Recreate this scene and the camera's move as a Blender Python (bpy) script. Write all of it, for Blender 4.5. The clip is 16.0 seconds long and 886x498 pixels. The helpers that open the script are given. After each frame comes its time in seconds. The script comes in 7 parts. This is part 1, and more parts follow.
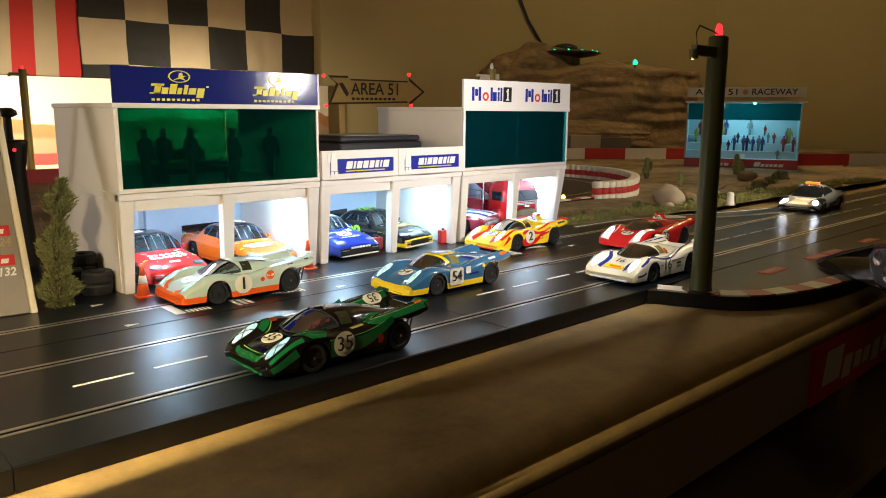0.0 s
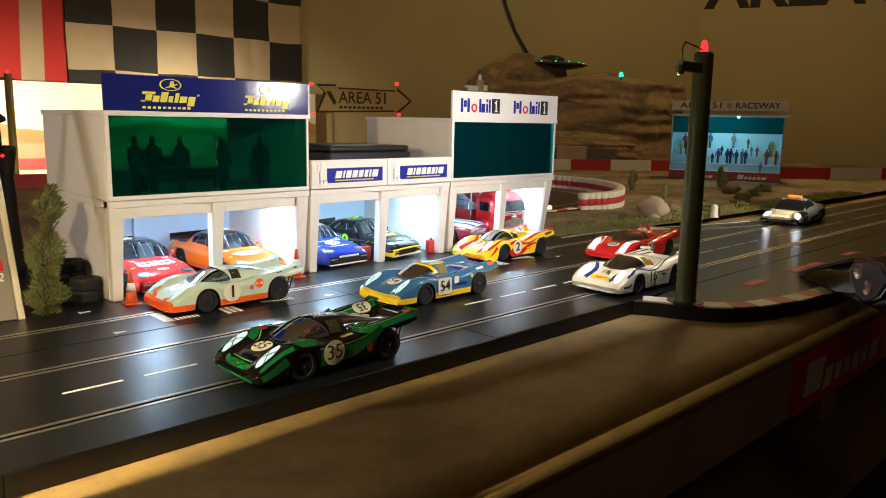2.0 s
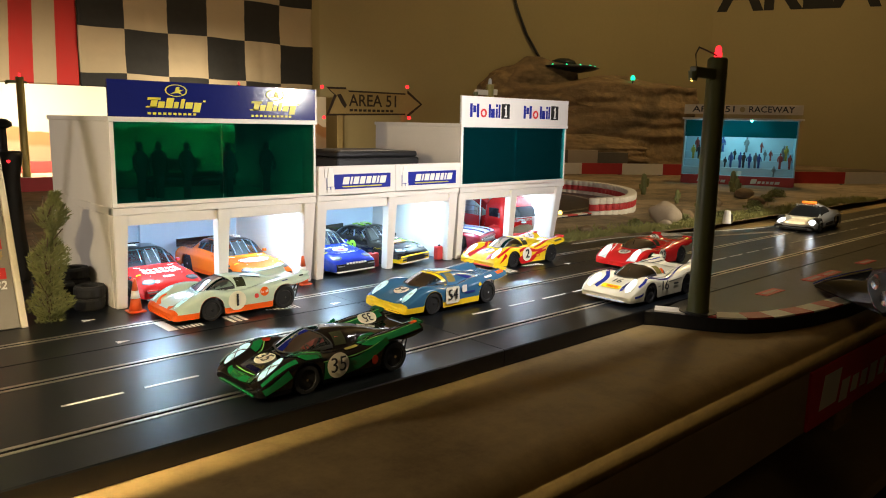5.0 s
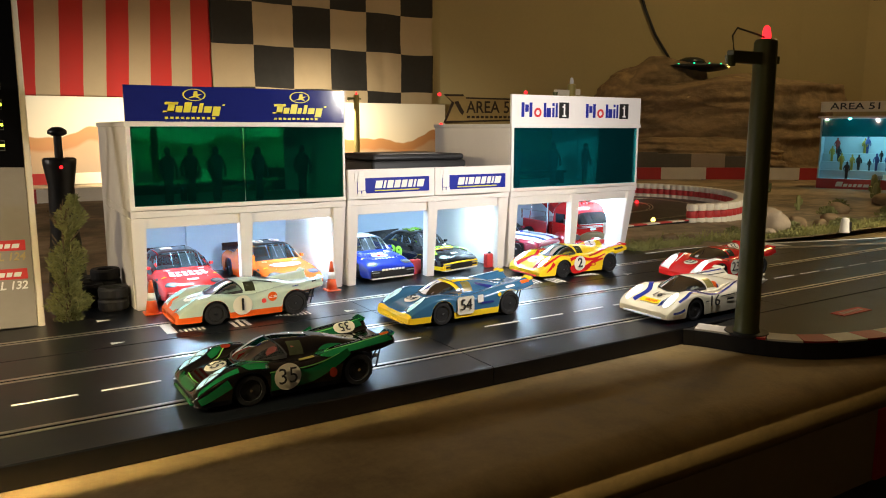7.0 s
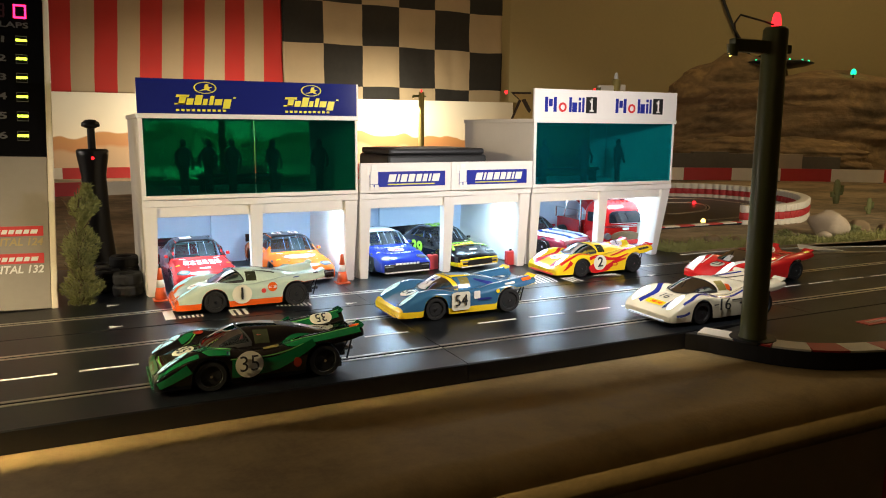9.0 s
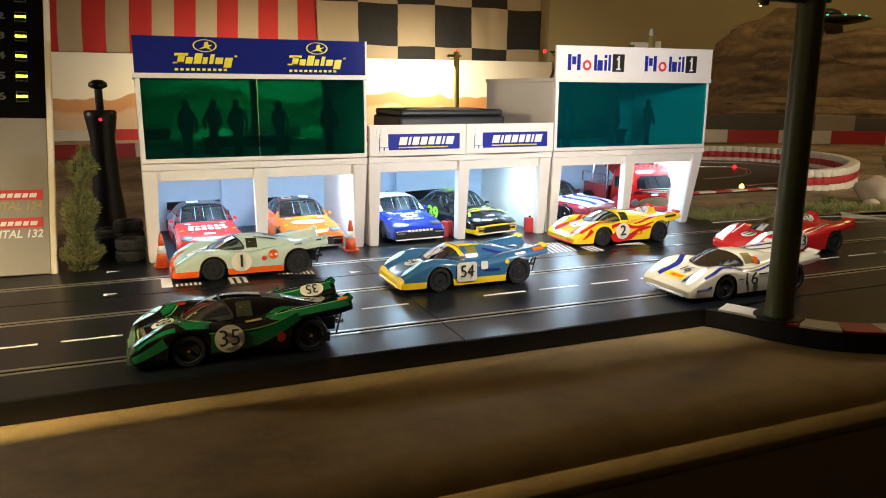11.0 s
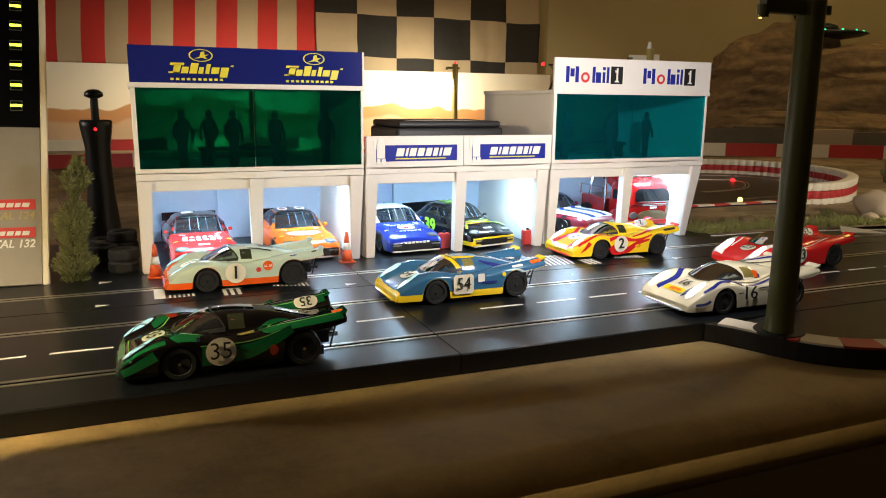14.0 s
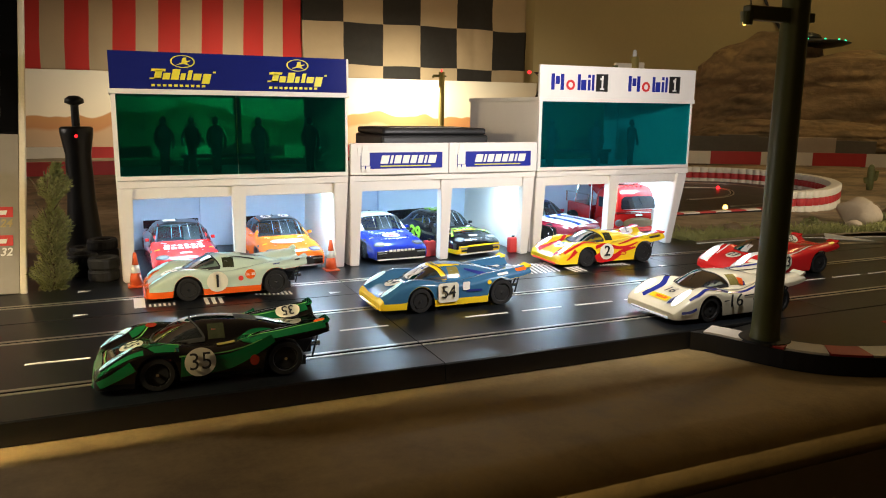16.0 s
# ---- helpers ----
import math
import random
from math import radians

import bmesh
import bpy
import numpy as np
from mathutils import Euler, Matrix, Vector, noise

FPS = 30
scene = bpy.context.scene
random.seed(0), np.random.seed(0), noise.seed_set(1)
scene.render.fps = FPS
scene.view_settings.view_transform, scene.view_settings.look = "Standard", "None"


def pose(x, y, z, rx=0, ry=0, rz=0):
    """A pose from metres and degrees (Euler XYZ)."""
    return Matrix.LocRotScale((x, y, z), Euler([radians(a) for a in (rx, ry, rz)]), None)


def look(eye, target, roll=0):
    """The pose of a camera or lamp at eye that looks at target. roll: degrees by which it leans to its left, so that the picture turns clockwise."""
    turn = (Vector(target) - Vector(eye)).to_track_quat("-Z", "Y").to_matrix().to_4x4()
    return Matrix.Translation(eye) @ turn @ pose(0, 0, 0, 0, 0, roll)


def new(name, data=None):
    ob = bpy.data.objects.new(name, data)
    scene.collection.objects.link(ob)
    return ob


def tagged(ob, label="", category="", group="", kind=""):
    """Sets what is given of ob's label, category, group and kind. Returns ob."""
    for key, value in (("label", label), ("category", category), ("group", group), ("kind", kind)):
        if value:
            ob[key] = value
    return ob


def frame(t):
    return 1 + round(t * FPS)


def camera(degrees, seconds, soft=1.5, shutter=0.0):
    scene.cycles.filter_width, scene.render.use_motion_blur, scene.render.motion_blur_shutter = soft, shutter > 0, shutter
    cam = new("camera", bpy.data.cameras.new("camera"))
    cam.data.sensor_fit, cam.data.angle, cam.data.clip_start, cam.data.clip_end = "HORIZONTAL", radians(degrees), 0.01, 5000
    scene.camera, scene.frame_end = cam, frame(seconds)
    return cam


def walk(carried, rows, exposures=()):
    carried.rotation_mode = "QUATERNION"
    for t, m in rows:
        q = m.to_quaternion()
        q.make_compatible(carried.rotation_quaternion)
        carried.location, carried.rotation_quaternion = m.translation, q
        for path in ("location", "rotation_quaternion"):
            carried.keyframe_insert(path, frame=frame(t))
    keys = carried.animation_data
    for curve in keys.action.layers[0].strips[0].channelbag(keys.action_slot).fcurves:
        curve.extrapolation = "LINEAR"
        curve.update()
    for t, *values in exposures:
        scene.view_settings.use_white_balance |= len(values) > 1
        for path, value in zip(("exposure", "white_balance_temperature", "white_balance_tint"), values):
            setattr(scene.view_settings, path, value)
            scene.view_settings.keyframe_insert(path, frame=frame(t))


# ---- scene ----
cam = camera(61.6, 16.0, soft=1.05)
PATH = [
    (0, (0.023, 0.022, 0.166), (1.357, 1.467, -0.198), 0.4),
    (0.5, (0.021, 0.02, 0.166), (1.364, 1.459, -0.191), 0.6),
    (1, (0.016, 0.017, 0.168), (1.364, 1.453, -0.179), 0.7),
    (1.5, (0.016, 0.018, 0.168), (1.374, 1.446, -0.175), 0.9),
    (2, (0.017, 0.02, 0.168), (1.382, 1.441, -0.172), 1.1),
    (2.5, (0.02, 0.023, 0.167), (1.389, 1.441, -0.176), 1.1),
    (3, (0.019, 0.031, 0.168), (1.402, 1.433, -0.176), 1.4),
    (3.2, (0.018, 0.033, 0.168), (1.414, 1.424, -0.173), 1.5),
    (5.3, (0.032, 0.023, 0.172), (1.347, 1.494, -0.159), 1.0),
    (5.5, (0.042, 0.019, 0.172), (1.31, 1.53, -0.153), 0.9),
    (6, (0.072, 0.009, 0.171), (1.241, 1.6, -0.146), 0.6),
    (6.5, (0.104, -0.001, 0.171), (1.196, 1.647, -0.134), 0.7),
    (7, (0.144, -0.011, 0.165), (1.187, 1.666, -0.153), 0.1),
    (7.5, (0.179, -0.013, 0.16), (1.109, 1.733, -0.138), -0.7),
    (8, (0.197, -0.027, 0.16), (1.114, 1.726, -0.135), 0.2),
    (8.5, (0.201, -0.038, 0.161), (1.071, 1.74, -0.124), 0.3),
    (9, (0.211, -0.039, 0.16), (1.064, 1.741, -0.161), 0.4),
    (9.2, (0.214, -0.037, 0.159), (1.055, 1.744, -0.187), 0.8),
    (11.3, (0.254, -0.02, 0.159), (0.967, 1.801, -0.264), 0.1),
    (11.5, (0.254, -0.02, 0.158), (0.95, 1.809, -0.255), -0.0),
    (12, (0.253, -0.021, 0.16), (0.97, 1.803, -0.239), 0.3),
    (12.5, (0.253, -0.019, 0.159), (0.985, 1.8, -0.231), 0.4),
    (13, (0.255, -0.017, 0.159), (0.999, 1.799, -0.227), 0.5),
    (13.5, (0.255, -0.015, 0.159), (1.002, 1.799, -0.231), 0.6),
    (14, (0.256, -0.015, 0.158), (1.006, 1.797, -0.232), 0.6),
    (14.5, (0.258, -0.015, 0.157), (1.016, 1.795, -0.233), 0.7),
    (15, (0.258, -0.011, 0.157), (1.02, 1.796, -0.233), 0.7),
    (15.5, (0.259, -0.012, 0.158), (1.03, 1.794, -0.225), 0.7),
    (16, (0.26, -0.011, 0.157), (1.043, 1.792, -0.212), 0.7),
]
walk(cam, [(t, look(eye, target, roll)) for t, eye, target, roll in PATH])

# ---- world and lamps ----
world = bpy.data.worlds.new("world")
scene.world = world
world.use_nodes = True
world.node_tree.nodes["Background"].inputs[0].default_value = (1.0, 0.72, 0.42, 1)
world.node_tree.nodes["Background"].inputs[1].default_value = 0.010


def lamp(name, kind, power, colour, m, size=0.02, spot=60, size_y=None):
    data = bpy.data.lights.new(name, kind)
    data.energy, data.color = power, colour
    if kind == "AREA":
        data.size = size
        if size_y:
            data.shape, data.size_y = "RECTANGLE", size_y
    else:
        data.shadow_soft_size = size
    if kind == "SPOT":
        data.spot_size, data.spot_blend = radians(spot), 0.6
    ob = new(name, data)
    ob.matrix_world = m
    return ob


WARM, COOL = (1.0, 0.72, 0.33), (0.48, 0.76, 1.0)


def aim(eye, way):
    return look(eye, Vector(eye) + Vector(way))


# the room's dim ceiling bulb
lamp("unseen_room_lamp", "POINT", 17.0, WARM, Matrix.Translation((2.55, 1.1, 1.32)), 0.08)
# a weak fill lamp added at the room's other end to lift the front board
lamp("unseen_room_lamp", "POINT", 1.65, (1.0, 0.66, 0.26), Matrix.Translation((-0.5, -0.9, 1.3)), 0.08)
# street lamps: one real and two added out of view along the table's front edge, two that face the painted backdrop
lamp("street_and_fill_lamp", "AREA", 1.55, (1.0, 0.94, 0.90), aim((0.624, 0.375, 0.213), (0.028, 0.97, -0.10)), 0.010)
lamp("street_and_fill_lamp", "AREA", 2.7, (1.0, 0.78, 0.44), aim((0.0, 0.366, 0.226), (0.85, -0.10, -1.0)), 0.010)
lamp("street_and_fill_lamp", "SPOT", 7.0, (1.0, 0.86, 0.62), aim((1.400, 0.345, 0.222), (-0.05, 0.56, -0.19)), 0.005, spot=70)
lamp("backdrop_lamp", "AREA", 6.5, (1.0, 0.86, 0.60), aim((0.64, 2.45, 0.24), (0.15, 1.0, -1.5)), 0.03)
lamp("backdrop_lamp", "AREA", 4.2, (1.0, 0.86, 0.60), aim((1.342, 2.625, 0.262), (0.05, 1.0, -1.2)), 0.03)
# the grandstand's roof lights
lamp("stand_lamp", "AREA", 0.19, (0.36, 0.86, 1.0), aim((2.352, 1.143, 0.196), (0.25, 0.12, -1.0)), 0.16, size_y=0.02)
# an unseen fill lamp added off the table's left end
lamp("left_fill_lamp", "POINT", 5.0, (1.0, 0.88, 0.76), Matrix.Translation((-0.42, 0.90, 0.30)), 0.05)
# cool LED strips under the ceiling of the pit bays, the brighter one in each second bay; the first bay's is added fill
for x in (0.2555, 0.4665, 0.6775):
    lamp("bay_lamp", "AREA", 0.21, COOL, aim((x + 0.055, 0.742, 0.081), (0, 0.05, -1)), 0.030, size_y=0.008)
    lamp("bay_lamp", "AREA", 0.16 if x > 0.6 else 0.24, COOL, aim((x + 0.178, 0.742, 0.081), (0, 0.10, -1)), 0.030, size_y=0.008)

# ---- materials ----


def nodes_of(name):
    m = bpy.data.materials.new(name)
    m.use_nodes = True
    return m, m.node_tree.nodes, m.node_tree.links, m.node_tree.nodes["Principled BSDF"]


def mat(name, colour, rough=0.5, metal=0.0, vary=0.15, scale=60, bump=0.0, coat=0.0, fine=8.0, spec=0.5):
    """A surface whose colour and gloss wander at two scales."""
    m, n, l, b = nodes_of(name)
    tc = n.new("ShaderNodeTexCoord")
    big, small = n.new("ShaderNodeTexNoise"), n.new("ShaderNodeTexNoise")
    big.inputs["Scale"].default_value, small.inputs["Scale"].default_value = scale, scale * fine
    big.inputs["Detail"].default_value = small.inputs["Detail"].default_value = 4
    mix = n.new("ShaderNodeMath")
    mix.operation = "MULTIPLY_ADD"
    mix.inputs[1].default_value = 0.4
    for t in (big, small):
        l.new(tc.outputs["Object"], t.inputs["Vector"])
    half = n.new("ShaderNodeMath")
    half.operation, half.inputs[1].default_value = "MULTIPLY", 0.6
    l.new(big.outputs[0], half.inputs[0])
    l.new(small.outputs[0], mix.inputs[0])
    l.new(half.outputs[0], mix.inputs[2])
    ramp = n.new("ShaderNodeMix")
    ramp.data_type = "RGBA"
    ramp.inputs[6].default_value = (*[c * (1 - vary) for c in colour], 1)
    ramp.inputs[7].default_value = (*[min(1, c * (1 + vary)) for c in colour], 1)
    l.new(mix.outputs[0], ramp.inputs[0])
    l.new(ramp.outputs[2], b.inputs["Base Color"])
    rr = n.new("ShaderNodeMapRange")
    rr.inputs["To Min"].default_value, rr.inputs["To Max"].default_value = max(0.02, rough * 0.75), min(1, rough * 1.25)
    l.new(mix.outputs[0], rr.inputs[0])
    l.new(rr.outputs[0], b.inputs["Roughness"])
    b.inputs["Metallic"].default_value = metal
    b.inputs["Coat Weight"].default_value = coat
    b.inputs["Specular IOR Level"].default_value = spec
    if bump:
        bp = n.new("ShaderNodeBump")
        bp.inputs["Strength"].default_value, bp.inputs["Distance"].default_value = bump, 0.002
        l.new(mix.outputs[0], bp.inputs["Height"])
        l.new(bp.outputs[0], b.inputs["Normal"])
    return m


def glow(name, colour, strength):
    m, n, l, b = nodes_of(name)
    b.inputs["Base Color"].default_value = (*colour, 1)
    b.inputs["Emission Color"].default_value = (*colour, 1)
    b.inputs["Emission Strength"].default_value = strength
    return m


def lit_lens(name, colour, strength):
    """A lamp's lens: light that is broken up by reflector facets."""
    m, n, l, b = nodes_of(name)
    b.inputs["Base Color"].default_value = (0.5, 0.55, 0.55, 1)
    b.inputs["Roughness"].default_value = 0.08
    tc, t, r = n.new("ShaderNodeTexCoord"), n.new("ShaderNodeTexNoise"), n.new("ShaderNodeMapRange")
    t.inputs["Scale"].default_value, t.inputs["Detail"].default_value = 260, 3
    l.new(tc.outputs["Object"], t.inputs["Vector"])
    r.inputs["From Min"].default_value, r.inputs["From Max"].default_value = 0.35, 0.68
    r.inputs["To Min"].default_value, r.inputs["To Max"].default_value = strength * 0.25, strength * 1.5
    l.new(t.outputs[0], r.inputs[0])
    b.inputs["Emission Color"].default_value = (*colour, 1)
    l.new(r.outputs[0], b.inputs["Emission Strength"])
    return m


def glass(name, colour, rough=0.02, haze=0.0, body=None):
    """Thin tinted plastic: clear, slightly milky and glossy."""
    m, n, l, b = nodes_of(name)
    tr = n.new("ShaderNodeBsdfTransparent")
    tr.inputs[0].default_value = (*colour, 1)
    gl = n.new("ShaderNodeBsdfGlossy")
    gl.inputs["Roughness"].default_value = rough
    fr = n.new("ShaderNodeFresnel")
    fr.inputs[0].default_value = 1.45
    df = n.new("ShaderNodeBsdfDiffuse")
    df.inputs[0].default_value = (*(body or colour), 1)
    cl = n.new("ShaderNodeMixShader")
    cl.inputs[0].default_value = haze
    l.new(tr.outputs[0], cl.inputs[1])
    l.new(df.outputs[0], cl.inputs[2])
    mx = n.new("ShaderNodeMixShader")
    l.new(fr.outputs[0], mx.inputs[0])
    l.new(cl.outputs[0], mx.inputs[1])
    l.new(gl.outputs[0], mx.inputs[2])
    l.new(mx.outputs[0], n["Material Output"].inputs[0])
    return m


def rock(name):
    """Brown carved foam in uneven level layers."""
    m, n, l, b = nodes_of(name)
    tc, mp, a, c, ramp, bp = [n.new("ShaderNode" + k) for k in ("TexCoord", "Mapping", "TexNoise", "TexNoise", "ValToRGB", "Bump")]
    mp.inputs["Scale"].default_value = (3.2, 3.2, 9.0)
    l.new(tc.outputs["Object"], mp.inputs[0])
    l.new(mp.outputs[0], a.inputs["Vector"])
    a.inputs["Scale"].default_value, a.inputs["Detail"].default_value, a.inputs["Distortion"].default_value = 1.3, 6, 0.5
    l.new(tc.outputs["Object"], c.inputs["Vector"])
    c.inputs["Scale"].default_value, c.inputs["Detail"].default_value = 38, 5
    sm = n.new("ShaderNodeMath")
    sm.operation, sm.inputs[1].default_value = "MULTIPLY_ADD", 0.22
    l.new(c.outputs[0], sm.inputs[0])
    l.new(a.outputs[0], sm.inputs[2])
    cr = ramp.color_ramp
    cr.elements[0].position, cr.elements[0].color = 0.40, (0.06, 0.044, 0.026, 1)
    cr.elements[1].position, cr.elements[1].color = 0.84, (0.46, 0.32, 0.15, 1)
    for pos, k in ((0.54, (0.17, 0.12, 0.068, 1)), (0.63, (0.28, 0.19, 0.10, 1)), (0.70, (0.21, 0.145, 0.08, 1))):
        cr.elements.new(pos).color = k
    l.new(sm.outputs[0], ramp.inputs[0])
    l.new(ramp.outputs[0], b.inputs["Base Color"])
    b.inputs["Roughness"].default_value = 0.95
    bp.inputs["Strength"].default_value, bp.inputs["Distance"].default_value = 0.9, 0.02
    l.new(sm.outputs[0], bp.inputs["Height"])
    l.new(bp.outputs[0], b.inputs["Normal"])
    return m


def mottled(name, stops, scale):
    """Old brushed paint with stains of several tints and fine grit."""
    m, n, l, b = nodes_of(name)
    tc, a, c, d, ramp, bp = [n.new("ShaderNode" + k) for k in ("TexCoord", "TexNoise", "TexNoise", "TexNoise", "ValToRGB", "Bump")]
    for t, k, det in ((a, scale, 7), (c, scale * 9, 6), (d, scale * 70, 3)):
        l.new(tc.outputs["Object"], t.inputs["Vector"])
        t.inputs["Scale"].default_value, t.inputs["Detail"].default_value, t.inputs["Roughness"].default_value = k, det, 0.62
    sums = []
    for t, k in ((c, 0.35), (d, 0.12)):
        sm = n.new("ShaderNodeMath")
        sm.operation, sm.inputs[1].default_value = "MULTIPLY_ADD", k
        l.new(t.outputs[0], sm.inputs[0])
        l.new(sums[-1].outputs[0] if sums else a.outputs[0], sm.inputs[2])
        sums.append(sm)
    off = n.new("ShaderNodeMath")
    off.operation, off.inputs[1].default_value = "SUBTRACT", 0.235
    l.new(sums[-1].outputs[0], off.inputs[0])
    cr = ramp.color_ramp
    cr.elements[0].position, cr.elements[0].color = stops[0][0], (*stops[0][1], 1)
    cr.elements[1].position, cr.elements[1].color = stops[-1][0], (*stops[-1][1], 1)
    for pos, k in stops[1:-1]:
        cr.elements.new(pos).color = (*k, 1)
    l.new(off.outputs[0], ramp.inputs[0])
    l.new(ramp.outputs[0], b.inputs["Base Color"])
    b.inputs["Roughness"].default_value = 0.7
    bp.inputs["Strength"].default_value, bp.inputs["Distance"].default_value = 0.35, 0.003
    l.new(sums[-1].outputs[0], bp.inputs["Height"])
    l.new(bp.outputs[0], b.inputs["Normal"])
    return m


def paint(name, colour, rough=0.22, vary=0.06):
    return mat(name, colour, rough, 0, vary, 90, 0, 0.6)


M_WALL = mat("wall_plaster", (0.42, 0.345, 0.178), 0.85, vary=0.12, scale=3, bump=0.15, fine=30)
# darkened so the unseen south and west walls bounce little light
M_LOWBOUNCE = mat("low_bounce_wall", (0.10, 0.08, 0.06), 0.9, vary=0.1, scale=3)
M_CEIL = mat("ceiling_paint", (0.36, 0.31, 0.24), 0.9, vary=0.08, scale=3)
M_FLOOR = mat("room_floor", (0.06, 0.05, 0.045), 0.6, vary=0.3, scale=6)
M_BOARD = mottled("board_paint", ((0.30, (0.24, 0.160, 0.062)), (0.44, (0.37, 0.255, 0.098)), (0.54, (0.46, 0.315, 0.115)), (0.62, (0.40, 0.285, 0.130)), (0.74, (0.30, 0.20, 0.08))), 4.0)
M_FASCIA = mat("fascia_paint", (0.34, 0.26, 0.15), 0.75, vary=0.25, scale=12, bump=0.2)
M_SAND = mottled("sand", ((0.36, (0.11, 0.088, 0.048)), (0.46, (0.20, 0.150, 0.088)), (0.55, (0.33, 0.245, 0.150)), (0.66, (0.43, 0.325, 0.205))), 4.5)
M_TRACK = mat("track_plastic", (0.0055, 0.0070, 0.0090), 0.30, vary=0.3, scale=26, bump=0.12, fine=40, spec=0.42)
M_TRACKSIDE = mat("track_side", (0.010, 0.010, 0.011), 0.55, vary=0.2, scale=60)
M_SLOT = mat("slot", (0.004, 0.004, 0.005), 0.7)
M_RAILMETAL = mat("rail_steel", (0.72, 0.68, 0.60), 0.38, 1.0, 0.25, 40)
M_LINE = mat("white_line", (0.82, 0.80, 0.74), 0.5, vary=0.12, scale=200)
M_WHITE = mat("white_plastic", (0.74, 0.70, 0.66), 0.5, vary=0.06, scale=40, bump=0.05)
M_INNER = mat("bay_wall", (0.56, 0.66, 0.80), 0.6, vary=0.06, scale=30)
M_GREY = mat("grey_plastic", (0.22, 0.20, 0.175), 0.55, vary=0.12, scale=30)
M_BLACK = mat("black_plastic", (0.012, 0.012, 0.013), 0.4, vary=0.2, scale=60)
M_RUBBER = mat("rubber", (0.006, 0.006, 0.0065), 0.75, vary=0.3, scale=120)
M_RIM = mat("rim_black", (0.006, 0.006, 0.007), 0.30, 0.0)
M_CHROME = mat("chrome", (0.75, 0.75, 0.76), 0.15, 1.0, 0.1)
M_NAVY = mat("navy_print", (0.012, 0.018, 0.15), 0.12, vary=0.10, scale=60, bump=0.08, spec=0.4)
M_YELLOW = mat("yellow_print", (0.75, 0.66, 0.04), 0.45)
M_BLUE = mat("blue_print", (0.014, 0.024, 0.26), 0.5, spec=0.2)
M_RED = mat("red_print", (0.60, 0.03, 0.03), 0.45)
M_INK = mat("black_print", (0.012, 0.012, 0.012), 0.5)
M_PAPER = mat("white_print", (0.78, 0.76, 0.72), 0.5, vary=0.05)
# teal pane tinted bluer and milkier, standing in for a cyan glow inside
M_TEALGLOW = glass("teal_window_cyan_glow", (0.05, 0.48, 0.54), haze=0.075, body=(0.005, 0.24, 0.29))
M_TEAL = glass("teal_window", (0.04, 0.33, 0.26), haze=0.035, body=(0.005, 0.16, 0.15))
M_SMOKE = glass("smoked_glass", (0.25, 0.28, 0.30))
M_OLIVE = mat("olive_post", (0.11, 0.115, 0.036), 0.42, vary=0.15, scale=50, bump=0.1)
# olive post colour lightened to gold, with warm lamplight put into it
M_OLIVELIT = mat("olive_post_lit", (0.36, 0.29, 0.10), 0.35, 0.3, 0.15, 50)
M_RLED = glow("red_led", (1.0, 0.015, 0.02), 3.5)
M_GLED = glow("green_led", (0.01, 0.9, 0.38), 2.2)
M_LAMP = lit_lens("headlamp", (0.84, 0.93, 1.0), 2.6)
# on car 1 this faint glow imitates reflections on unlit lamp covers
M_LAMPDIM = lit_lens("headlamp_dim", (0.25, 0.72, 0.75), 0.75)
M_STRIP = glow("led_strip", (0.85, 0.93, 1.0), 8)
M_REDFLAG = mat("flag_red", (0.50, 0.026, 0.022), 0.8, vary=0.1, scale=20, bump=0.1)
M_CREAM = mat("flag_white", (0.46, 0.36, 0.235), 0.85, vary=0.08, scale=14, bump=0.1)
M_FLAGBLACK = mat("flag_black", (0.02, 0.018, 0.017), 0.8, vary=0.2)
M_ROCK = rock("layered_rock")
M_STONE = mat("pale_stone", (0.42, 0.34, 0.25), 0.9, vary=0.2, scale=30, bump=0.5)
M_LEAF = mat("bush_leaf", (0.20, 0.21, 0.075), 0.7, vary=0.45, scale=120)
M_GRASS = mat("dry_grass", (0.29, 0.285, 0.095), 0.9, vary=0.5, scale=90)
M_TWIG = mat("twig", (0.10, 0.065, 0.035), 0.9)
M_RWHITE = mat("barrier_white", (0.80, 0.74, 0.62), 0.55, vary=0.12, scale=40)
M_RRED = mat("barrier_red", (0.50, 0.035, 0.035), 0.5, vary=0.15, scale=40)
M_ORANGE = paint("cone_orange", (0.80, 0.12, 0.03), 0.4)
M_TAN = mat("sign_wood", (0.42, 0.32, 0.14), 0.7, vary=0.25, scale=25)
M_DULLPRINT = mat("dull_print", (0.62, 0.34, 0.30), 0.5)
M_BAR = mat("mark_red", (0.66, 0.045, 0.035), 0.5)

M_AMBER = glow("amber_bulb", (1.0, 0.62, 0.12), 6)
M_CLEAR = mat("clear_led", (0.6, 0.6, 0.6), 0.1)
M_DARKFIG = mat("figure_dark", (0.03, 0.03, 0.032), 0.7)

M_LAMPHOT = glow("headlamp_hot", (0.80, 0.90, 1.0), 30)
M_AMBERBAR = glow("amber_bar", (1.0, 0.22, 0.02), 1.2)
M_CYAN = glow("cyan_led", (0.2, 1.0, 0.9), 6)
M_TIER = mat("tier_plastic", (0.45, 0.62, 0.68), 0.6, vary=0.1)
M_TEALBAND = glass("teal_band", (0.04, 0.50, 0.55), haze=0.45, body=(0.01, 0.30, 0.34))
M_CREAMBOARD = mat("cream_board", (0.72, 0.64, 0.50), 0.6)
M_SIGNDARK = mat("sign_dark", (0.035, 0.022, 0.015), 0.7)
M_SAUCER = mat("saucer_dome", (0.05, 0.06, 0.06), 0.25, 0.5)
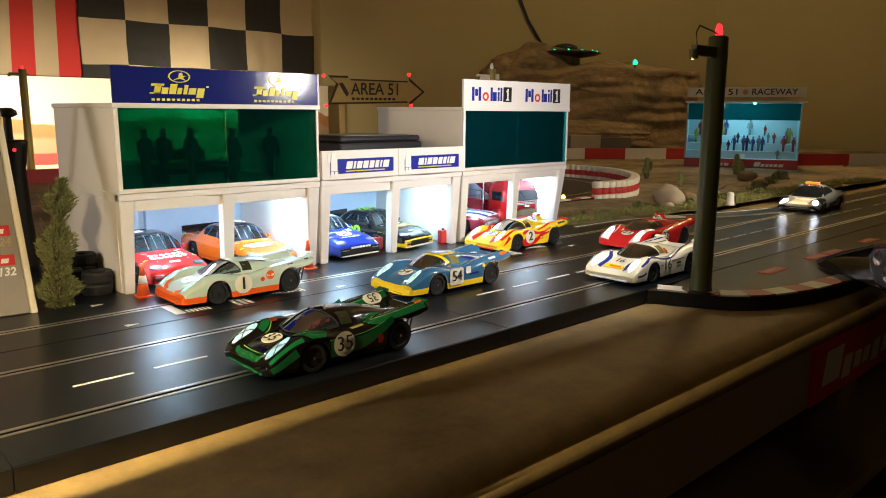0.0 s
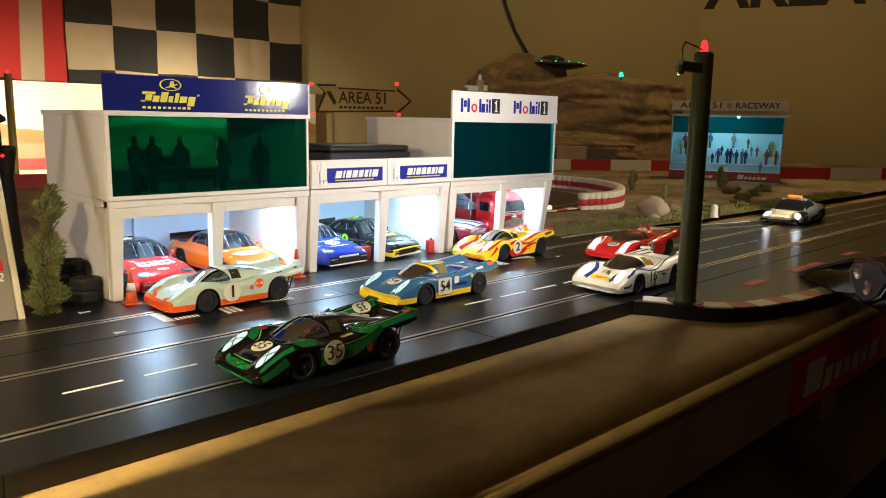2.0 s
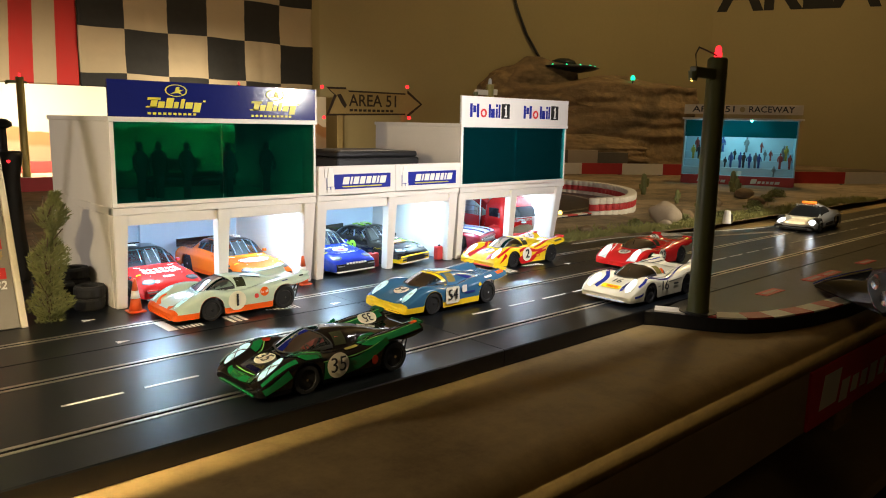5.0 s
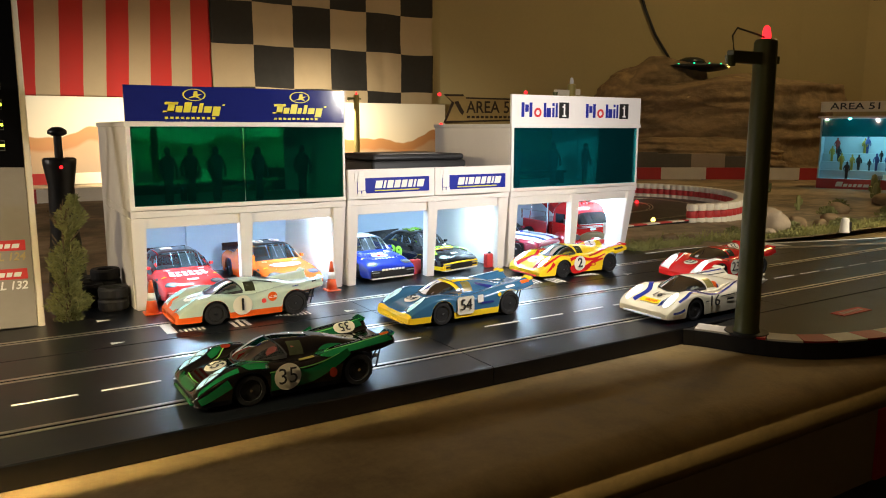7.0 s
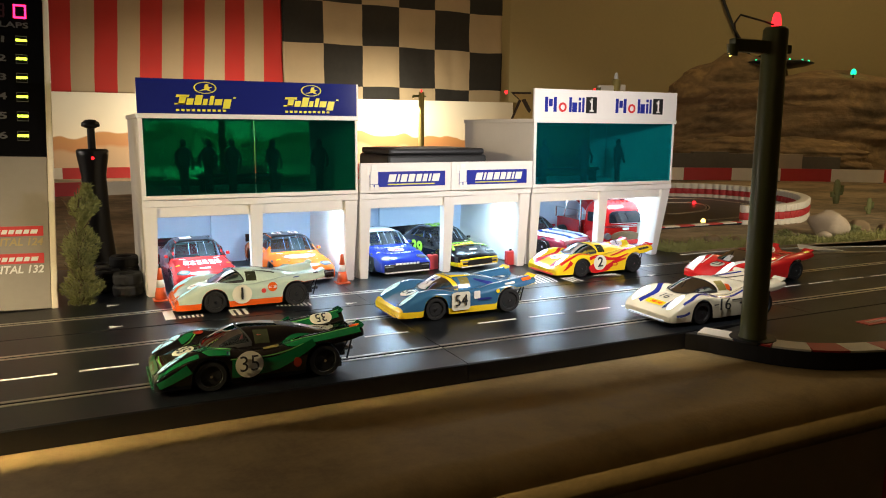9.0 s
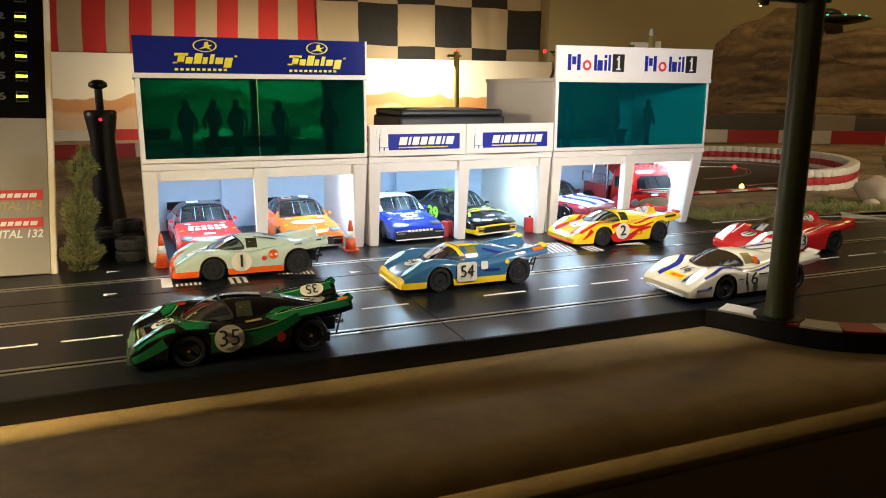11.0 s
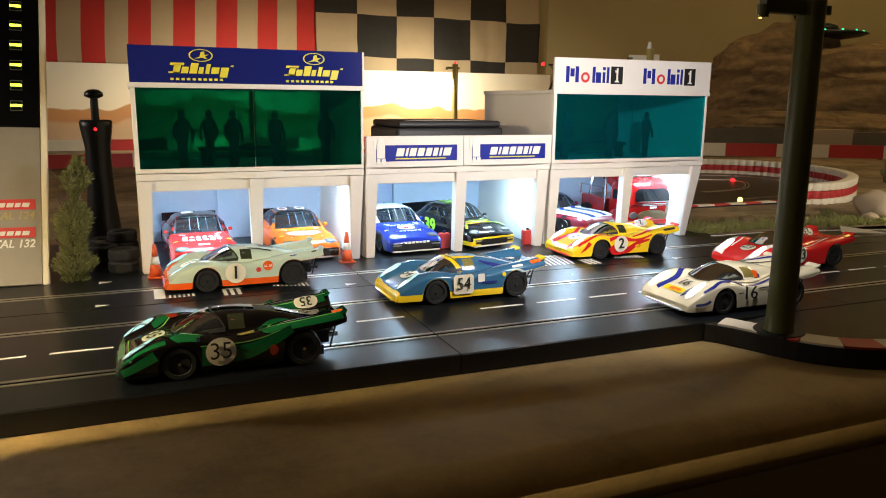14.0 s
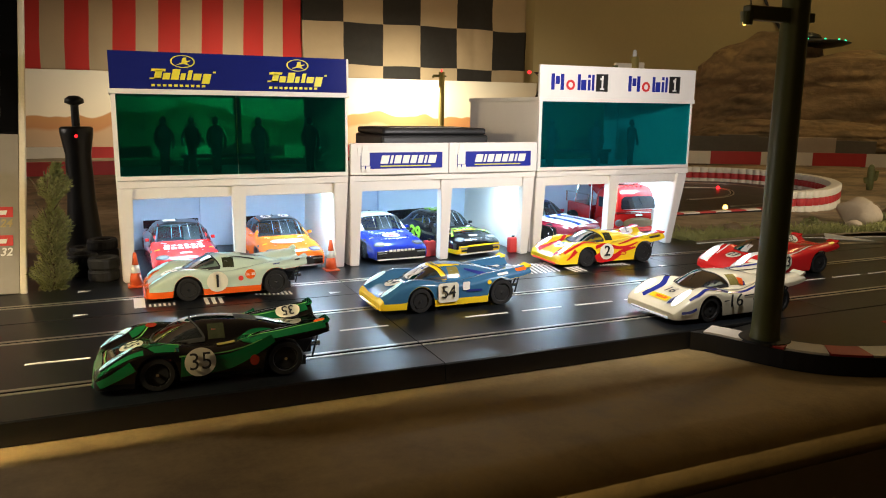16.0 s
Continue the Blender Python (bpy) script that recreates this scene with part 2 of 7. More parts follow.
M_FIGRED = mat("figure_red", (0.35, 0.05, 0.04), 0.7)
M_FIGBLUE = mat("figure_blue", (0.05, 0.08, 0.25), 0.7)
M_FIGYEL = mat("figure_yellow", (0.45, 0.36, 0.06), 0.7)
M_FIGGREY = mat("figure_grey", (0.20, 0.22, 0.22), 0.7)

M_PLATE = mat("number_plate_print", (0.76, 0.72, 0.58), 0.4, vary=0.06)
M_LENS = mat("printed_lens", (0.13, 0.14, 0.15), 0.35, 0.0, 0.4, 400)

# ---- building helpers ----


def thing(name, label, category, m=None, group="", kind=""):
    e = new(name)
    e.empty_display_size = 0.02
    if m is not None:
        e.matrix_basis = m
    return tagged(e, label, category, group, kind)


def part(name, bm, mats, parent=None, label="", smooth=False, m=None):
    """Links a bmesh as one mesh object, under a thing or a part."""
    me = bpy.data.meshes.new(name)
    if smooth:
        for f in bm.faces:
            f.smooth = True
    bm.to_mesh(me)
    bm.free()
    for x in mats if isinstance(mats, (list, tuple)) else [mats]:
        me.materials.append(x)
    ob = new(name, me)
    ob.parent = parent
    if m is not None:
        ob.matrix_basis = m
    if label:
        ob["label"] = label
    return ob


def box(x0, x1, y0, y1, z0, z1, bevel=0.0, bm=None, mi=0, m=None):
    bm = bm or bmesh.new()
    old = set(bm.faces)
    v = bmesh.ops.create_cube(bm, size=1)["verts"]
    for p in v:
        p.co = Vector((x0 + (p.co.x + 0.5) * (x1 - x0), y0 + (p.co.y + 0.5) * (y1 - y0), z0 + (p.co.z + 0.5) * (z1 - z0)))
    if bevel:
        es = list({e for p in v for e in p.link_edges})
        bmesh.ops.bevel(bm, geom=es, offset=bevel, segments=2, affect="EDGES", profile=0.5)
    fresh = [f for f in bm.faces if f not in old]
    for f in fresh:
        f.material_index = mi
    if m is not None:
        bmesh.ops.transform(bm, matrix=m, verts=list({q for f in fresh for q in f.verts}))
    return bm


def cyl(r0, r1, z0, z1, seg=20, m=None, bm=None, mi=0):
    bm = bm or bmesh.new()
    old = set(bm.faces)
    v = bmesh.ops.create_cone(bm, cap_ends=True, segments=seg, radius1=r0, radius2=r1, depth=z1 - z0,
                              matrix=Matrix.Translation((0, 0, (z0 + z1) / 2)))["verts"]
    if m is not None:
        bmesh.ops.transform(bm, matrix=m, verts=v)
    for f in bm.faces:
        if f not in old:
            f.material_index = mi
    return bm


def lathe(profile, seg=24, m=None, bm=None, mi=0):
    """Turns (radius, height) pairs round the z axis."""
    bm = bm or bmesh.new()
    rings = [[bm.verts.new((r * math.cos(a), r * math.sin(a), z)) for a in [2 * math.pi * k / seg for k in range(seg)]] for r, z in profile]
    fs = []
    for a, b in zip(rings, rings[1:]):
        for k in range(seg):
            fs.append(bm.faces.new((a[k], a[(k + 1) % seg], b[(k + 1) % seg], b[k])))
    fs.append(bm.faces.new(rings[0][::-1]))
    fs.append(bm.faces.new(rings[-1]))
    for f in fs:
        f.material_index = mi
    if m is not None:
        bmesh.ops.transform(bm, matrix=m, verts=[v for r in rings for v in r])
    return bm


def tube(points, r, seg=8, bm=None, mi=0):
    bm = bm or bmesh.new()
    pts = [Vector(p) for p in points]
    rings = []
    for k, p in enumerate(pts):
        d = (pts[min(k + 1, len(pts) - 1)] - pts[max(k - 1, 0)]).normalized()
        q = d.to_track_quat("Z", "Y")
        rings.append([bm.verts.new(p + q @ Vector((r * math.cos(2 * math.pi * j / seg), r * math.sin(2 * math.pi * j / seg), 0))) for j in range(seg)])
    for a, b in zip(rings, rings[1:]):
        for j in range(seg):
            bm.faces.new((a[j], a[(j + 1) % seg], b[(j + 1) % seg], b[j])).material_index = mi
    bm.faces.new(rings[0][::-1]).material_index = mi
    bm.faces.new(rings[-1]).material_index = mi
    return bm


def prism(outline, z0, z1, m=None, bm=None, mi=0):
    """A flat outline (x, y) given thickness."""
    bm = bm or bmesh.new()
    lo = [bm.verts.new((x, y, z0)) for x, y in outline]
    hi = [bm.verts.new((x, y, z1)) for x, y in outline]
    n = len(outline)
    fs = [bm.faces.new(hi), bm.faces.new(lo[::-1])] + [bm.faces.new((lo[k], lo[(k + 1) % n], hi[(k + 1) % n], hi[k])) for k in range(n)]
    for f in fs:
        f.material_index = mi
    if m is not None:
        bmesh.ops.transform(bm, matrix=m, verts=lo + hi)
    return bm


FACE = pose(0, 0, 0, 90, 0, 0)  # turns a flat drawing in x, y into one in x, z that faces -y


def lettering(name, text, size, material, parent, m, label="", width=None, depth=0.0003, shear=0.0, bold=0.012):
    """Words in Blender's own font, as a mesh, centred at m, drawn in x and y and facing z."""
    cu = bpy.data.curves.new("words", "FONT")
    cu.body, cu.size, cu.align_x, cu.align_y, cu.extrude, cu.shear, cu.resolution_u = text, size, "CENTER", "CENTER", depth, shear, 3
    cu.offset = bold * size
    tmp = new("words", cu)
    me = bpy.data.meshes.new_from_object(tmp.evaluated_get(bpy.context.evaluated_depsgraph_get()))
    bpy.data.objects.remove(tmp)
    bpy.data.curves.remove(cu)
    if width:
        xs = [v.co.x for v in me.vertices]
        k = width / (max(xs) - min(xs))
        for v in me.vertices:
            v.co.x *= k
    me.materials.clear()
    me.materials.append(material)
    ob = new(name, me)
    ob.parent, ob.matrix_basis = parent, m
    if label:
        ob["label"] = label
    return ob


def pl(u, pts):
    """A smooth line through (place, value) pairs."""
    if u <= pts[0][0]:
        return pts[0][1]
    for (a, p), (b, q) in zip(pts, pts[1:]):
        if u <= b:
            s = (u - a) / (b - a)
            s = s * s * (3 - 2 * s)
            return p + (q - p) * s
    return pts[-1][1]


def curve(u, pts):
    """A rounded line through (place, value) pairs that never overshoots them."""
    if u <= pts[0][0]:
        return pts[0][1]
    if u >= pts[-1][0]:
        return pts[-1][1]
    k = next(i for i in range(len(pts) - 1) if u <= pts[i + 1][0])

    def slope(i):
        if i == 0 or i == len(pts) - 1:
            a = min(max(i, 1), len(pts) - 1)
            return (pts[a][1] - pts[a - 1][1]) / (pts[a][0] - pts[a - 1][0])
        p, q = [(pts[j + 1][1] - pts[j][1]) / (pts[j + 1][0] - pts[j][0]) for j in (i - 1, i)]
        return 0.0 if p * q <= 0 else 2 * p * q / (p + q)
    (a, p), (b, q) = pts[k], pts[k + 1]
    h = b - a
    s = (u - a) / h
    return p * (1 + 2 * s) * (1 - s) ** 2 + slope(k) * h * s * (1 - s) ** 2 + q * s * s * (3 - 2 * s) + slope(k + 1) * h * s * s * (s - 1)


def bars(bm, x0, x1, z0, z1, spec, mi=0, depth=0.0004, lean=0.0):
    """Plain upright bars that stand in for a lettered mark; spec: (start, end, low, high) as shares of the field."""
    for a, b, lo, hi in spec:
        w, h = x1 - x0, z1 - z0
        prism([(x0 + a * w + lean * lo * h, z0 + lo * h), (x0 + b * w + lean * lo * h, z0 + lo * h),
               (x0 + b * w + lean * hi * h, z0 + hi * h), (x0 + a * w + lean * hi * h, z0 + hi * h)], 0, depth, FACE, bm, mi)
    return bm


def ring(r0, r1, z0, z1, seg=24, m=None, bm=None, mi=0, sx=1.0):
    bm = bm or bmesh.new()
    vs = []
    for k in range(seg):
        c, s = math.cos(2 * math.pi * k / seg), math.sin(2 * math.pi * k / seg)
        vs.append([bm.verts.new(p) for p in ((r0 * c * sx, r0 * s, z0), (r1 * c * sx, r1 * s, z0), (r1 * c * sx, r1 * s, z1), (r0 * c * sx, r0 * s, z1))])
    for k in range(seg):
        a, b = vs[k], vs[(k + 1) % seg]
        for j in range(4):
            bm.faces.new((a[j], b[j], b[(j + 1) % 4], a[(j + 1) % 4])).material_index = mi
    if m is not None:
        bmesh.ops.transform(bm, matrix=m, verts=[p for v in vs for p in v])
    return bm


def bar_row(name, parent, x0, x1, z0, z1, spec, material, y, depth=0.0004, lean=0.0, label=""):
    """The same bars, each a part of its own, on a board's face at y."""
    for k, one in enumerate(spec):
        part(name, bars(bmesh.new(), x0, x1, z0, z1, [one], 0, depth, lean), material, parent, label, m=Matrix.Translation((0, y, 0)))

# ---- room ----


def slab(name, a, b, z0, z1, thick, material):
    """An upright wall from a to b, its body on the right-hand side of that way."""
    d = (Vector(b) - Vector(a)).normalized()
    n = Vector((d.y, -d.x)) * thick
    bm = prism([a, b, (b[0] + n.x, b[1] + n.y), (a[0] + n.x, a[1] + n.y)], z0, z1)
    bmesh.ops.recalc_face_normals(bm, faces=bm.faces[:])
    return tagged(part(name, bm, material), "unseen room wall darkened to cut bounced light" if material is M_LOWBOUNCE else "beige plastered room wall in dim warm light", "wall", kind="structure")


CORNER, BLUNT, DIAG, FAR = (2.0, 3.0), (3.52, 2.194), (3.773, 2.02), (5.43, -1.7)
slab("wall_north", CORNER, (-1.7, 3.0), -0.95, 1.5, 0.1, M_WALL)
slab("wall_northeast", BLUNT, CORNER, -0.95, 1.5, 0.1, M_WALL)
# facet added to soften the shade step between the walls beside it
slab("wall_blunt_corner", DIAG, BLUNT, -0.95, 1.5, 0.1, M_WALL)
slab("wall_east", FAR, DIAG, -0.95, 1.5, 0.1, M_WALL)
slab("wall_south", (-1.7, -1.7), FAR, -0.95, 1.5, 0.1, M_LOWBOUNCE)
slab("wall_west", (-1.7, 3.0), (-1.7, -1.7), -0.95, 1.5, 0.1, M_LOWBOUNCE)
ROOM = [(-1.8, -1.8), (5.6, -1.8), (5.6, 3.1), (-1.8, 3.1)]
tagged(part("ceiling", prism(ROOM, 1.5, 1.6), M_CEIL), "plain painted ceiling above the model track", "ceiling", kind="structure")
tagged(part("floor", prism(ROOM, -1.05, -0.95), M_FLOOR), "dark floor of the hobby room", "floor", kind="structure")

# ---- table ----
BOARD = -0.014
table = thing("display_table", "long plywood table with tan painted top carrying the track", "table")
# the top's front edge is rounded over
prof = [(1.75, -0.04), (1.75, BOARD)] + [(0.294 - 0.028 * math.sin(q), BOARD - 0.020 * (1 - math.cos(q))) for q in np.linspace(0, math.pi / 2, 12)] + [(0.266, -0.04)]
bm = prism(prof[::-1], -1.5, 3.85, Matrix(((0, 0, 1, 0), (1, 0, 0, 0), (0, 1, 0, 0), (0, 0, 0, 1))))
for f in bm.faces:
    f.smooth = len(f.verts) == 4
part("tabletop", bm, M_BOARD, table)
part("rear_top", prism([(-1.5, 1.752), (3.80, 1.752), (3.50, 2.10), (2.0, 2.9), (-1.5, 2.9)], -0.04, BOARD), M_BOARD, table)
part("fascia", box(-1.5, 4.0, 0.2666, 0.282, -0.098, -0.0402, 0.001), M_FASCIA, table, "dark front board with knots")
for lx, ly in ((-1.3, 0.4), (1.2, 0.4), (3.7, 0.4), (-1.3, 2.7), (1.2, 2.7)):
    part("leg", box(lx, lx + 0.07, ly, ly + 0.07, -0.95, -0.0405, 0.003), M_BOARD, table)
part("shelf", box(-1.5, 4.0, 0.30, 0.9, -0.30, -0.28, 0.002), M_FASCIA, table, "dark lower shelf")
sign = thing("fascia_sign", "red advertising panel with a white mark on the table front", "sign")
part("panel", box(0.700, 0.955, 0.2640, 0.2664, -0.0965, -0.041), M_RED, sign)
bar_row("mark", sign, 0.722, 0.930, -0.086, -0.050,
                  [(0, .2, .1, 1), (.24, .34, 0, .6), (.38, .46, .1, .55), (.5, .58, .1, .55), (.62, .72, 0, .6), (.76, .84, .1, .6), (.88, 1, 0, .6)], M_PAPER, 0.2637, lean=0.25, label="plain white bars")

# sandy scenery floor behind the pits


def sand_z(x, y):
    return -0.005 + 0.004 * noise.noise((x * 5, y * 5, 0)) + 0.002 * noise.noise((x * 23, y * 23, 3))


bm = bmesh.new()
NX, NY = 110, 60
grid = [[bm.verts.new((-1.45 + 5.4 * i / NX, 0.875 + 1.98 * j / NY, 0)) for i in range(NX + 1)] for j in range(NY + 1)]
for row in grid:
    for v in row:
        v.co.z = sand_z(v.co.x, v.co.y)
for j in range(NY):
    for i in range(NX):
        c = grid[j][i].co
        if (c.x - 2.0) * 1.22 + (c.y - 2.88) * 2.3 < -0.12 and (c.x - 3.52) * 0.37 + (c.y - 2.194) * 0.34 < -0.06:
            bm.faces.new((grid[j][i], grid[j][i + 1], grid[j + 1][i + 1], grid[j + 1][i]))
tagged(part("ground", bm, M_SAND, smooth=True), "sandy brown scenic ground of the model landscape", "ground", kind="structure")
bm = bmesh.new()
side = [[bm.verts.new((0.905 + 2.9 * i / 60, (0.70 - 0.03 * min(1, i / 8)) + (0.88 - 0.67) * j / 8, 0)) for i in range(61)] for j in range(9)]
for row in side:
    for v in row:
        v.co.z = sand_z(v.co.x, v.co.y) + 0.003
for j in range(8):
    for i in range(60):
        bm.faces.new((side[j][i], side[j][i + 1], side[j + 1][i + 1], side[j + 1][i]))
tagged(part("ground_verge", bm, M_SAND, smooth=True), "sandy verge beside the track", "ground", kind="structure")

# ---- track ----
SLOT1, SLOT2, SLOT3 = 0.441, 0.540, 0.640
FRONT, MID, BACK = 0.3975, 0.589, 0.693
SEAM, PIECE = 0.095, 0.345


def extrude_profile(profile, x0, x1, slot_rows):
    bm = bmesh.new()
    a = [bm.verts.new((x0, y, z)) for y, z in profile]
    b = [bm.verts.new((x1, y, z)) for y, z in profile]
    n = len(profile)
    for k in range(n):
        f = bm.faces.new((a[k], a[(k + 1) % n], b[(k + 1) % n], b[k]))
        f.material_index = 1 if k in slot_rows else (2 if k in (0, n - 1, n - 2) else 0)
    bm.faces.new(a[::-1]).material_index = 2
    bm.faces.new(b).material_index = 2
    bmesh.ops.recalc_face_normals(bm, faces=bm.faces[:])
    return bm


def slot_profile(y0, y1, slots):
    pts, marks = [(y0, -0.0135), (y0, -0.0008), (y0 + 0.0008, 0)], []
    for s in slots:
        marks += [len(pts), len(pts) + 1, len(pts) + 2]
        pts += [(s - 0.0014, 0), (s - 0.0014, -0.007), (s + 0.0014, -0.007), (s + 0.0014, 0)]
    return pts + [(y1 - 0.0005, 0), (y1, -0.0008), (y1, -0.0135)], set(marks)


TRACKMATS = [M_TRACK, M_SLOT, M_TRACKSIDE]
road = tagged(new("track"), "black plastic slot car track with steel rails", "race track", kind="structure")


def rails(parent, x0, x1, slots):
    for s in slots:
        for d in (-1, 1):
            part("rail", box(x0, x1, s + d * 0.0033 - 0.0013, s + d * 0.0033 + 0.0013, -0.001, 0.0004), M_RAILMETAL, parent)


for k in range(-2, 9):
    x0 = SEAM + k * PIECE
    prof, marks = slot_profile(FRONT, MID, (SLOT1, SLOT2))
    t = part("track_section", extrude_profile(prof, x0 + 0.0003, x0 + PIECE - 0.0003, marks), TRACKMATS, road)
    rails(t, x0 + 0.0005, x0 + PIECE - 0.0005, (SLOT1, SLOT2))
    if k < 3:
        x1 = min(x0 + PIECE, 0.95)
        prof, marks = slot_profile(MID + 0.0006, BACK, (SLOT3,))
        t = part("pit_section", extrude_profile(prof, x0 + 0.0003, x1 - 0.0003, marks), TRACKMATS, road)
        rails(t, x0 + 0.0005, x1 - 0.0005, (SLOT3,))

# the pit lane runs out and joins the straight


def merge_y(x):
    return pl(x, [(0.95, SLOT3), (1.42, SLOT2 + 0.004)])


bm = prism([(0.9503, MID + 0.0006), (1.46, MID + 0.0006), (1.46, 0.60)] + [(x, min(BACK, merge_y(x) + 0.053)) for x in np.linspace(1.44, 0.9503, 12)], -0.0135, 0)
t = part("pit_exit", bm, [M_TRACK], road)


def ribbon(path, w, z0, z1, bm=None, mi=0):
    """A flat band of width w along (x, y) points."""
    bm = bm or bmesh.new()
    pts = [Vector(p) for p in path]
    rows = []
    for k, p in enumerate(pts):
        d = (pts[min(k + 1, len(pts) - 1)] - pts[max(k - 1, 0)]).normalized()
        n = Vector((-d.y, d.x)) * w / 2
        rows.append([bm.verts.new((*q, z)) for q, z in ((p - n, z0), (p - n, z1), (p + n, z1), (p + n, z0))])
    for a, b in zip(rows, rows[1:]):
        for j in range(4):
            bm.faces.new((a[j], b[j], b[(j + 1) % 4], a[(j + 1) % 4])).material_index = mi
    bm.faces.new(rows[0]).material_index = mi
    bm.faces.new(rows[-1][::-1]).material_index = mi
    bmesh.ops.recalc_face_normals(bm, faces=bm.faces[:])
    return bm


xs = np.linspace(0.9505, 1.30, 14)
part("slot", ribbon([(x, merge_y(x)) for x in xs], 0.0028, -0.001, 0.0002), M_SLOT, t)
for d in (-1, 1):
    part("rail", ribbon([(x, merge_y(x) + d * 0.0031) for x in xs], 0.0022, -0.001, 0.0005), M_RAILMETAL, t)
part("white_line", ribbon([(x, min(BACK - 0.004, merge_y(x) + 0.045)) for x in np.linspace(0.90, 1.36, 16)], 0.003, -0.001, 0.0004), M_LINE, t)

# painted marks on the straight
for k in range(-12, 46):
    a = 0.1985 + 0.0497 * k
    if k % 7 != 5:
        part("dash", box(a, a + 0.0365, 0.4877, 0.4901, -0.001, 0.0003), M_LINE, road)

# floor plates in front of and inside the pit bays
part("pit_apron", box(-0.16, 0.91, BACK + 0.0006, 0.885, -0.0135, -0.0002), M_TRACK, road)
MARK_Z = (-0.001, 0.0003)
for x, hatch in ((0.300, False), (0.652, True)):
    if hatch:
        for j in range(9):
            a = x - 0.040 + j * 0.0052
            part("pit_mark", prism([(a, 0.606), (a + 0.0024, 0.606), (a + 0.0104, 0.649), (a + 0.0080, 0.649)], *MARK_Z), M_LINE, road)
    else:
        part("pit_mark", box(x - 0.037, x - 0.0285, 0.605, 0.636, *MARK_Z), M_LINE, road)
        for j in range(6):
            part("pit_mark", box(x - 0.026 + j * 0.0036, x - 0.0242 + j * 0.0036, 0.605, 0.613, *MARK_Z), M_LINE, road)
    for j in range(3):
        part("pit_mark", box(x + 0.0165 + j * 0.0056, x + 0.0195 + j * 0.0056, 0.598, 0.618, *MARK_Z), M_LINE, road)
    part("pit_mark", box(x + 0.0165, x + 0.0337, 0.6184, 0.6206, *MARK_Z), M_LINE, road)
    for j in range(9):
        part("pit_mark", prism([(x + 0.059 + j * 0.0035, 0.6165 - j * 0.0012), (x + 0.0606 + j * 0.0035, 0.6165 - j * 0.0012), (x + 0.0606 + j * 0.0035, 0.619), (x + 0.059 + j * 0.0035, 0.619)], *MARK_Z), M_LINE, road)
for x, y in ((0.225, 0.599), (0.225, 0.679), (0.424, 0.600), (0.773, 0.593)):
    part("arrow_mark", prism([(x - 0.005, y - 0.0032), (x + 0.005, y), (x - 0.005, y + 0.0032)], *MARK_Z), M_LINE, road)
part("arrow_mark", prism([(1.083, 0.655), (1.13, 0.622), (1.122, 0.690)], *MARK_Z), M_LINE, road)

# ---- outer curve plate and kerb ----
EDGE = [(0.636, 0.3970), (0.645, 0.384), (0.655, 0.361), (0.666, 0.339), (0.683, 0.320), (0.707, 0.306), (0.735, 0.297), (0.77, 0.289), (0.85, 0.281), (0.97, 0.283), (1.10, 0.296), (1.25, 0.325), (1.40, 0.365)]


def smooth_path(pts, n):
    """Evenly spaced points on a round curve through pts."""
    out = []
    P = [Vector(p) for p in pts]
    P = [2 * P[0] - P[1]] + P + [2 * P[-1] - P[-2]]
    for a, b, c, d in zip(P, P[1:], P[2:], P[3:]):
        for s in np.linspace(0, 1, 24, endpoint=False):
            out.append(0.5 * (2 * b + (c - a) * s + (2 * a - 5 * b + 4 * c - d) * s * s + (3 * b - a - 3 * c + d) * s ** 3))
    out.append(P[-2])
    run = [0.0]
    for a, b in zip(out, out[1:]):
        run.append(run[-1] + (b - a).length)
    want = np.linspace(0, run[-1], n)
    return [(float(np.interp(w, run, [p.x for p in out])), float(np.interp(w, run, [p.y for p in out]))) for w in want]


edge = smooth_path(EDGE, 90)


def inset(path, d):
    res = []
    for k, p in enumerate(path):
        a, b = Vector(path[max(k - 1, 0)]), Vector(path[min(k + 1, len(path) - 1)])
        t = (b - a).normalized()
        res.append((p[0] - t.y * d, p[1] + t.x * d))
    return res


KW = 0.020
inner = [(x, min(y, FRONT - 0.0005)) for x, y in inset(edge, KW)]
bm = prism([(x, y) for x, y in inner if y < FRONT - 0.001] + [(1.42, FRONT - 0.0006), (0.70, FRONT - 0.0006)], -0.0135, -0.0003)
part("curve_plate", bm, M_TRACK, road)
part("kerb_base", ribbon(inset(edge, KW / 2 - 0.0005), KW + 0.001, -0.0135, -0.0006), M_TRACKSIDE, road)
for k in range(1, 86, 3):
    seg = inset(edge, KW / 2)[k:k + 4]
    part("kerb_block", ribbon(seg, KW, -0.0005, 0.001), M_RRED if (k // 3) % 2 else M_RWHITE, road)
for x in (0.793, 0.911, 0.960, 1.086):
    part("red_mark", box(x, x + 0.045, 0.350, 0.363, -0.001, 0.0003), M_BAR, road)
    for k in range(6):
        part("mark_letter", box(x + 0.006 + 0.0056 * k, x + 0.010 + 0.0056 * k, 0.354, 0.359, 0.0002, 0.0005), M_DULLPRINT, road)

# ---- pit building ----
GX = ((0.2555, 0.4645), (0.4665, 0.6755), (0.6775, 0.8865))
GF, GB = 0.695, 0.868


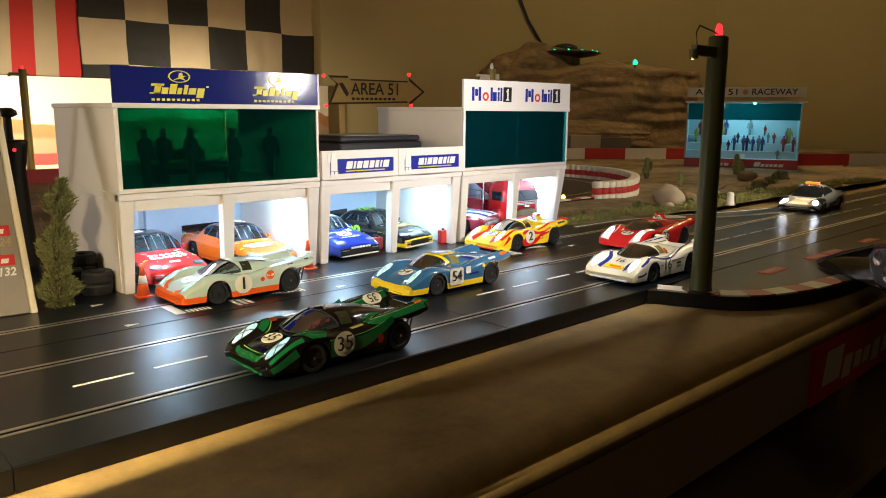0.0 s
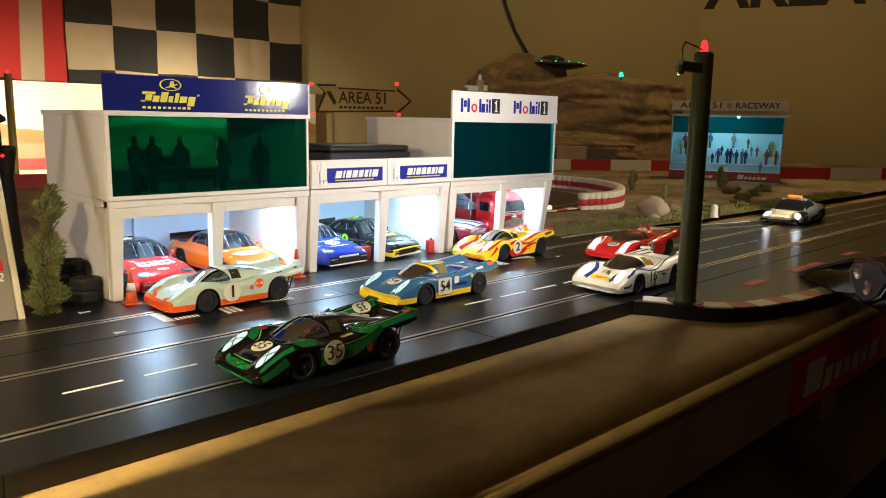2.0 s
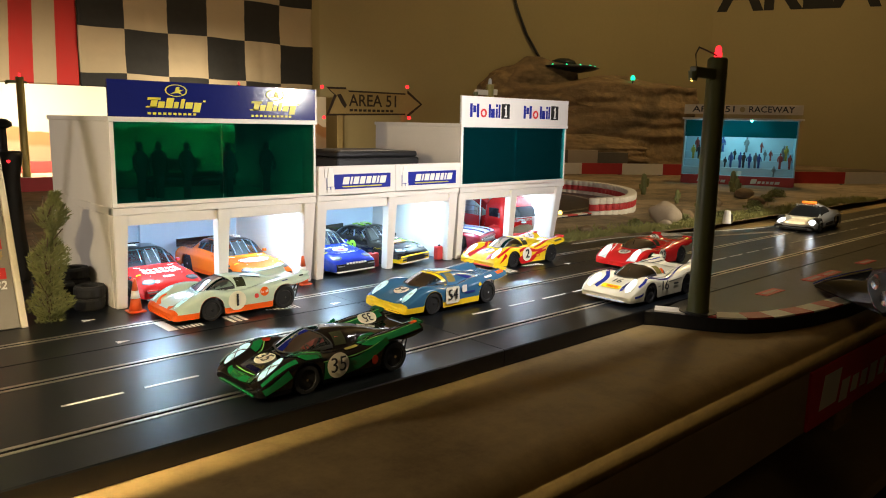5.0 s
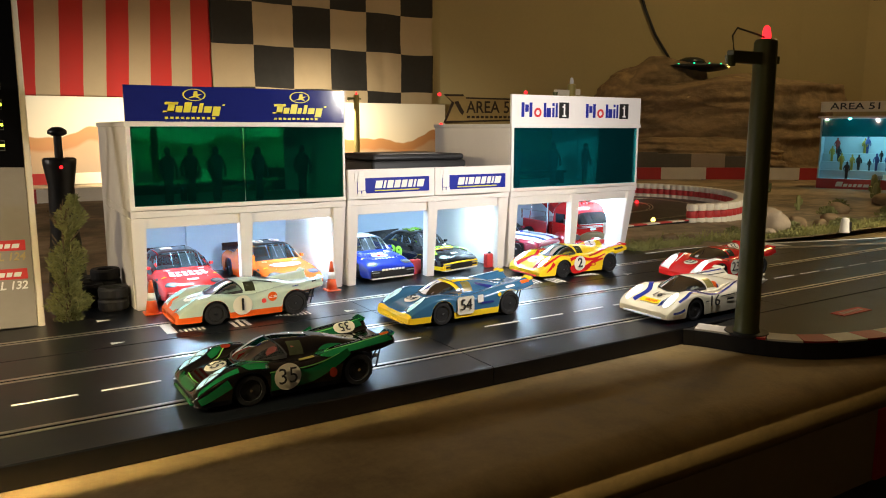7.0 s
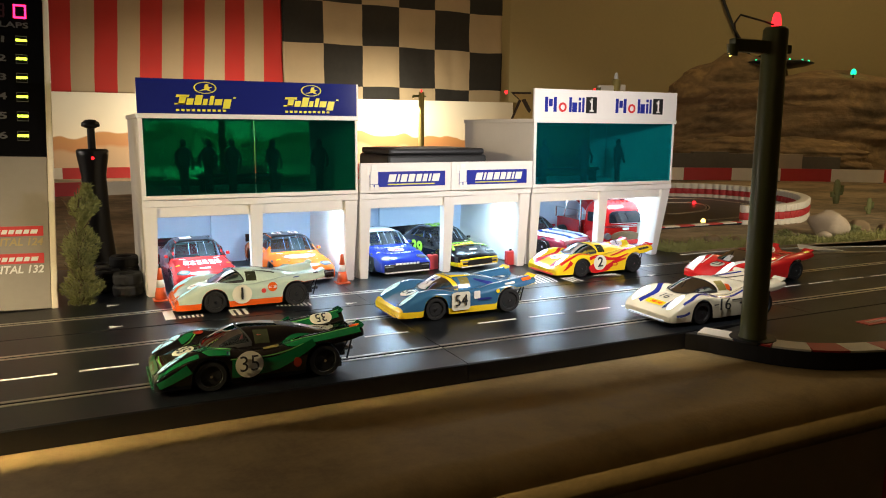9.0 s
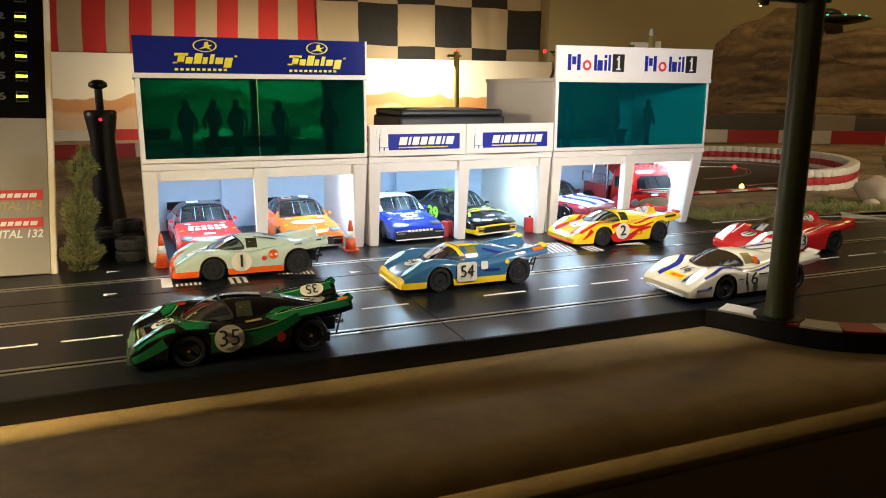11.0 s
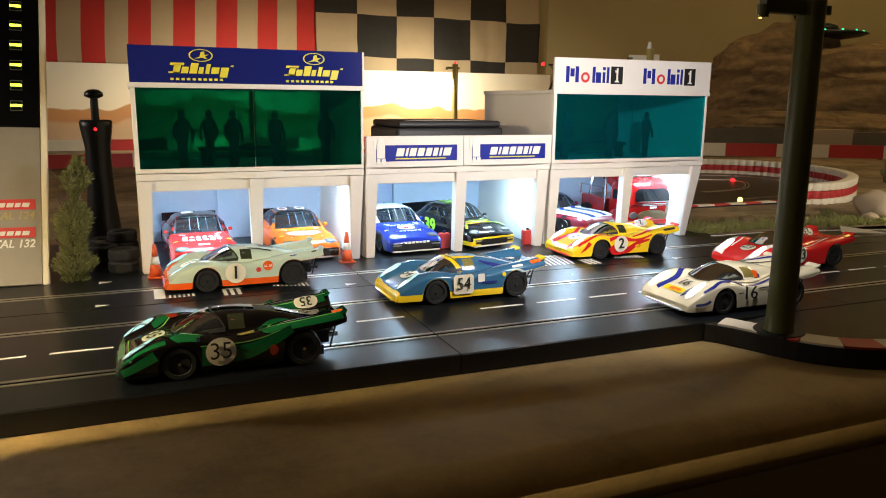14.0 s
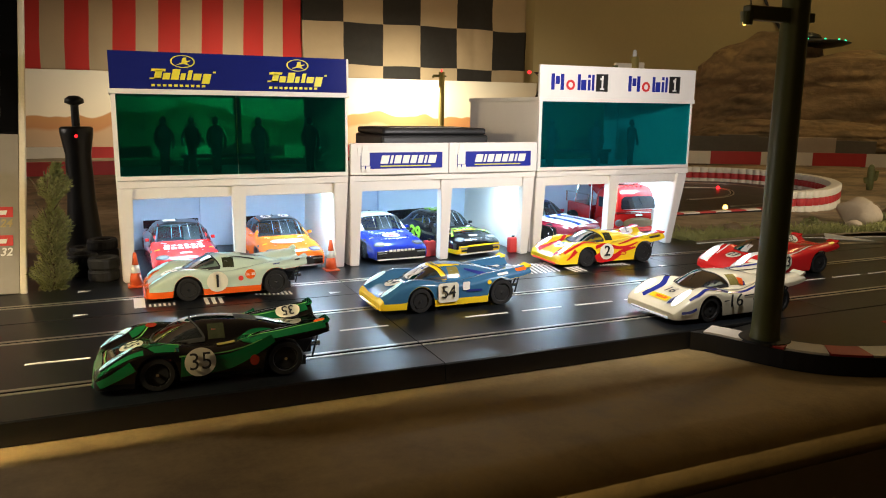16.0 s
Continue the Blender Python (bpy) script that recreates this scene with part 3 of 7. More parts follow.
def wedge_post(x0, x1, x2, x3, z0, z1, y0, y1, back=0.0):
    """An upright that changes width from its foot (x0 to x1) to its head (x2 to x3); its foot stands back."""
    bm = prism([(x0, z0), (x1, z0), (x3, z1), (x2, z1)], -y1, -y0, FACE)
    for v in bm.verts:
        v.co.y += back * (z1 - v.co.z) / (z1 - z0)
    bmesh.ops.recalc_face_normals(bm, faces=bm.faces[:])
    bmesh.ops.bevel(bm, geom=bm.edges[:], offset=0.0006, segments=2, affect="EDGES")
    return bm


def garage(i, upper):
    x0, x1 = GX[i]
    w = x1 - x0
    label = ("white two-storey toy pit building with teal observation window" if upper
             else "low white toy pit building with two open bays")
    g = thing("pit_building", label, "pit building", Matrix.Translation((x0, GF, 0)), "pit buildings")
    d = GB - GF
    zf = 0.092 if upper else 0.0925
    part("side_wall", box(0, 0.003, 0.012, d, 0, zf - 0.007, 0.0004), M_WHITE, g)
    lean = 0.014 if i == 2 else 0.004
    part("side_wall", prism([(w - 0.003 - lean, 0), (w - lean, 0), (w, zf - 0.007), (w - 0.003, zf - 0.007)], -d, -0.012, FACE), M_WHITE, g)
    part("back_wall", box(0.003, w - 0.003, d - 0.003, d, 0, zf - 0.007), M_INNER, g)
    part("pilaster", box(w * 0.40, w * 0.43, d - 0.010, d - 0.0032, 0, zf - 0.0072), M_INNER, g)
    part("floor_slab", box(0, w, 0.004, d, zf - 0.007, zf, 0.0006), M_WHITE, g)
    part("lintel", box(0.004, w - 0.004, 0.005, 0.011, zf - 0.017, zf - 0.007, 0.0005), M_WHITE, g)
    # outer posts that flare to their heads, and the post between the bays
    part("post", wedge_post(0.001, 0.010, 0.0, 0.013, 0, zf - 0.007, 0.001, 0.012, 0.004), M_WHITE, g)
    part("post", wedge_post(w - 0.009 - lean, w - lean, w - 0.014, w, 0, zf - 0.007, 0.001, 0.012, 0.004), M_WHITE, g)
    part("post", wedge_post(w / 2 - 0.0050, w / 2 + 0.0038, w / 2 - 0.0065, w / 2 + 0.0065, 0, zf - 0.007, 0.001, 0.012, 0.005), M_WHITE, g)
    # canopy edge with its shallow points over the posts
    part("canopy", prism([(0, 0.0), (w * 0.25, 0.006), (w / 2, 0.0), (w * 0.75, 0.006), (w, 0.0), (w, 0.012), (0, 0.012)], zf - 0.0065, zf - 0.0005), M_WHITE, g)
    # the strip at 0.055 is added to go with the first bay's fill
    for bx in (0.055, 0.178):
        part("led_strip", box(bx - 0.016, bx + 0.016, 0.045, 0.055, zf - 0.0095, zf - 0.0075), M_STRIP, g, "lit white LED strip")
    part("wire", tube([(w - 0.006, 0.013, zf - 0.02), (w - 0.0075, 0.016, zf - 0.03), (w - 0.006, 0.017, zf - 0.045)], 0.0005, 6), M_BLACK, g)
    if upper:
        zt = 0.170
        part("upper_side", box(0, 0.003, 0.004, d, zf, zt, 0.0004), M_WHITE, g)
        part("upper_side", box(w - 0.003, w, 0.004, d, zf, zt, 0.0004), M_WHITE, g)
        part("window_frame", box(0, w, 0.0, 0.004, zf, zf + 0.004, 0.0005), M_WHITE, g)
        part("window_frame", box(0, 0.004, 0.0, 0.0038, zf + 0.004, zt - 0.003, 0.0004), M_WHITE, g)
        part("window_frame", box(w - 0.0025, w, 0.0, 0.0038, zf + 0.004, zt - 0.003, 0.0004), M_WHITE, g)
        for a, b in ((0.004, w / 2 - 0.0003), (w / 2 + 0.0003, w - 0.0025)):
            pane = part("window_pane", box(a, b, 0.0012, 0.0022, zf + 0.004, zt - 0.003), M_TEALGLOW if i == 2 else M_TEAL, g, "teal tinted pane")
            pane.visible_shadow = False
        back = part("rear_pane", box(0.003, w - 0.003, d - 0.002, d - 0.001, zf, zt), M_TEALBACK, g, "greenish rear pane")
        back.visible_shadow = False
        part("roof", box(-0.0015, w + 0.0015, -0.002, d + 0.001, zt - 0.003, zt + 0.0015, 0.0006), M_WHITE, g)
        return g, zt + 0.0015, w
    part("roof", box(0, w, 0.004, d, zf + 0.0002, zf + 0.002), M_WHITE, g)
    return g, zf, w


M_TEALBACK = glass("rear_window", (0.45, 0.75, 0.62))

pit_a, top_a, W = garage(0, True)
pit_b, top_b, _ = garage(1, False)
pit_c, top_c, _ = garage(2, True)

# sign boards on the roofs
board = thing("roof_sign", "navy sign board with yellow marks on the roof", "sign", Matrix.Translation((GX[0][0], GF, 0)))
part("panel", box(0.0, W - 0.001, -0.001, 0.0018, top_a, 0.2030, 0.0003), M_NAVY, board)
part("rim", box(W - 0.001, W + 0.0008, -0.001, 0.006, top_a, 0.2030), M_WHITE, board)
SPEC = [(-.03, .17, .82, 1), (.03, .13, .25, .9), (.15, .25, .25, .72), (.27, .38, .25, 1), (.40, .47, .25, .72), (.50, .56, .25, .95), (.585, .70, .25, .72), (.725, .84, 0, .72), (-.03, .13, .25, .36), (.86, .90, .78, .9)]
for c in (0.062, 0.163):
    bar_row("mark", board, c - 0.029, c + 0.029, 0.1768, 0.1888, SPEC, M_YELLOW, -0.0012, lean=0.25, label="plain yellow bars")
    part("emblem", ring(0.0048, 0.0054, 0, 0.0004, 28, Matrix.Translation((c - 0.002, -0.0012, 0.1955)) @ FACE, sx=1.9), M_YELLOW, board)
    part("figure_mark", prism([(c - 0.0075, 0.1945), (c - 0.003, 0.1965), (c - 0.002, 0.2005), (c + 0.001, 0.201), (c + 0.0012, 0.198), (c + 0.005, 0.1985), (c + 0.0012, 0.1965), (c + 0.004, 0.194), (c - 0.001, 0.1955)],
                              0, 0.0004, Matrix.Translation((0, -0.0012, -0.002)) @ FACE), M_YELLOW, board)
    bar_row("mark_line", board, c - 0.0285, c + 0.018, 0.1738, 0.1758, [(k * .1, k * .1 + .06, 0, 1) for k in range(10)], M_YELLOW, -0.0012)

board = thing("roof_sign", "white sign board with blue and red marks on the roof", "sign", Matrix.Translation((GX[2][0], GF, 0)))
part("panel", box(-0.001, W + 0.001, -0.001, 0.0025, top_c, 0.2055, 0.0003), M_WHITE, board)
for c in (0.054, 0.155):
    at = Matrix.Translation((0, -0.0012, 0))
    bar_row("mark", board, c - 0.041, c + 0.014, 0.1795, 0.1965,
                      [(0, .075, 0, 1), (.10, .19, .36, .86), (.215, .29, 0, 1), (.61, .675, 0, 1), (.69, .81, 0, .66), (.85, .91, 0, .68), (.85, .91, .8, 1), (.945, 1, 0, 1)], M_BLUE, at.translation.y, label="plain blue bars")
    part("ring_mark", ring(0.0030, 0.0055, 0, 0.0004, 28, Matrix.Translation((c - 0.0165, -0.0012, 0.1850)) @ FACE), M_RED, board, "red ring")
    bar_row("square_mark", board, c + 0.0165, c + 0.032, 0.1785, 0.1975, [(0, 1, 0, 1)], M_INK, at.translation.y, label="black square")
    bar_row("bar_mark", board, c + 0.021, c + 0.027, 0.1805, 0.1955, [(.4, .75, 0, 1), (.1, .4, .7, .85), (.1, 1, 0, .1)], M_PAPER, -0.0017)

board = thing("front_sign", "white sign board with navy strips and a black outline emblem", "sign", Matrix.Translation((GX[1][0], GF, 0)))
part("panel", box(0.0, W / 2 - 0.0003, -0.002, 0.003, 0.0925, 0.1235, 0.0004), M_WHITE, board)
part("panel", box(W / 2 + 0.0003, W, -0.002, 0.003, 0.0925, 0.1235, 0.0004), M_WHITE, board)
for c in (0.004, 0.108):
    at = Matrix.Translation((0, -0.0022, 0))
    bar_row("strip", board, c + 0.006, c + 0.093, 0.0985, 0.1145, [(0, 1, 0, 1)], M_BLUE, at.translation.y, label="navy strip")
    bar_row("mark", board, c + 0.026, c + 0.088, 0.1035, 0.1115,
                      [(0, .13, 0, 1), (.16, .20, 0, 1), (.23, .34, 0, 1), (.37, .48, 0, 1), (.51, .61, 0, 1), (.64, .72, 0, 1), (.75, .79, 0, 1), (.82, .95, 0, 1)], M_PAPER, -0.0027, lean=0.25, label="plain white bars")
    bar_row("line_mark", board, c + 0.026, c + 0.08, 0.1005, 0.1015, [(0, 1, 0, 1)], M_YELLOW, -0.0027)
    bar_row("emblem", board, c + 0.003, c + 0.017, 0.096, 0.1215, [(.25, .85, .22, .78), (.35, .75, .8, 1), (.25, .5, 0, .2), (.6, .9, 0, .2), (0, .22, .6, .95)], M_PAPER, -0.0027, label="plain pale emblem")

# ---- cars ----


def wheel(parent, x, y, r, w, out, rimmat=None):
    """A wheel that stands on the ground at x, y; out is the side that it shows."""
    m = Matrix.Translation((x, y, r)) @ pose(0, 0, 0, 90 * out, 0, 0)
    ty = part("wheel", lathe([(r * .60, -w / 2), (r * .93, -w / 2), (r, -w / 2 + w * .14), (r, w / 2 - w * .14), (r * .93, w / 2), (r * .70, w / 2), (r * .66, w / 2 - 0.0008)], 30), M_RUBBER, parent, m=m)
    bm = lathe([(r * .66, -w / 2 + 0.001), (r * .665, w / 2 - 0.0010), (r * .60, w / 2 - 0.0006), (r * .56, w / 2 - 0.0030), (r * .18, w / 2 - 0.0026), (r * .15, w / 2 - 0.0012), (r * .03, w / 2 - 0.0010)], 26)
    for k in range(5):
        box(r * .10, r * .60, -r * .07, r * .07, w / 2 - 0.0034, w / 2 - 0.0014, bm=bm, m=pose(0, 0, 0, 0, 0, 72 * k))
    part("rim", bm, rimmat or M_RIM, ty)
    part("hub_nut", cyl(r * .11, r * .09, w / 2 - 0.0012, w / 2 + 0.0004, 8), M_CHROME, ty)
    return ty


def skin_number(sk, text, size, material, parent, u0, v0, turned, width=None, bold=0.014, lift=0.0011):
    """A racing number laid on a car's upper skin round (u0, v0); turned: read from behind the car."""
    ob = lettering("number", text, size, material, parent, Matrix.Identity(4), "racing number " + text, width=width, depth=0.0, bold=bold)
    for v in ob.data.vertices:
        if turned:
            u, w = u0 - v.co.x / sk.L, v0 - v.co.y / sk.W
        else:
            u, w = u0 + v.co.y / sk.L, v0 - v.co.x / sk.W
        v.co = sk.drape("top", (u, w), lift=lift)
    return ob


class Skin:
    """A car's skin over a grid along (u) and across (v) it, nose at -x. crown, fender: heights along the middle and the flanks;
    canopy: extra height of the cabin, cw its half width as a share; band: height of the sill line."""

    def __init__(self, L, W, crown, fender, canopy, width, arches, sill, cw=0.5, tail_low=None, skirt=0.012, drop=0.34, flat=3.2, band=0.0095):
        self.L, self.W, self.crown, self.fender, self.canopy, self.width = L, W, crown, fender, canopy, width
        self.arches, self.sill, self.cw, self.tail_low, self.skirt, self.drop, self.flat, self.band = arches, sill, cw, tail_low, skirt, drop, flat, band

    def height(self, u, v):
        a = abs(v)
        zc, zf, zk = curve(u, self.crown), curve(u, self.fender), curve(u, self.canopy)
        z = zc + (zf - zc) * pl(a, [(0.36, 0), (0.68, 1)])
        z -= (zf - self.sill) * self.drop * max(0, (a - 0.74) / 0.26) ** 2.2
        cw = self.half(u)
        if zk > 0 and a < cw:
            z = max(z, zc + zk * (1 - (a / cw) ** self.flat) ** 0.66)
        return z

    def half(self, u):
        return curve(u, self.cw) if isinstance(self.cw, list) else self.cw

    def top(self, u, v):
        return Vector((-self.L / 2 + self.L * u, self.W * curve(u, self.width) * v, self.height(u, v)))

    def low(self, u):
        x = -self.L / 2 + self.L * u
        zl = self.sill
        for xa, r, ra in self.arches:
            if abs(x - xa) < ra:
                zl = max(zl, math.sqrt(ra * ra - (x - xa) ** 2) + r)
        if self.tail_low:
            zl = max(zl, curve(u, self.tail_low))
        return min(zl, self.height(u, 1) - 0.0006)

    def side(self, u, z, s=-1):
        zl, edge = self.sill, self.height(u, 1)
        k = min(1, max(0, (z - zl) / (edge - zl)))
        return Vector((-self.L / 2 + self.L * u, s * self.W * curve(u, self.width) * (1 + self.skirt * math.sin(math.pi * k)), z))

    def meshes(self, cols, livery):
        """The skin cut into meshes by the names that livery returns; plain numbers are materials of the body."""
        SIDE, TOP = 7, 48
        arch_x = [q for xa, r, ra in self.arches for q in (xa - ra * .999, xa - ra * .9, xa + ra * .9, xa + ra * .999)]
        us = sorted({i / cols for i in range(cols + 1)} | {(q + self.L / 2) / self.L for q in arch_x})
        pts = []
        for u in us:
            zl, edge = self.low(u), self.height(u, 1)
            mid = min(max(self.band, zl + 0.0002), edge - 0.0002)
            zs = [zl, (zl + mid) / 2, mid] + [mid + (edge - mid) * k / 5 for k in range(1, 5)]
            row = [self.side(u, z, -1) for z in zs]
            row += [self.top(u, -1 + 2 * j / TOP) for j in range(TOP + 1)]
            row += [self.side(u, z, 1) for z in zs[::-1]]
            pts.append(row)
        n, made = len(pts[0]), {}

        def vert(key, i, j):
            bm, known = made.setdefault(key, (bmesh.new(), {}))
            if (i, j) not in known:
                known[i, j] = bm.verts.new(pts[i][j])
            return known[i, j]
        for i in range(len(us) - 1):
            u = (us[i] + us[i + 1]) / 2
            zk, zc = curve(u, self.canopy), curve(u, self.crown)
            for j in range(n - 1):
                zone = "sill" if j < 2 or j >= n - 3 else "side" if j < SIDE or j >= SIDE + TOP else "top"
                v = 2 * (j - SIDE + 0.5) / TOP - 1 if zone == "top" else (-1 if j < SIDE else 1)
                z = (pts[i][j].z + pts[i + 1][j + 1].z) / 2
                index = livery(u, v, zone, z, (z - zc) / zk if abs(v) < self.half(u) and zk > 0.001 else 0)
                key = index if isinstance(index, str) else "body"
                f = made.setdefault(key, (bmesh.new(), {}))[0].faces.new([vert(key, *q) for q in ((i + 1, j), (i + 1, j + 1), (i, j + 1), (i, j))])
                f.material_index = 0 if key != "body" else index
                f.smooth = True
        for i in (0, len(us) - 1):
            f = made["body"][0].faces.new([vert("body", i, j) for j in range(n)][::1 if i == 0 else -1])
            f.material_index = livery(us[i], 0, "end", 0.01, 0)
        return {key: v[0] for key, v in made.items()}

    def drape(self, on, p, s=-1, lift=0.00025):
        """A point of the skin, lifted off it. on: top takes (u, v); side takes (u, height)."""
        at = (lambda a, b: self.top(a, b)) if on == "top" else (lambda a, b: self.side(a, b, s))
        e = (0.002, 0.004) if on == "top" else (0.002, 0.0002)
        c = at(*p)
        n = (at(p[0] + e[0], p[1]) - c).cross(at(p[0], p[1] + e[1]) - c)
        if n.length == 0:
            return c
        n.normalize()
        if (on == "top" and n.z < 0) or (on == "side" and n.y * s < 0):
            n = -n
        return c + n * lift

    def stripe(self, on, path, w0, w1=None, s=-1, n=48, lift=0.00045, bm=None):
        """A painted band along (u, v) or (u, height) points, w0 wide at its start and w1 at its end."""
        bm = bm or bmesh.new()
        w1 = w0 if w1 is None else w1
        k = (self.L, self.W if on == "top" else 1.0)
        pp = smooth_path([(a * k[0], b * k[1]) for a, b in path], n)
        rows = []
        for i, p in enumerate(pp):
            d = (Vector(pp[min(i + 1, n - 1)]) - Vector(pp[max(i - 1, 0)])).normalized()
            w = w0 + (w1 - w0) * i / (n - 1)
            row = []
            for q in (-.5, -.17, .17, .5):
                x, y = p[0] - d.y * w * q, p[1] + d.x * w * q
                b = y / k[1]
                if on == "top":
                    b = max(-.985, min(.985, b))
                row.append(bm.verts.new(self.drape(on, (min(.997, max(.003, x / k[0])), b), s, lift)))
            rows.append(row)
        for a, b in zip(rows, rows[1:]):
            for j in range(3):
                f = bm.faces.new((a[j], a[j + 1], b[j + 1], b[j]))
                f.smooth = True
        return bm

    def patch(self, on, u, b, ru, rb, s=-1, round_=True, lift=0.00055, n=28, bm=None, turn=0.0):
        """A painted oval or oblong spot round (u, b), with half sizes in metres."""
        bm = bm or bmesh.new()
        k = (self.L, self.W if on == "top" else 1.0)
        rings = []
        for q in (1.0, 0.66, 0.33):
            ringv = []
            for i in range(n):
                a = 2 * math.pi * i / n
                c, t = math.cos(a), math.sin(a)
                if not round_:
                    m = max(abs(c), abs(t))
                    c, t = c / m, t / m
                c, t = q * ru * c, q * rb * t
                c, t = c * math.cos(radians(turn)) - t * math.sin(radians(turn)), c * math.sin(radians(turn)) + t * math.cos(radians(turn))
                ringv.append(bm.verts.new(self.drape(on, (u + c / k[0], b + t / k[1]), s, lift)))
            rings.append(ringv)
        for o, i in zip(rings, rings[1:]):
            for j in range(n):
                bm.faces.new((o[j], o[(j + 1) % n], i[(j + 1) % n], i[j]))
        bm.faces.new(rings[-1])
        return bm


P = {}


def colour(name, rgb, rough=0.2):
    if name not in P:
        P[name] = paint(name, rgb, rough)
    return P[name]


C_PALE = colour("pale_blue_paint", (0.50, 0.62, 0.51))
C_ORANGE = colour("orange_paint", (0.80, 0.12, 0.015))
C_GREEN = colour("green_paint", (0.006, 0.105, 0.034), 0.12)
C_DARK = colour("dark_brown_paint", (0.005, 0.004, 0.004), 0.08)
C_EMBER = colour("ember_red_paint", (0.24, 0.022, 0.010), 0.15)
C_LIME = colour("lime_paint", (0.16, 0.42, 0.10))
C_NEON = colour("neon_paint", (0.38, 0.75, 0.06))
C_BLUE = colour("mid_blue_paint", (0.035, 0.125, 0.25))
C_YELLOW = colour("yellow_paint", (0.85, 0.60, 0.02))
C_RED = colour("red_paint", (0.58, 0.018, 0.018))
C_CREAM = colour("cream_paint", (0.72, 0.67, 0.50))
C_NAVY = colour("navy_paint", (0.02, 0.03, 0.20))
C_BLACK = colour("black_paint", (0.010, 0.010, 0.012), 0.15)
C_WHITE = colour("white_paint", (0.74, 0.74, 0.73))
C_BLUE2 = colour("deep_blue_paint", (0.015, 0.035, 0.36))
C_MAROON = colour("maroon_paint", (0.26, 0.012, 0.03))
C_SILVER = mat("silver_paint", (0.42, 0.43, 0.45), 0.33, 0.55, 0.1, 80, coat=0.5)
C_GLASS = mat("dark_car_glass", (0.010, 0.012, 0.015), 0.05, vary=0.1)
C_CABIN = mat("cabin_glass", (0.032, 0.036, 0.020), 0.12, vary=0.5, scale=250)
M_SCREEN = glass("car_screen", (0.50, 0.55, 0.56), haze=0.045, body=(0.30, 0.34, 0.38))
C_TRIM = mat("cabin_dark", (0.02, 0.02, 0.02), 0.5)
# on side windows this gold stands in for yellow light showing through
C_GOLD = mat("gold_gloss", (0.20, 0.17, 0.05), 0.15, vary=0.3, scale=300)

L9, W9 = 0.131, 0.0312
WF, WR = (-0.0328, 0.0098, 0.0113), (0.0385, 0.0107, 0.0125)


def proto_skin():
    return Skin(L9, W9, [(0, 0.0088), (0.04, 0.0128), (0.10, 0.0164), (0.165, 0.0188), (0.22, 0.0200), (0.40, 0.0208), (0.60, 0.0214), (0.75, 0.0222), (0.9, 0.0232), (1, 0.0248)],
                [(0, 0.0088), (0.025, 0.0128), (0.09, 0.0190), (0.17, 0.0238), (0.245, 0.0253), (0.32, 0.0245), (0.40, 0.0224), (0.50, 0.0216), (0.60, 0.0229), (0.71, 0.0258), (0.82, 0.0276), (0.92, 0.0290), (1, 0.0303)],
                [(0.222, 0), (0.248, 0.0016), (0.30, 0.0054), (0.36, 0.0093), (0.415, 0.0113), (0.46, 0.0117), (0.52, 0.0114), (0.62, 0.0098), (0.72, 0.0066), (0.82, 0.0026), (0.90, 0)],
                [(0, 0.86), (0.012, 0.92), (0.05, 0.968), (0.2, 1.0), (0.45, 0.975), (0.6, 0.98), (0.78, 1.0), (1, 0.95)],
                [WF, WR], 0.0042, cw=[(0.222, 0.36), (0.27, 0.50), (0.34, 0.60), (0.43, 0.655), (0.53, 0.65), (0.64, 0.53), (0.82, 0.40), (0.9, 0.34)], flat=3.0,
                tail_low=[(0.828, 0.0), (0.842, 0.0212), (0.92, 0.0222), (1, 0.0244)], drop=0.15)


PROTO = proto_skin()


def glassy(u, v, up):
    """Where the wrapped windscreen lies."""
    a = abs(v) / PROTO.half(u)
    return 0.262 < u < 0.392 + 0.050 * a * a and a < 0.84


def screen_point(s, t):
    """A place (u, v) on the wrapped windscreen; s from its base to the roof, t across it."""
    u0 = 0.238 + 0.030 * t * t
    u = u0 + s * (0.405 + 0.050 * t * t - u0)
    return u, 0.95 * t * PROTO.half(u)


def wrapped_screen(sk):
    bm = bmesh.new()
    V = [[bm.verts.new(sk.drape("top", screen_point(i / 14, -1 + j / 14), lift=0.0004)) for j in range(29)] for i in range(15)]
    for i in range(14):
        for j in range(28):
            bm.faces.new((V[i][j], V[i][j + 1], V[i + 1][j + 1], V[i + 1][j])).smooth = True
    return bm


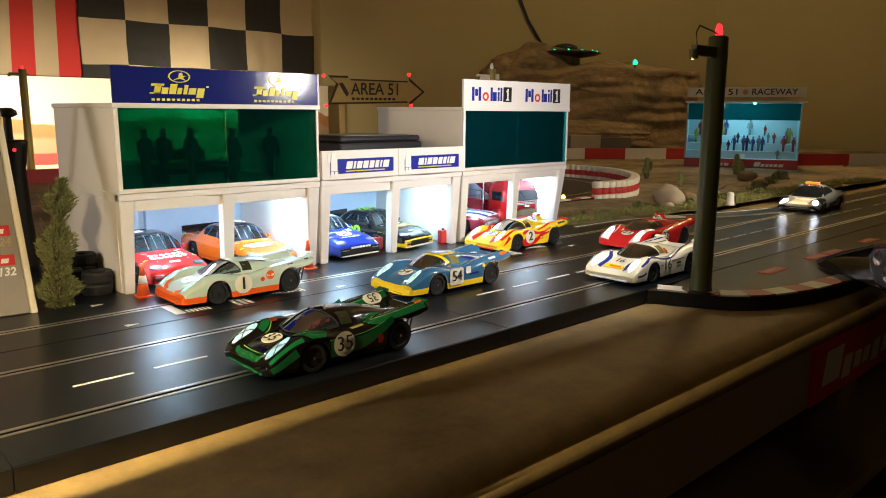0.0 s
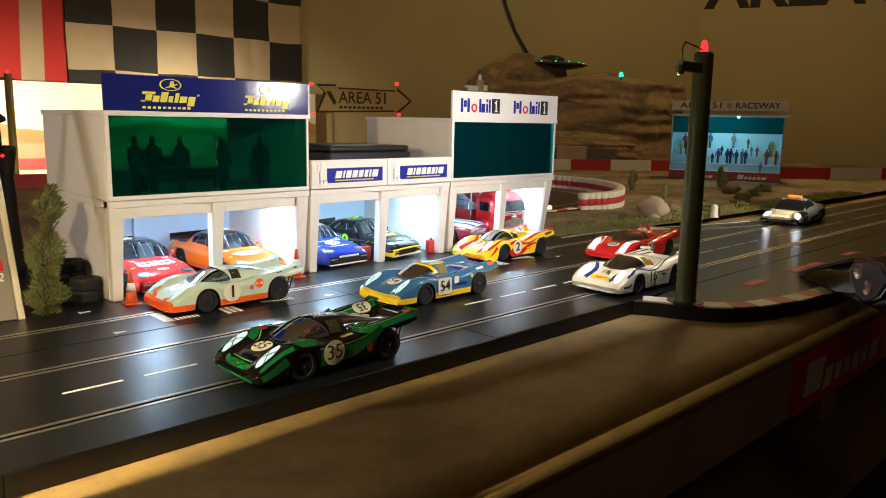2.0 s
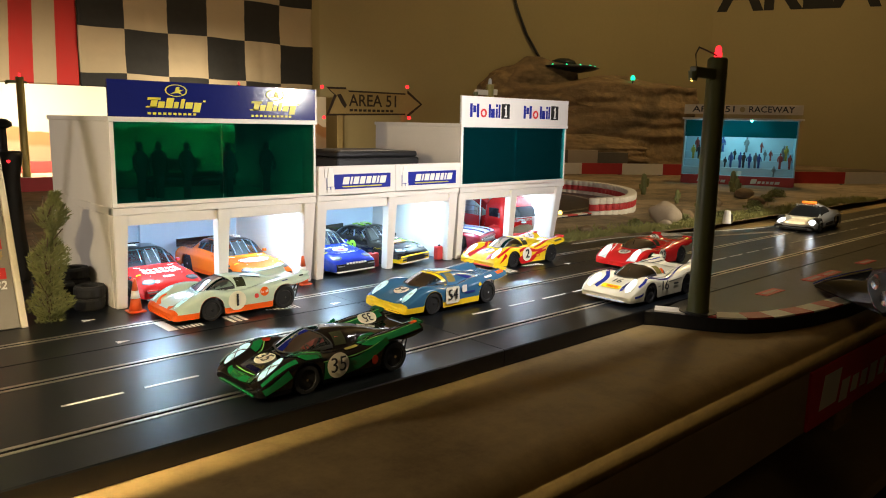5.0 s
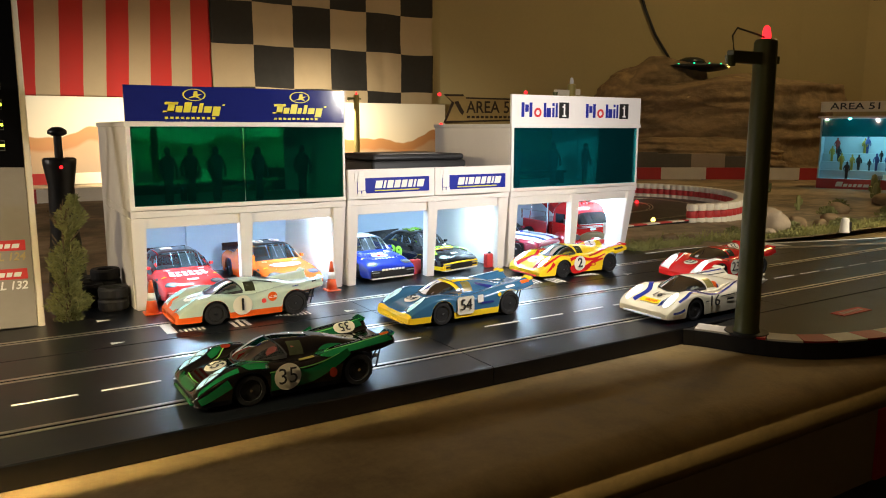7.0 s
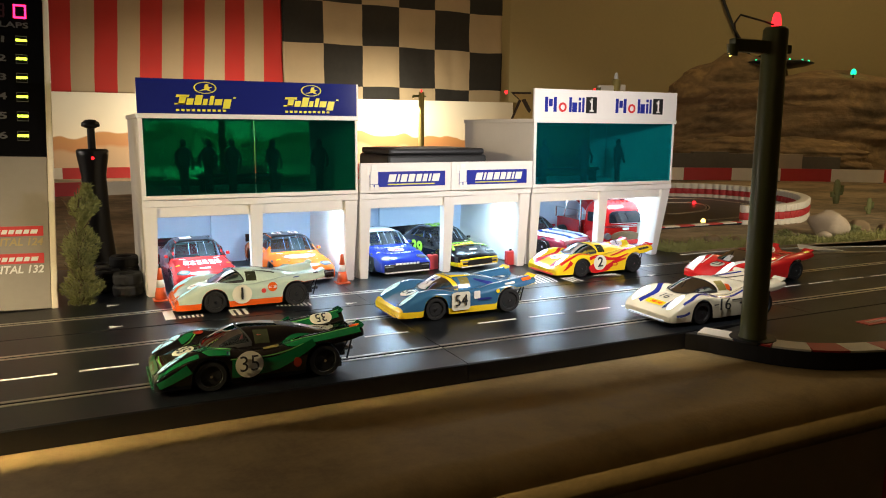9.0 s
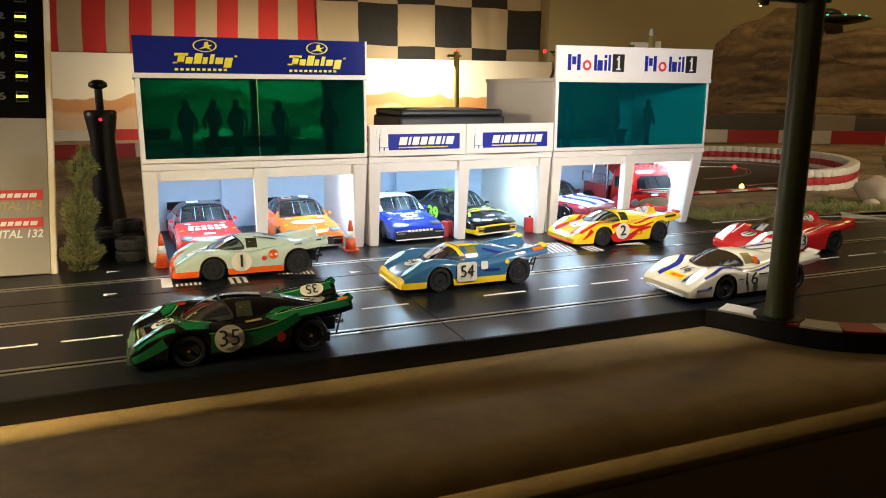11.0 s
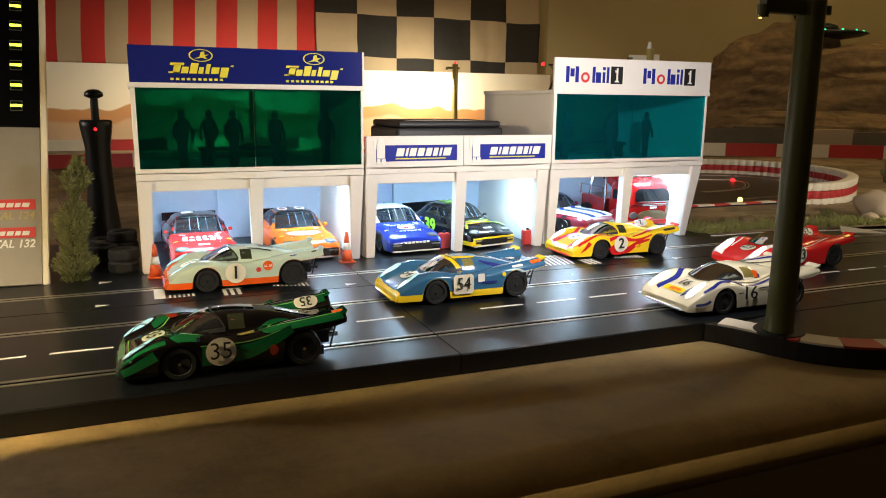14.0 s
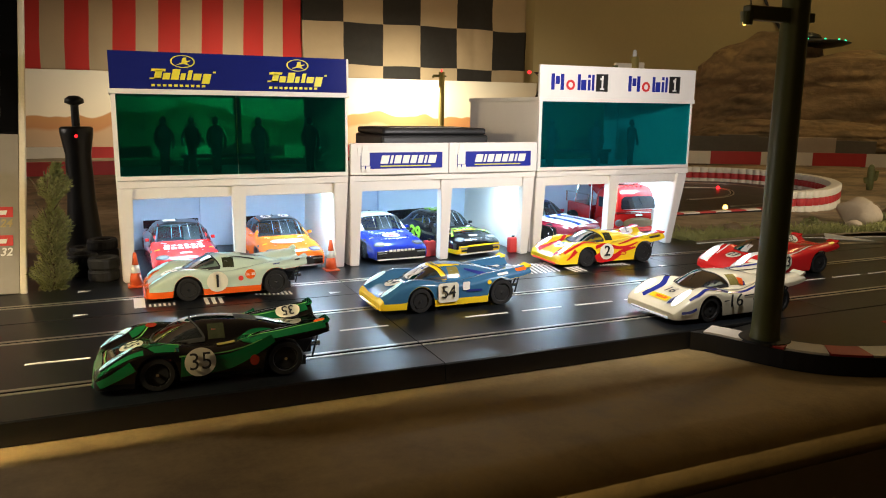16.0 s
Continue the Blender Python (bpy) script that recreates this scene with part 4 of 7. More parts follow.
def prototype(label, base, sill_mat, decals, number, place, lamps, square=False, disc=True, plate_u=0.425, plate_z=0.0152, ink=None, tips=None, side_glass=None, nose=None, seat=None, taped=False, tail=(0.88, 0.55, True), lamp_rim=None):
    """A low 1970s endurance racer with upswept tail, as a slot car model."""
    car = thing("slot_car", label, "slot car", place, "endurance racers on the track")
    sk = proto_skin()

    def zones(u, v, zone, z, up):
        a = abs(v)
        if glassy(u, v, up):
            return "glass"
        if 0.470 < u < 0.540 and 0.36 < a and zone == "top" and 0.22 < up < 0.86:
            return "window_a" if v < 0 else "window_b"
        if zone == "sill" or zone == "end" or (u < 0.022):
            return 1
        if zone == "top" and 0.60 < u < 0.70 and a < 0.16:
            return "vent"
        return 0
    skins = sk.meshes(140, zones)
    body = part("body", skins["body"], [base, sill_mat], car)
    skins["glass"].free()
    screen = part("windscreen", wrapped_screen(sk), M_SCREEN, car, "clear wrapped windscreen")
    for rim in ([screen_point(0, t / 10) for t in range(-10, 11, 2)], [screen_point(1, t / 10) for t in range(-10, 11, 2)],
                [screen_point(t / 6, -1) for t in range(7)], [screen_point(t / 6, 1) for t in range(7)]):
        part("screen_seal", sk.stripe("top", rim, 0.0011, lift=0.0007, n=24), C_TRIM, screen)
    part("cockpit_tub", box(-L9 * .27, L9 * .10, -W9 * .62, W9 * .62, 0.0085, 0.0150, 0.001), C_TRIM, car)
    part("dashboard", box(-L9 * .20, -L9 * .165, -W9 * .50, W9 * .50, 0.015, 0.0205, 0.001), C_TRIM, car)
    for s in (-1, 1):
        part("seat", prism([(-L9 * .07, 0.0150), (-L9 * .05, 0.0150), (L9 * .01, 0.0285), (-L9 * .012, 0.0290)], -0.0062, 0.0062, Matrix.Translation((0, s * W9 * .30, 0)) @ FACE), seat or M_FIGGREY, car)
    part("steering_wheel", ring(0.0036, 0.0044, -0.0004, 0.0004, 18, pose(-L9 * .135, -W9 * .30, 0.0215, 0, 65, 0)), M_BLACK, car)
    for key in ("window_a", "window_b"):
        part("side_window", skins[key], side_glass or C_CABIN, car)
    part("engine_vent", skins["vent"], C_TRIM, car, "black engine vent")
    for s in (-1, 1):
        part("headlamp_rim", sk.patch("top", 0.094, s * 0.70, 0.0094, 0.0043, lift=0.0004, turn=-8 * s), lamp_rim or C_TRIM, car)
        lens = part("headlamp", sk.patch("top", 0.094, s * 0.70, 0.0089, 0.0038, lift=0.0007, turn=-8 * s), lamps, car, "glowing headlamp under a clear cover")
        if taped:
            for q in (-1, 1):
                part("tape", sk.stripe("top", [(0.055, s * 0.70 - q * 0.13), (0.13, s * 0.70 + q * 0.13)], 0.0007, lift=0.0010, n=10), M_INK, lens)
    part("underbody", box(-L9 / 2 + 0.004, L9 * 0.40, -W9 * 0.70, W9 * 0.70, 0.0026, 0.0085), C_TRIM, car)
    part("front_lip", box(-L9 / 2 - 0.0012, -L9 / 2 + 0.006, -W9 * .70, W9 * .70, 0.0036, 0.0052, 0.0005), nose or sill_mat, car)
    for (xa, r, ra), ww in ((WF, 0.011), (WR, 0.0145)):
        for s in (-1, 1):
            wheel(car, xa, s * (W9 - ww / 2 - 0.0004), r, ww, -s if s > 0 else 1)
            part("wheel_well", box(xa - ra, xa + ra, s * W9 * .30 - 0.001, s * W9 * .30 + 0.001, 0.004, 0.0162), C_TRIM, car)
    for s in (-1, 1):
        part("tail_tip", prism([(L9 * .470, 0.0296), (L9 * .4995, 0.0300), (L9 * .506, 0.0318), (L9 * .494, 0.0314)], -0.0060, 0.0060, Matrix.Translation((0, s * W9 * .72, -0.0003)) @ FACE), tips or base, car)
        part("tail_strut", tube([(L9 * .44, s * W9 * .55, 0.006), (L9 * .478, s * W9 * .55, 0.0245)], 0.0006, 6), M_BLACK, car)
        part("tail_strut", tube([(L9 * .405, s * W9 * .55, 0.009), (L9 * .468, s * W9 * .55, 0.0235)], 0.0006, 6), M_BLACK, car)
        part("exhaust", cyl(0.0016, 0.0016, 0, 0.010, 10, pose(L9 * .42, s * 0.006, 0.010, 0, 90, 0)), M_CHROME, car)
    part("gearbox", box(L9 * .34, L9 * .45, -0.010, 0.010, 0.006, 0.015, 0.001), M_BLACK, car)
    part("wiper", sk.stripe("top", [(0.29, 0.0), (0.36, 0.12)], 0.0005, lift=0.0006, n=8), C_TRIM, car)
    # racing numbers on the flank, the bonnet and the tail
    y = sk.side(plate_u, plate_z).y
    mnum = Matrix.Translation((L9 * (plate_u - .5), y - 0.0002, plate_z)) @ pose(0, 0, 0, -2, 0, 0)
    if disc:
        part("number_plate", sk.patch("side", plate_u, plate_z - 0.0002, 0.0088 if square else 0.0086, 0.0078 if square else 0.0084, round_=not square, lift=0.0011), M_PLATE, car, "pale number plate")
    lettering("number", number, 0.0150 if len(number) < 2 else 0.0142, ink or M_INK, car, mnum @ Matrix.Translation((0, -0.0017, 0)) @ FACE, "racing number " + number, width=0.0116 if len(number) > 1 else None, bold=-0.006 if len(number) > 1 else 0.012)
    if disc:
        part("number_plate", sk.patch("top", 0.155, 0.0, 0.0066, 0.0078, lift=0.0007), M_PLATE, car)
    skin_number(sk, number, 0.0118, ink or M_INK, car, 0.155, 0.0, False, bold=0.016, lift=0.0014)
    if tail:
        tu, tv, plate = tail
        if plate:
            part("number_plate", sk.patch("top", tu, tv, 0.0078, 0.0052, lift=0.0007), M_PLATE, car)
        skin_number(sk, number, 0.0085, ink or M_INK, car, tu, tv, True, lift=0.0014)
    for on, path, w0, w1, m, mirror in decals:
        for s in ((-1, 1) if mirror else (-1,)):
            pp = [(a, b * s) for a, b in path] if on == "top" else path
            part("stripe", sk.stripe(on, pp, w0, w1, s), m, car)
    return car, sk


def spot(car, sk, on, u, b, ru, rb, m, round_=True, name="sticker"):
    part(name, sk.patch(on, u, b, ru, rb, round_=round_, lift=0.0007), m, car)


def on_slot(x, slot, turn=0.0):
    return pose(x, slot, 0.0, 0, 0, turn)


# its headlamps are unlit; the lens glow imitates their greenish sheen
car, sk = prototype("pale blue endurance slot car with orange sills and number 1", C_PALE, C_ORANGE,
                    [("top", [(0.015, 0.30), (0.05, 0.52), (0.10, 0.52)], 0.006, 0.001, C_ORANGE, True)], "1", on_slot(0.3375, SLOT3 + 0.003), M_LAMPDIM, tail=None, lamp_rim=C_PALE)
spot(car, sk, "side", 0.63, 0.0195, 0.0042, 0.0042, C_ORANGE)
spot(car, sk, "side", 0.63, 0.0195, 0.0036, 0.0011, M_PAPER, False)
spot(car, sk, "side", 0.57, 0.0165, 0.0021, 0.0021, M_BAR)
for k in range(5):
    spot(car, sk, "top", 0.545 + 0.017 * k, -0.74, 0.0009, 0.0005, M_INK, False)
spot(car, sk, "top", 0.60, -0.36, 0.0100, 0.0007, C_TRIM, False, "engine_slot")
spot(car, sk, "top", 0.60, 0.36, 0.0100, 0.0007, C_TRIM, False, "engine_slot")
spot(car, sk, "top", 0.94, -0.90, 0.0022, 0.0008, M_INK, False)
spot(car, sk, "top", 0.80, -0.92, 0.0030, 0.0005, C_NAVY, False)

FIN = [(0.975, 0.60), (0.82, 0.52), (0.70, 0.52), (0.625, 0.66), (0.64, 0.84), (0.74, 0.90), (0.86, 0.90), (0.985, 0.90)]
WING = [(0.155, 0.50), (0.185, 0.56), (0.225, 0.74), (0.27, 0.90), (0.34, 0.94)]
car, sk = prototype("dark brown and green endurance slot car with number 35", C_DARK, C_DARK,
                    [("top", FIN, 0.0066, 0.0066, C_GREEN, True),
                     ("top", [(a + 0.01, b + (0.075 if k < 4 else -0.08)) for k, (a, b) in enumerate(FIN)], 0.0007, 0.0007, C_LIME, True),
                     ("top", WING, 0.0046, 0.0100, C_GREEN, True), ("top", [(a + 0.012, b - 0.13) for a, b in WING], 0.0007, 0.0007, C_LIME, True),
                     ("top", [(0.02, 0.93), (0.06, 0.94), (0.12, 0.95), (0.20, 0.95)], 0.0030, 0.0040, C_GREEN, True),
                     ("top", [(0.018, 0.0), (0.022, 0.45), (0.035, 0.52)], 0.0046, 0.0030, C_GREEN, True),
                     ("top", [(0.045, 0.0), (0.05, 0.40)], 0.0006, 0.0006, C_LIME, True),
                     ("side", [(0.02, 0.0075), (0.08, 0.0112), (0.155, 0.0165)], 0.0040, 0.0060, C_GREEN, True),
                     ("side", [(0.345, 0.0135), (0.45, 0.0128), (0.55, 0.0135), (0.66, 0.0190), (0.74, 0.0245)], 0.0124, 0.0050, C_GREEN, True),
                     ("side", [(0.34, 0.0192), (0.5, 0.0188), (0.60, 0.0205), (0.69, 0.0240)], 0.0007, 0.0007, C_LIME, True)],
                    "35", on_slot(0.3045, SLOT1 + 0.002), M_LAMPDIM, tips=C_GREEN, nose=C_GREEN, seat=M_FIGRED, taped=True)
for v in (-0.62, 0.62):
    part("sticker", sk.patch("top", 0.245, v, 0.0032, 0.0018, lift=0.0008), C_EMBER, car)
spot(car, sk, "top", 0.54, -0.80, 0.0050, 0.0016, C_GOLD, False)
spot(car, sk, "top", 0.965, -0.78, 0.0034, 0.0016, C_ORANGE, False)
spot(car, sk, "side", 0.655, 0.0125, 0.0026, 0.0032, C_EMBER)

car, sk = prototype("mid-blue endurance slot car with yellow sills and number 54", C_BLUE, C_YELLOW,
                    [("top", [(0.437, 0.66), (0.408, 0.30), (0.400, 0.0)], 0.0040, 0.0060, C_YELLOW, True),
                     ("top", [(0.415, 0.26), (0.50, 0.30), (0.57, 0.28)], 0.0050, 0.0020, C_YELLOW, True)],
                    "54", on_slot(0.5015, SLOT2 + 0.002), M_LAMPDIM, square=True, tips=C_YELLOW, side_glass=C_GOLD, tail=None, lamp_rim=C_BLUE)
spot(car, sk, "side", 0.545, 0.0190, 0.0030, 0.0034, M_PAPER, False)
spot(car, sk, "side", 0.60, 0.0150, 0.0068, 0.0009, C_NAVY, False)
spot(car, sk, "side", 0.70, 0.0205, 0.0018, 0.0018, C_YELLOW)
spot(car, sk, "top", 0.80, -0.93, 0.0048, 0.0010, M_PAPER, False)
spot(car, sk, "top", 0.935, -0.90, 0.0048, 0.0016, C_ORANGE, False)
spot(car, sk, "top", 0.66, -0.45, 0.0100, 0.0009, C_NAVY, False)
spot(car, sk, "top", 0.88, 0.30, 0.0060, 0.0030, M_PAPER, False)

car, sk = prototype("yellow endurance slot car with red flames and number 2", C_YELLOW, C_YELLOW,
                    [("top", [(0.02, 0.55), (0.09, 0.42), (0.19, 0.40), (0.25, 0.52), (0.33, 0.80)], 0.0060, 0.0020, C_RED, True),
                     ("top", [(0.05, 0.92), (0.14, 0.93), (0.24, 0.86), (0.34, 0.90)], 0.0035, 0.0012, C_RED, True),
                     ("top", [(0.55, 0.93), (0.68, 0.86), (0.82, 0.72), (0.99, 0.74)], 0.0015, 0.0060, C_RED, True),
                     ("top", [(0.52, 0.70), (0.66, 0.56), (0.80, 0.52), (0.92, 0.60)], 0.0010, 0.0040, C_RED, True),
                     ("side", [(0.345, 0.0135), (0.37, 0.0085), (0.43, 0.0078), (0.50, 0.0085), (0.545, 0.0115), (0.60, 0.0150), (0.70, 0.0175)], 0.0105, 0.0018, C_RED, True),
                     ("side", [(0.47, 0.0200), (0.54, 0.0180), (0.62, 0.0185), (0.72, 0.0225)], 0.0040, 0.0014, C_RED, True),
                     ("side", [(0.32, 0.0200), (0.40, 0.0222), (0.47, 0.0200)], 0.0040, 0.0022, C_RED, True),
                     ("side", [(0.06, 0.0085), (0.10, 0.0125), (0.14, 0.0180)], 0.0010, 0.0050, C_RED, True)],
                    "2", on_slot(0.7255, SLOT3 + 0.005), M_LAMP, tips=C_RED, nose=M_BAR, lamp_rim=C_RED)
spot(car, sk, "side", 0.585, 0.0118, 0.0038, 0.0019, C_RED)
spot(car, sk, "side", 0.585, 0.0118, 0.0030, 0.0012, C_YELLOW)
spot(car, sk, "top", 0.90, -0.95, 0.0075, 0.0011, M_INK, False)

car, sk = prototype("cream endurance slot car with navy stripes and number 16", C_CREAM, C_CREAM,
                    [("top", [(0.04, 0.50), (0.11, 0.44), (0.18, 0.47), (0.24, 0.62), (0.32, 0.84)], 0.0042, 0.0034, C_NAVY, True),
                     ("top", [(0.10, 0.96), (0.16, 0.95), (0.24, 0.86), (0.33, 0.90), (0.48, 0.93), (0.62, 0.84), (0.80, 0.66), (0.98, 0.60)], 0.0024, 0.0014, C_NAVY, True),
                     ("top", [(0.36, 0.80), (0.50, 0.82), (0.64, 0.70), (0.80, 0.54), (0.98, 0.48)], 0.0008, 0.0008, M_INK, True),
                     ("side", [(0.04, 0.0095), (0.10, 0.0100), (0.14, 0.0120)], 0.0022, 0.0022, C_NAVY, True),
                     ("side", [(0.50, 0.0180), (0.60, 0.0186), (0.68, 0.0192)], 0.0011, 0.0007, M_INK, True),
                     ("side", [(0.345, 0.0155), (0.385, 0.0157)], 0.0012, 0.0006, M_INK, True)],
                    "16", on_slot(0.6975, SLOT1 - 0.001), M_LAMP, disc=False, side_glass=C_GOLD, nose=M_INNER, tail=(0.66, 0.40, False), lamp_rim=C_CREAM)
spot(car, sk, "top", 0.075, 0.0, 0.0028, 0.0110, C_YELLOW, False)
spot(car, sk, "top", 0.075, -0.05, 0.0014, 0.0070, C_ORANGE, False)
spot(car, sk, "side", 0.60, 0.0150, 0.0045, 0.0009, M_INK, False)
spot(car, sk, "top", 0.56, -0.56, 0.0030, 0.0018, C_ORANGE, False)
spot(car, sk, "top", 0.585, -0.60, 0.0014, 0.0018, C_NAVY, False)

car, sk = prototype("red endurance slot car with white nose stripes and number 23", C_RED, C_RED,
                    [("top", [(0.015, 0.72), (0.10, 0.70), (0.19, 0.78), (0.27, 0.90)], 0.0130, 0.0030, C_WHITE, True),
                     ("top", [(0.10, 0.50), (0.20, 0.56), (0.30, 0.72)], 0.0010, 0.0010, C_WHITE, True),
                     ("top", [(0.44, 0.92), (0.60, 0.84), (0.78, 0.70)], 0.0010, 0.0010, C_WHITE, True)],
                    "23", on_slot(0.8575, SLOT2 - 0.002), M_LAMP, lamp_rim=C_WHITE)
spot(car, sk, "top", 0.94, -0.86, 0.0040, 0.0014, C_YELLOW, False)
spot(car, sk, "top", 0.72, -0.55, 0.0030, 0.0012, C_WHITE, False)

# ---- saloon racers parked in the bays ----
LS, WS = 0.150, 0.0312


def cabin(u, v, up, zone):
    """Names the glazing of a saloon's cabin; 2 for its roof."""
    if up < 0.14 or zone != "top":
        return 0
    a = abs(v)
    if 0.335 < u < 0.452 and a < 0.80 - 0.9 * (u - 0.335):
        return "windscreen"
    if 0.665 < u < 0.765 and a < 0.66:
        return "rear_window"
    if 0.40 < u < 0.66 and 0.745 < a < 0.86 and up < 0.90:
        return "window_a" if v < 0 else "window_b"
    return 2 if 0.43 < u < 0.68 and up > 0.6 else 0


def stock_car(label, base, roof, sill, place, decals=(), spots=(), number="", ink=None, classic=False, bars_=True, lower=None, badge=None):
    """A saloon racer with a long bonnet, cabin and boot."""
    car = thing("stock_car", label, "model car", place, "cars parked in the pit bays")
    L, W = LS, WS
    wf, wr = (-L * 0.295, 0.0108, 0.0122), (L * 0.285, 0.0108, 0.0122)
    if classic:
        crown = [(0, 0.0170), (0.015, 0.0205), (0.10, 0.0228), (0.33, 0.0242), (0.74, 0.0252), (0.97, 0.0245), (1, 0.022)]
        fend = [(0, 0.0165), (0.015, 0.0200), (0.10, 0.0225), (0.33, 0.0240), (0.74, 0.0250), (0.97, 0.0245), (1, 0.022)]
    else:
        crown = [(0, 0.0130), (0.02, 0.0168), (0.07, 0.0200), (0.14, 0.0222), (0.33, 0.0248), (0.74, 0.0264), (0.97, 0.0262), (1, 0.0235)]
        fend = [(0, 0.0125), (0.02, 0.0160), (0.07, 0.0195), (0.14, 0.0226), (0.33, 0.0254), (0.74, 0.0264), (0.97, 0.0260), (1, 0.023)]
    sk = Skin(L, W, crown, fend, [(0.318, 0), (0.335, 0.0020), (0.445, 0.0148), (0.49, 0.0160), (0.60, 0.0160), (0.665, 0.0145), (0.78, 0.002), (0.80, 0)],
              [(0, 0.90), (0.02, 0.955), (0.08, 0.99), (0.25, 1.0), (0.75, 1.0), (0.93, 0.98), (1, 0.93)],
              [wf, wr], 0.0042, cw=0.90, skirt=0.02, drop=0.22, flat=5.0, band=0.0090)

    def zones(u, v, zone, z, up):
        c = cabin(u, v, up, zone)
        if isinstance(c, str):
            return c
        if zone == "sill" or zone == "end":
            return 2
        return 1 if c == 2 else 0
    skins = sk.meshes(96, zones)
    part("body", skins["body"], [base, roof, sill], car)
    for key in ("windscreen", "rear_window", "window_a", "window_b"):
        part("windscreen" if key == "windscreen" else "rear_window" if key == "rear_window" else "side_window", skins[key], M_SCREEN, car, "clear glossy window")
    part("cabin_floor", box(-L * .17, L * .27, -W * .78, W * .78, 0.0095, 0.0190), C_TRIM, car)
    part("dashboard", box(-L * .16, -L * .11, -W * .74, W * .74, 0.019, 0.0250, 0.001), C_TRIM, car)
    for s in (-1, 1):
        if classic or s < 0:
            part("seat", prism([(-L * .01, 0.0190), (L * .03, 0.0190), (L * .08, 0.0350), (L * .05, 0.0355)], -0.0080, 0.0080, Matrix.Translation((0, s * W * .42, 0)) @ FACE), M_FIGGREY, car)
        part("roll_cage", tube([(-L * .10, s * W * .74, 0.0250), (-L * .035, s * W * .66, 0.0372), (L * .10, s * W * .64, 0.0390), (L * .20, s * W * .66, 0.0270)], 0.0007, 6), M_INNER, car)
    part("roll_hoop", tube([(L * .05, -W * .68, 0.020), (L * .05, -W * .60, 0.0380), (L * .05, W * .60, 0.0380), (L * .05, W * .68, 0.020)], 0.0008, 6), M_INNER, car)
    part("underbody", box(-L / 2 + 0.005, L / 2 - 0.005, -W * .7, W * .7, 0.0026, 0.0095), C_TRIM, car)
    for (xa, r, ra) in (wf, wr):
        for s in (-1, 1):
            wheel(car, xa, s * (W - 0.0052), r, 0.0095, -s if s > 0 else 1, M_CHROME if classic else None)
    part("splitter", box(-L / 2 - 0.0016, -L / 2 + 0.006, -W * .86, W * .86, 0.0030, 0.0044, 0.0003), M_CHROME if classic else M_PAPER, car)
    part("bumper", box(-L / 2 - 0.0012, -L / 2 + 0.003, -W * .88, W * .88, 0.0046, 0.0064 if classic else 0.0125, 0.0006), M_CHROME if classic else (lower or sill), car)
    part("grille", box(-L / 2 - 0.0016, -L / 2 + 0.003, -W * (.62 if classic else .58), W * (.62 if classic else .58), 0.0098 if classic else 0.0050, 0.0150 if classic else 0.0112), M_CHROME if classic else M_INK, car, "front grille")
    for s in (-1, 1):
        if classic:
            for q in (0.74, 0.58):
                part("headlamp", cyl(0.0026, 0.0026, 0, 0.0022, 16, pose(-L / 2 - 0.0012, s * W * q, 0.0128, 0, 90, 0)), M_CHROME, car, "round headlamp")
        else:
            part("headlamp", sk.patch("top", 0.052, s * 0.72, 0.0021, 0.0052, lift=0.0006), M_LENS, car, "printed headlamp")
            part("headlamp_outline", sk.patch("top", 0.052, s * 0.70, 0.0040, 0.0066, lift=0.0003), C_TRIM, car)
            part("corner_sticker", box(-L / 2 - 0.0018, -L / 2 + 0.001, s * W * .70 - 0.0048, s * W * .70 + 0.0048, 0.0098, 0.0110), M_FIGGREY, car)
            part("bonnet_pin", sk.patch("top", 0.115, s * 0.50, 0.0007, 0.0007, lift=0.0006), M_CHROME, car)
            part("roof_rail", sk.stripe("top", [(0.445, s * 0.62), (0.66, s * 0.62)], 0.0006, lift=0.0006, n=12), base, car)
            part("tow_slot", box(-L / 2 - 0.0018, -L / 2 + 0.001, s * W * .70 - 0.0035, s * W * .70 + 0.0035, 0.0066, 0.0086), M_INK, car)
        part("mirror", box(-L * .125, -L * .10, s * W * 1.0 - 0.0018, s * W * 1.0 + 0.0018, 0.0262, 0.0292, 0.0005), base, car)
    if not classic:
        part("spoiler", box(L * .470, L * .484, -W * .92, W * .92, 0.0255, 0.0345, 0.0003), roof if roof is not C_WHITE else base, car)
        part("roof_fin", box(L * .10, L * .15, -0.0004, 0.0004, 0.0405, 0.0425), C_BLACK, car)
    for u, v, w, m in ((0.30, 0.55, 0.0030, M_PAPER), (0.30, -0.55, 0.0030, M_PAPER), (0.15, 0.80, 0.0022, C_YELLOW), (0.15, -0.80, 0.0022, C_YELLOW)):
        if not classic:
            part("sticker", sk.patch("top", u, v, 0.0012, w, round_=False, lift=0.0007), m, car)
    if badge:
        for k in range(7):
            part("nose_mark", box(-L / 2 - 0.0019, -L / 2 - 0.0010, (k - 3) * 0.0042 - 0.0015, (k - 3) * 0.0042 + 0.0015, 0.0118, 0.0138), badge, car)
    if bars_:
        for v in (-0.24, 0.0, 0.24):
            part("screen_bar", sk.stripe("top", [(0.345, v * 1.15), (0.448, v)], 0.0004, lift=0.0004, n=10), M_INNER, car)
    for k, (on, path, w0, w1, m, mirror) in enumerate(decals):
        for s in ((-1, 1) if mirror else (-1,)):
            part("stripe", sk.stripe(on, [(a, b * s) for a, b in path] if on == "top" else path, w0, w1, s, lift=0.0009 + 0.00012 * k), m, car)
    for on, u, b, ru, rb, m, rd in spots:
        part("sticker", sk.patch(on, u, b, ru, rb, round_=rd, lift=0.0007), m, car)
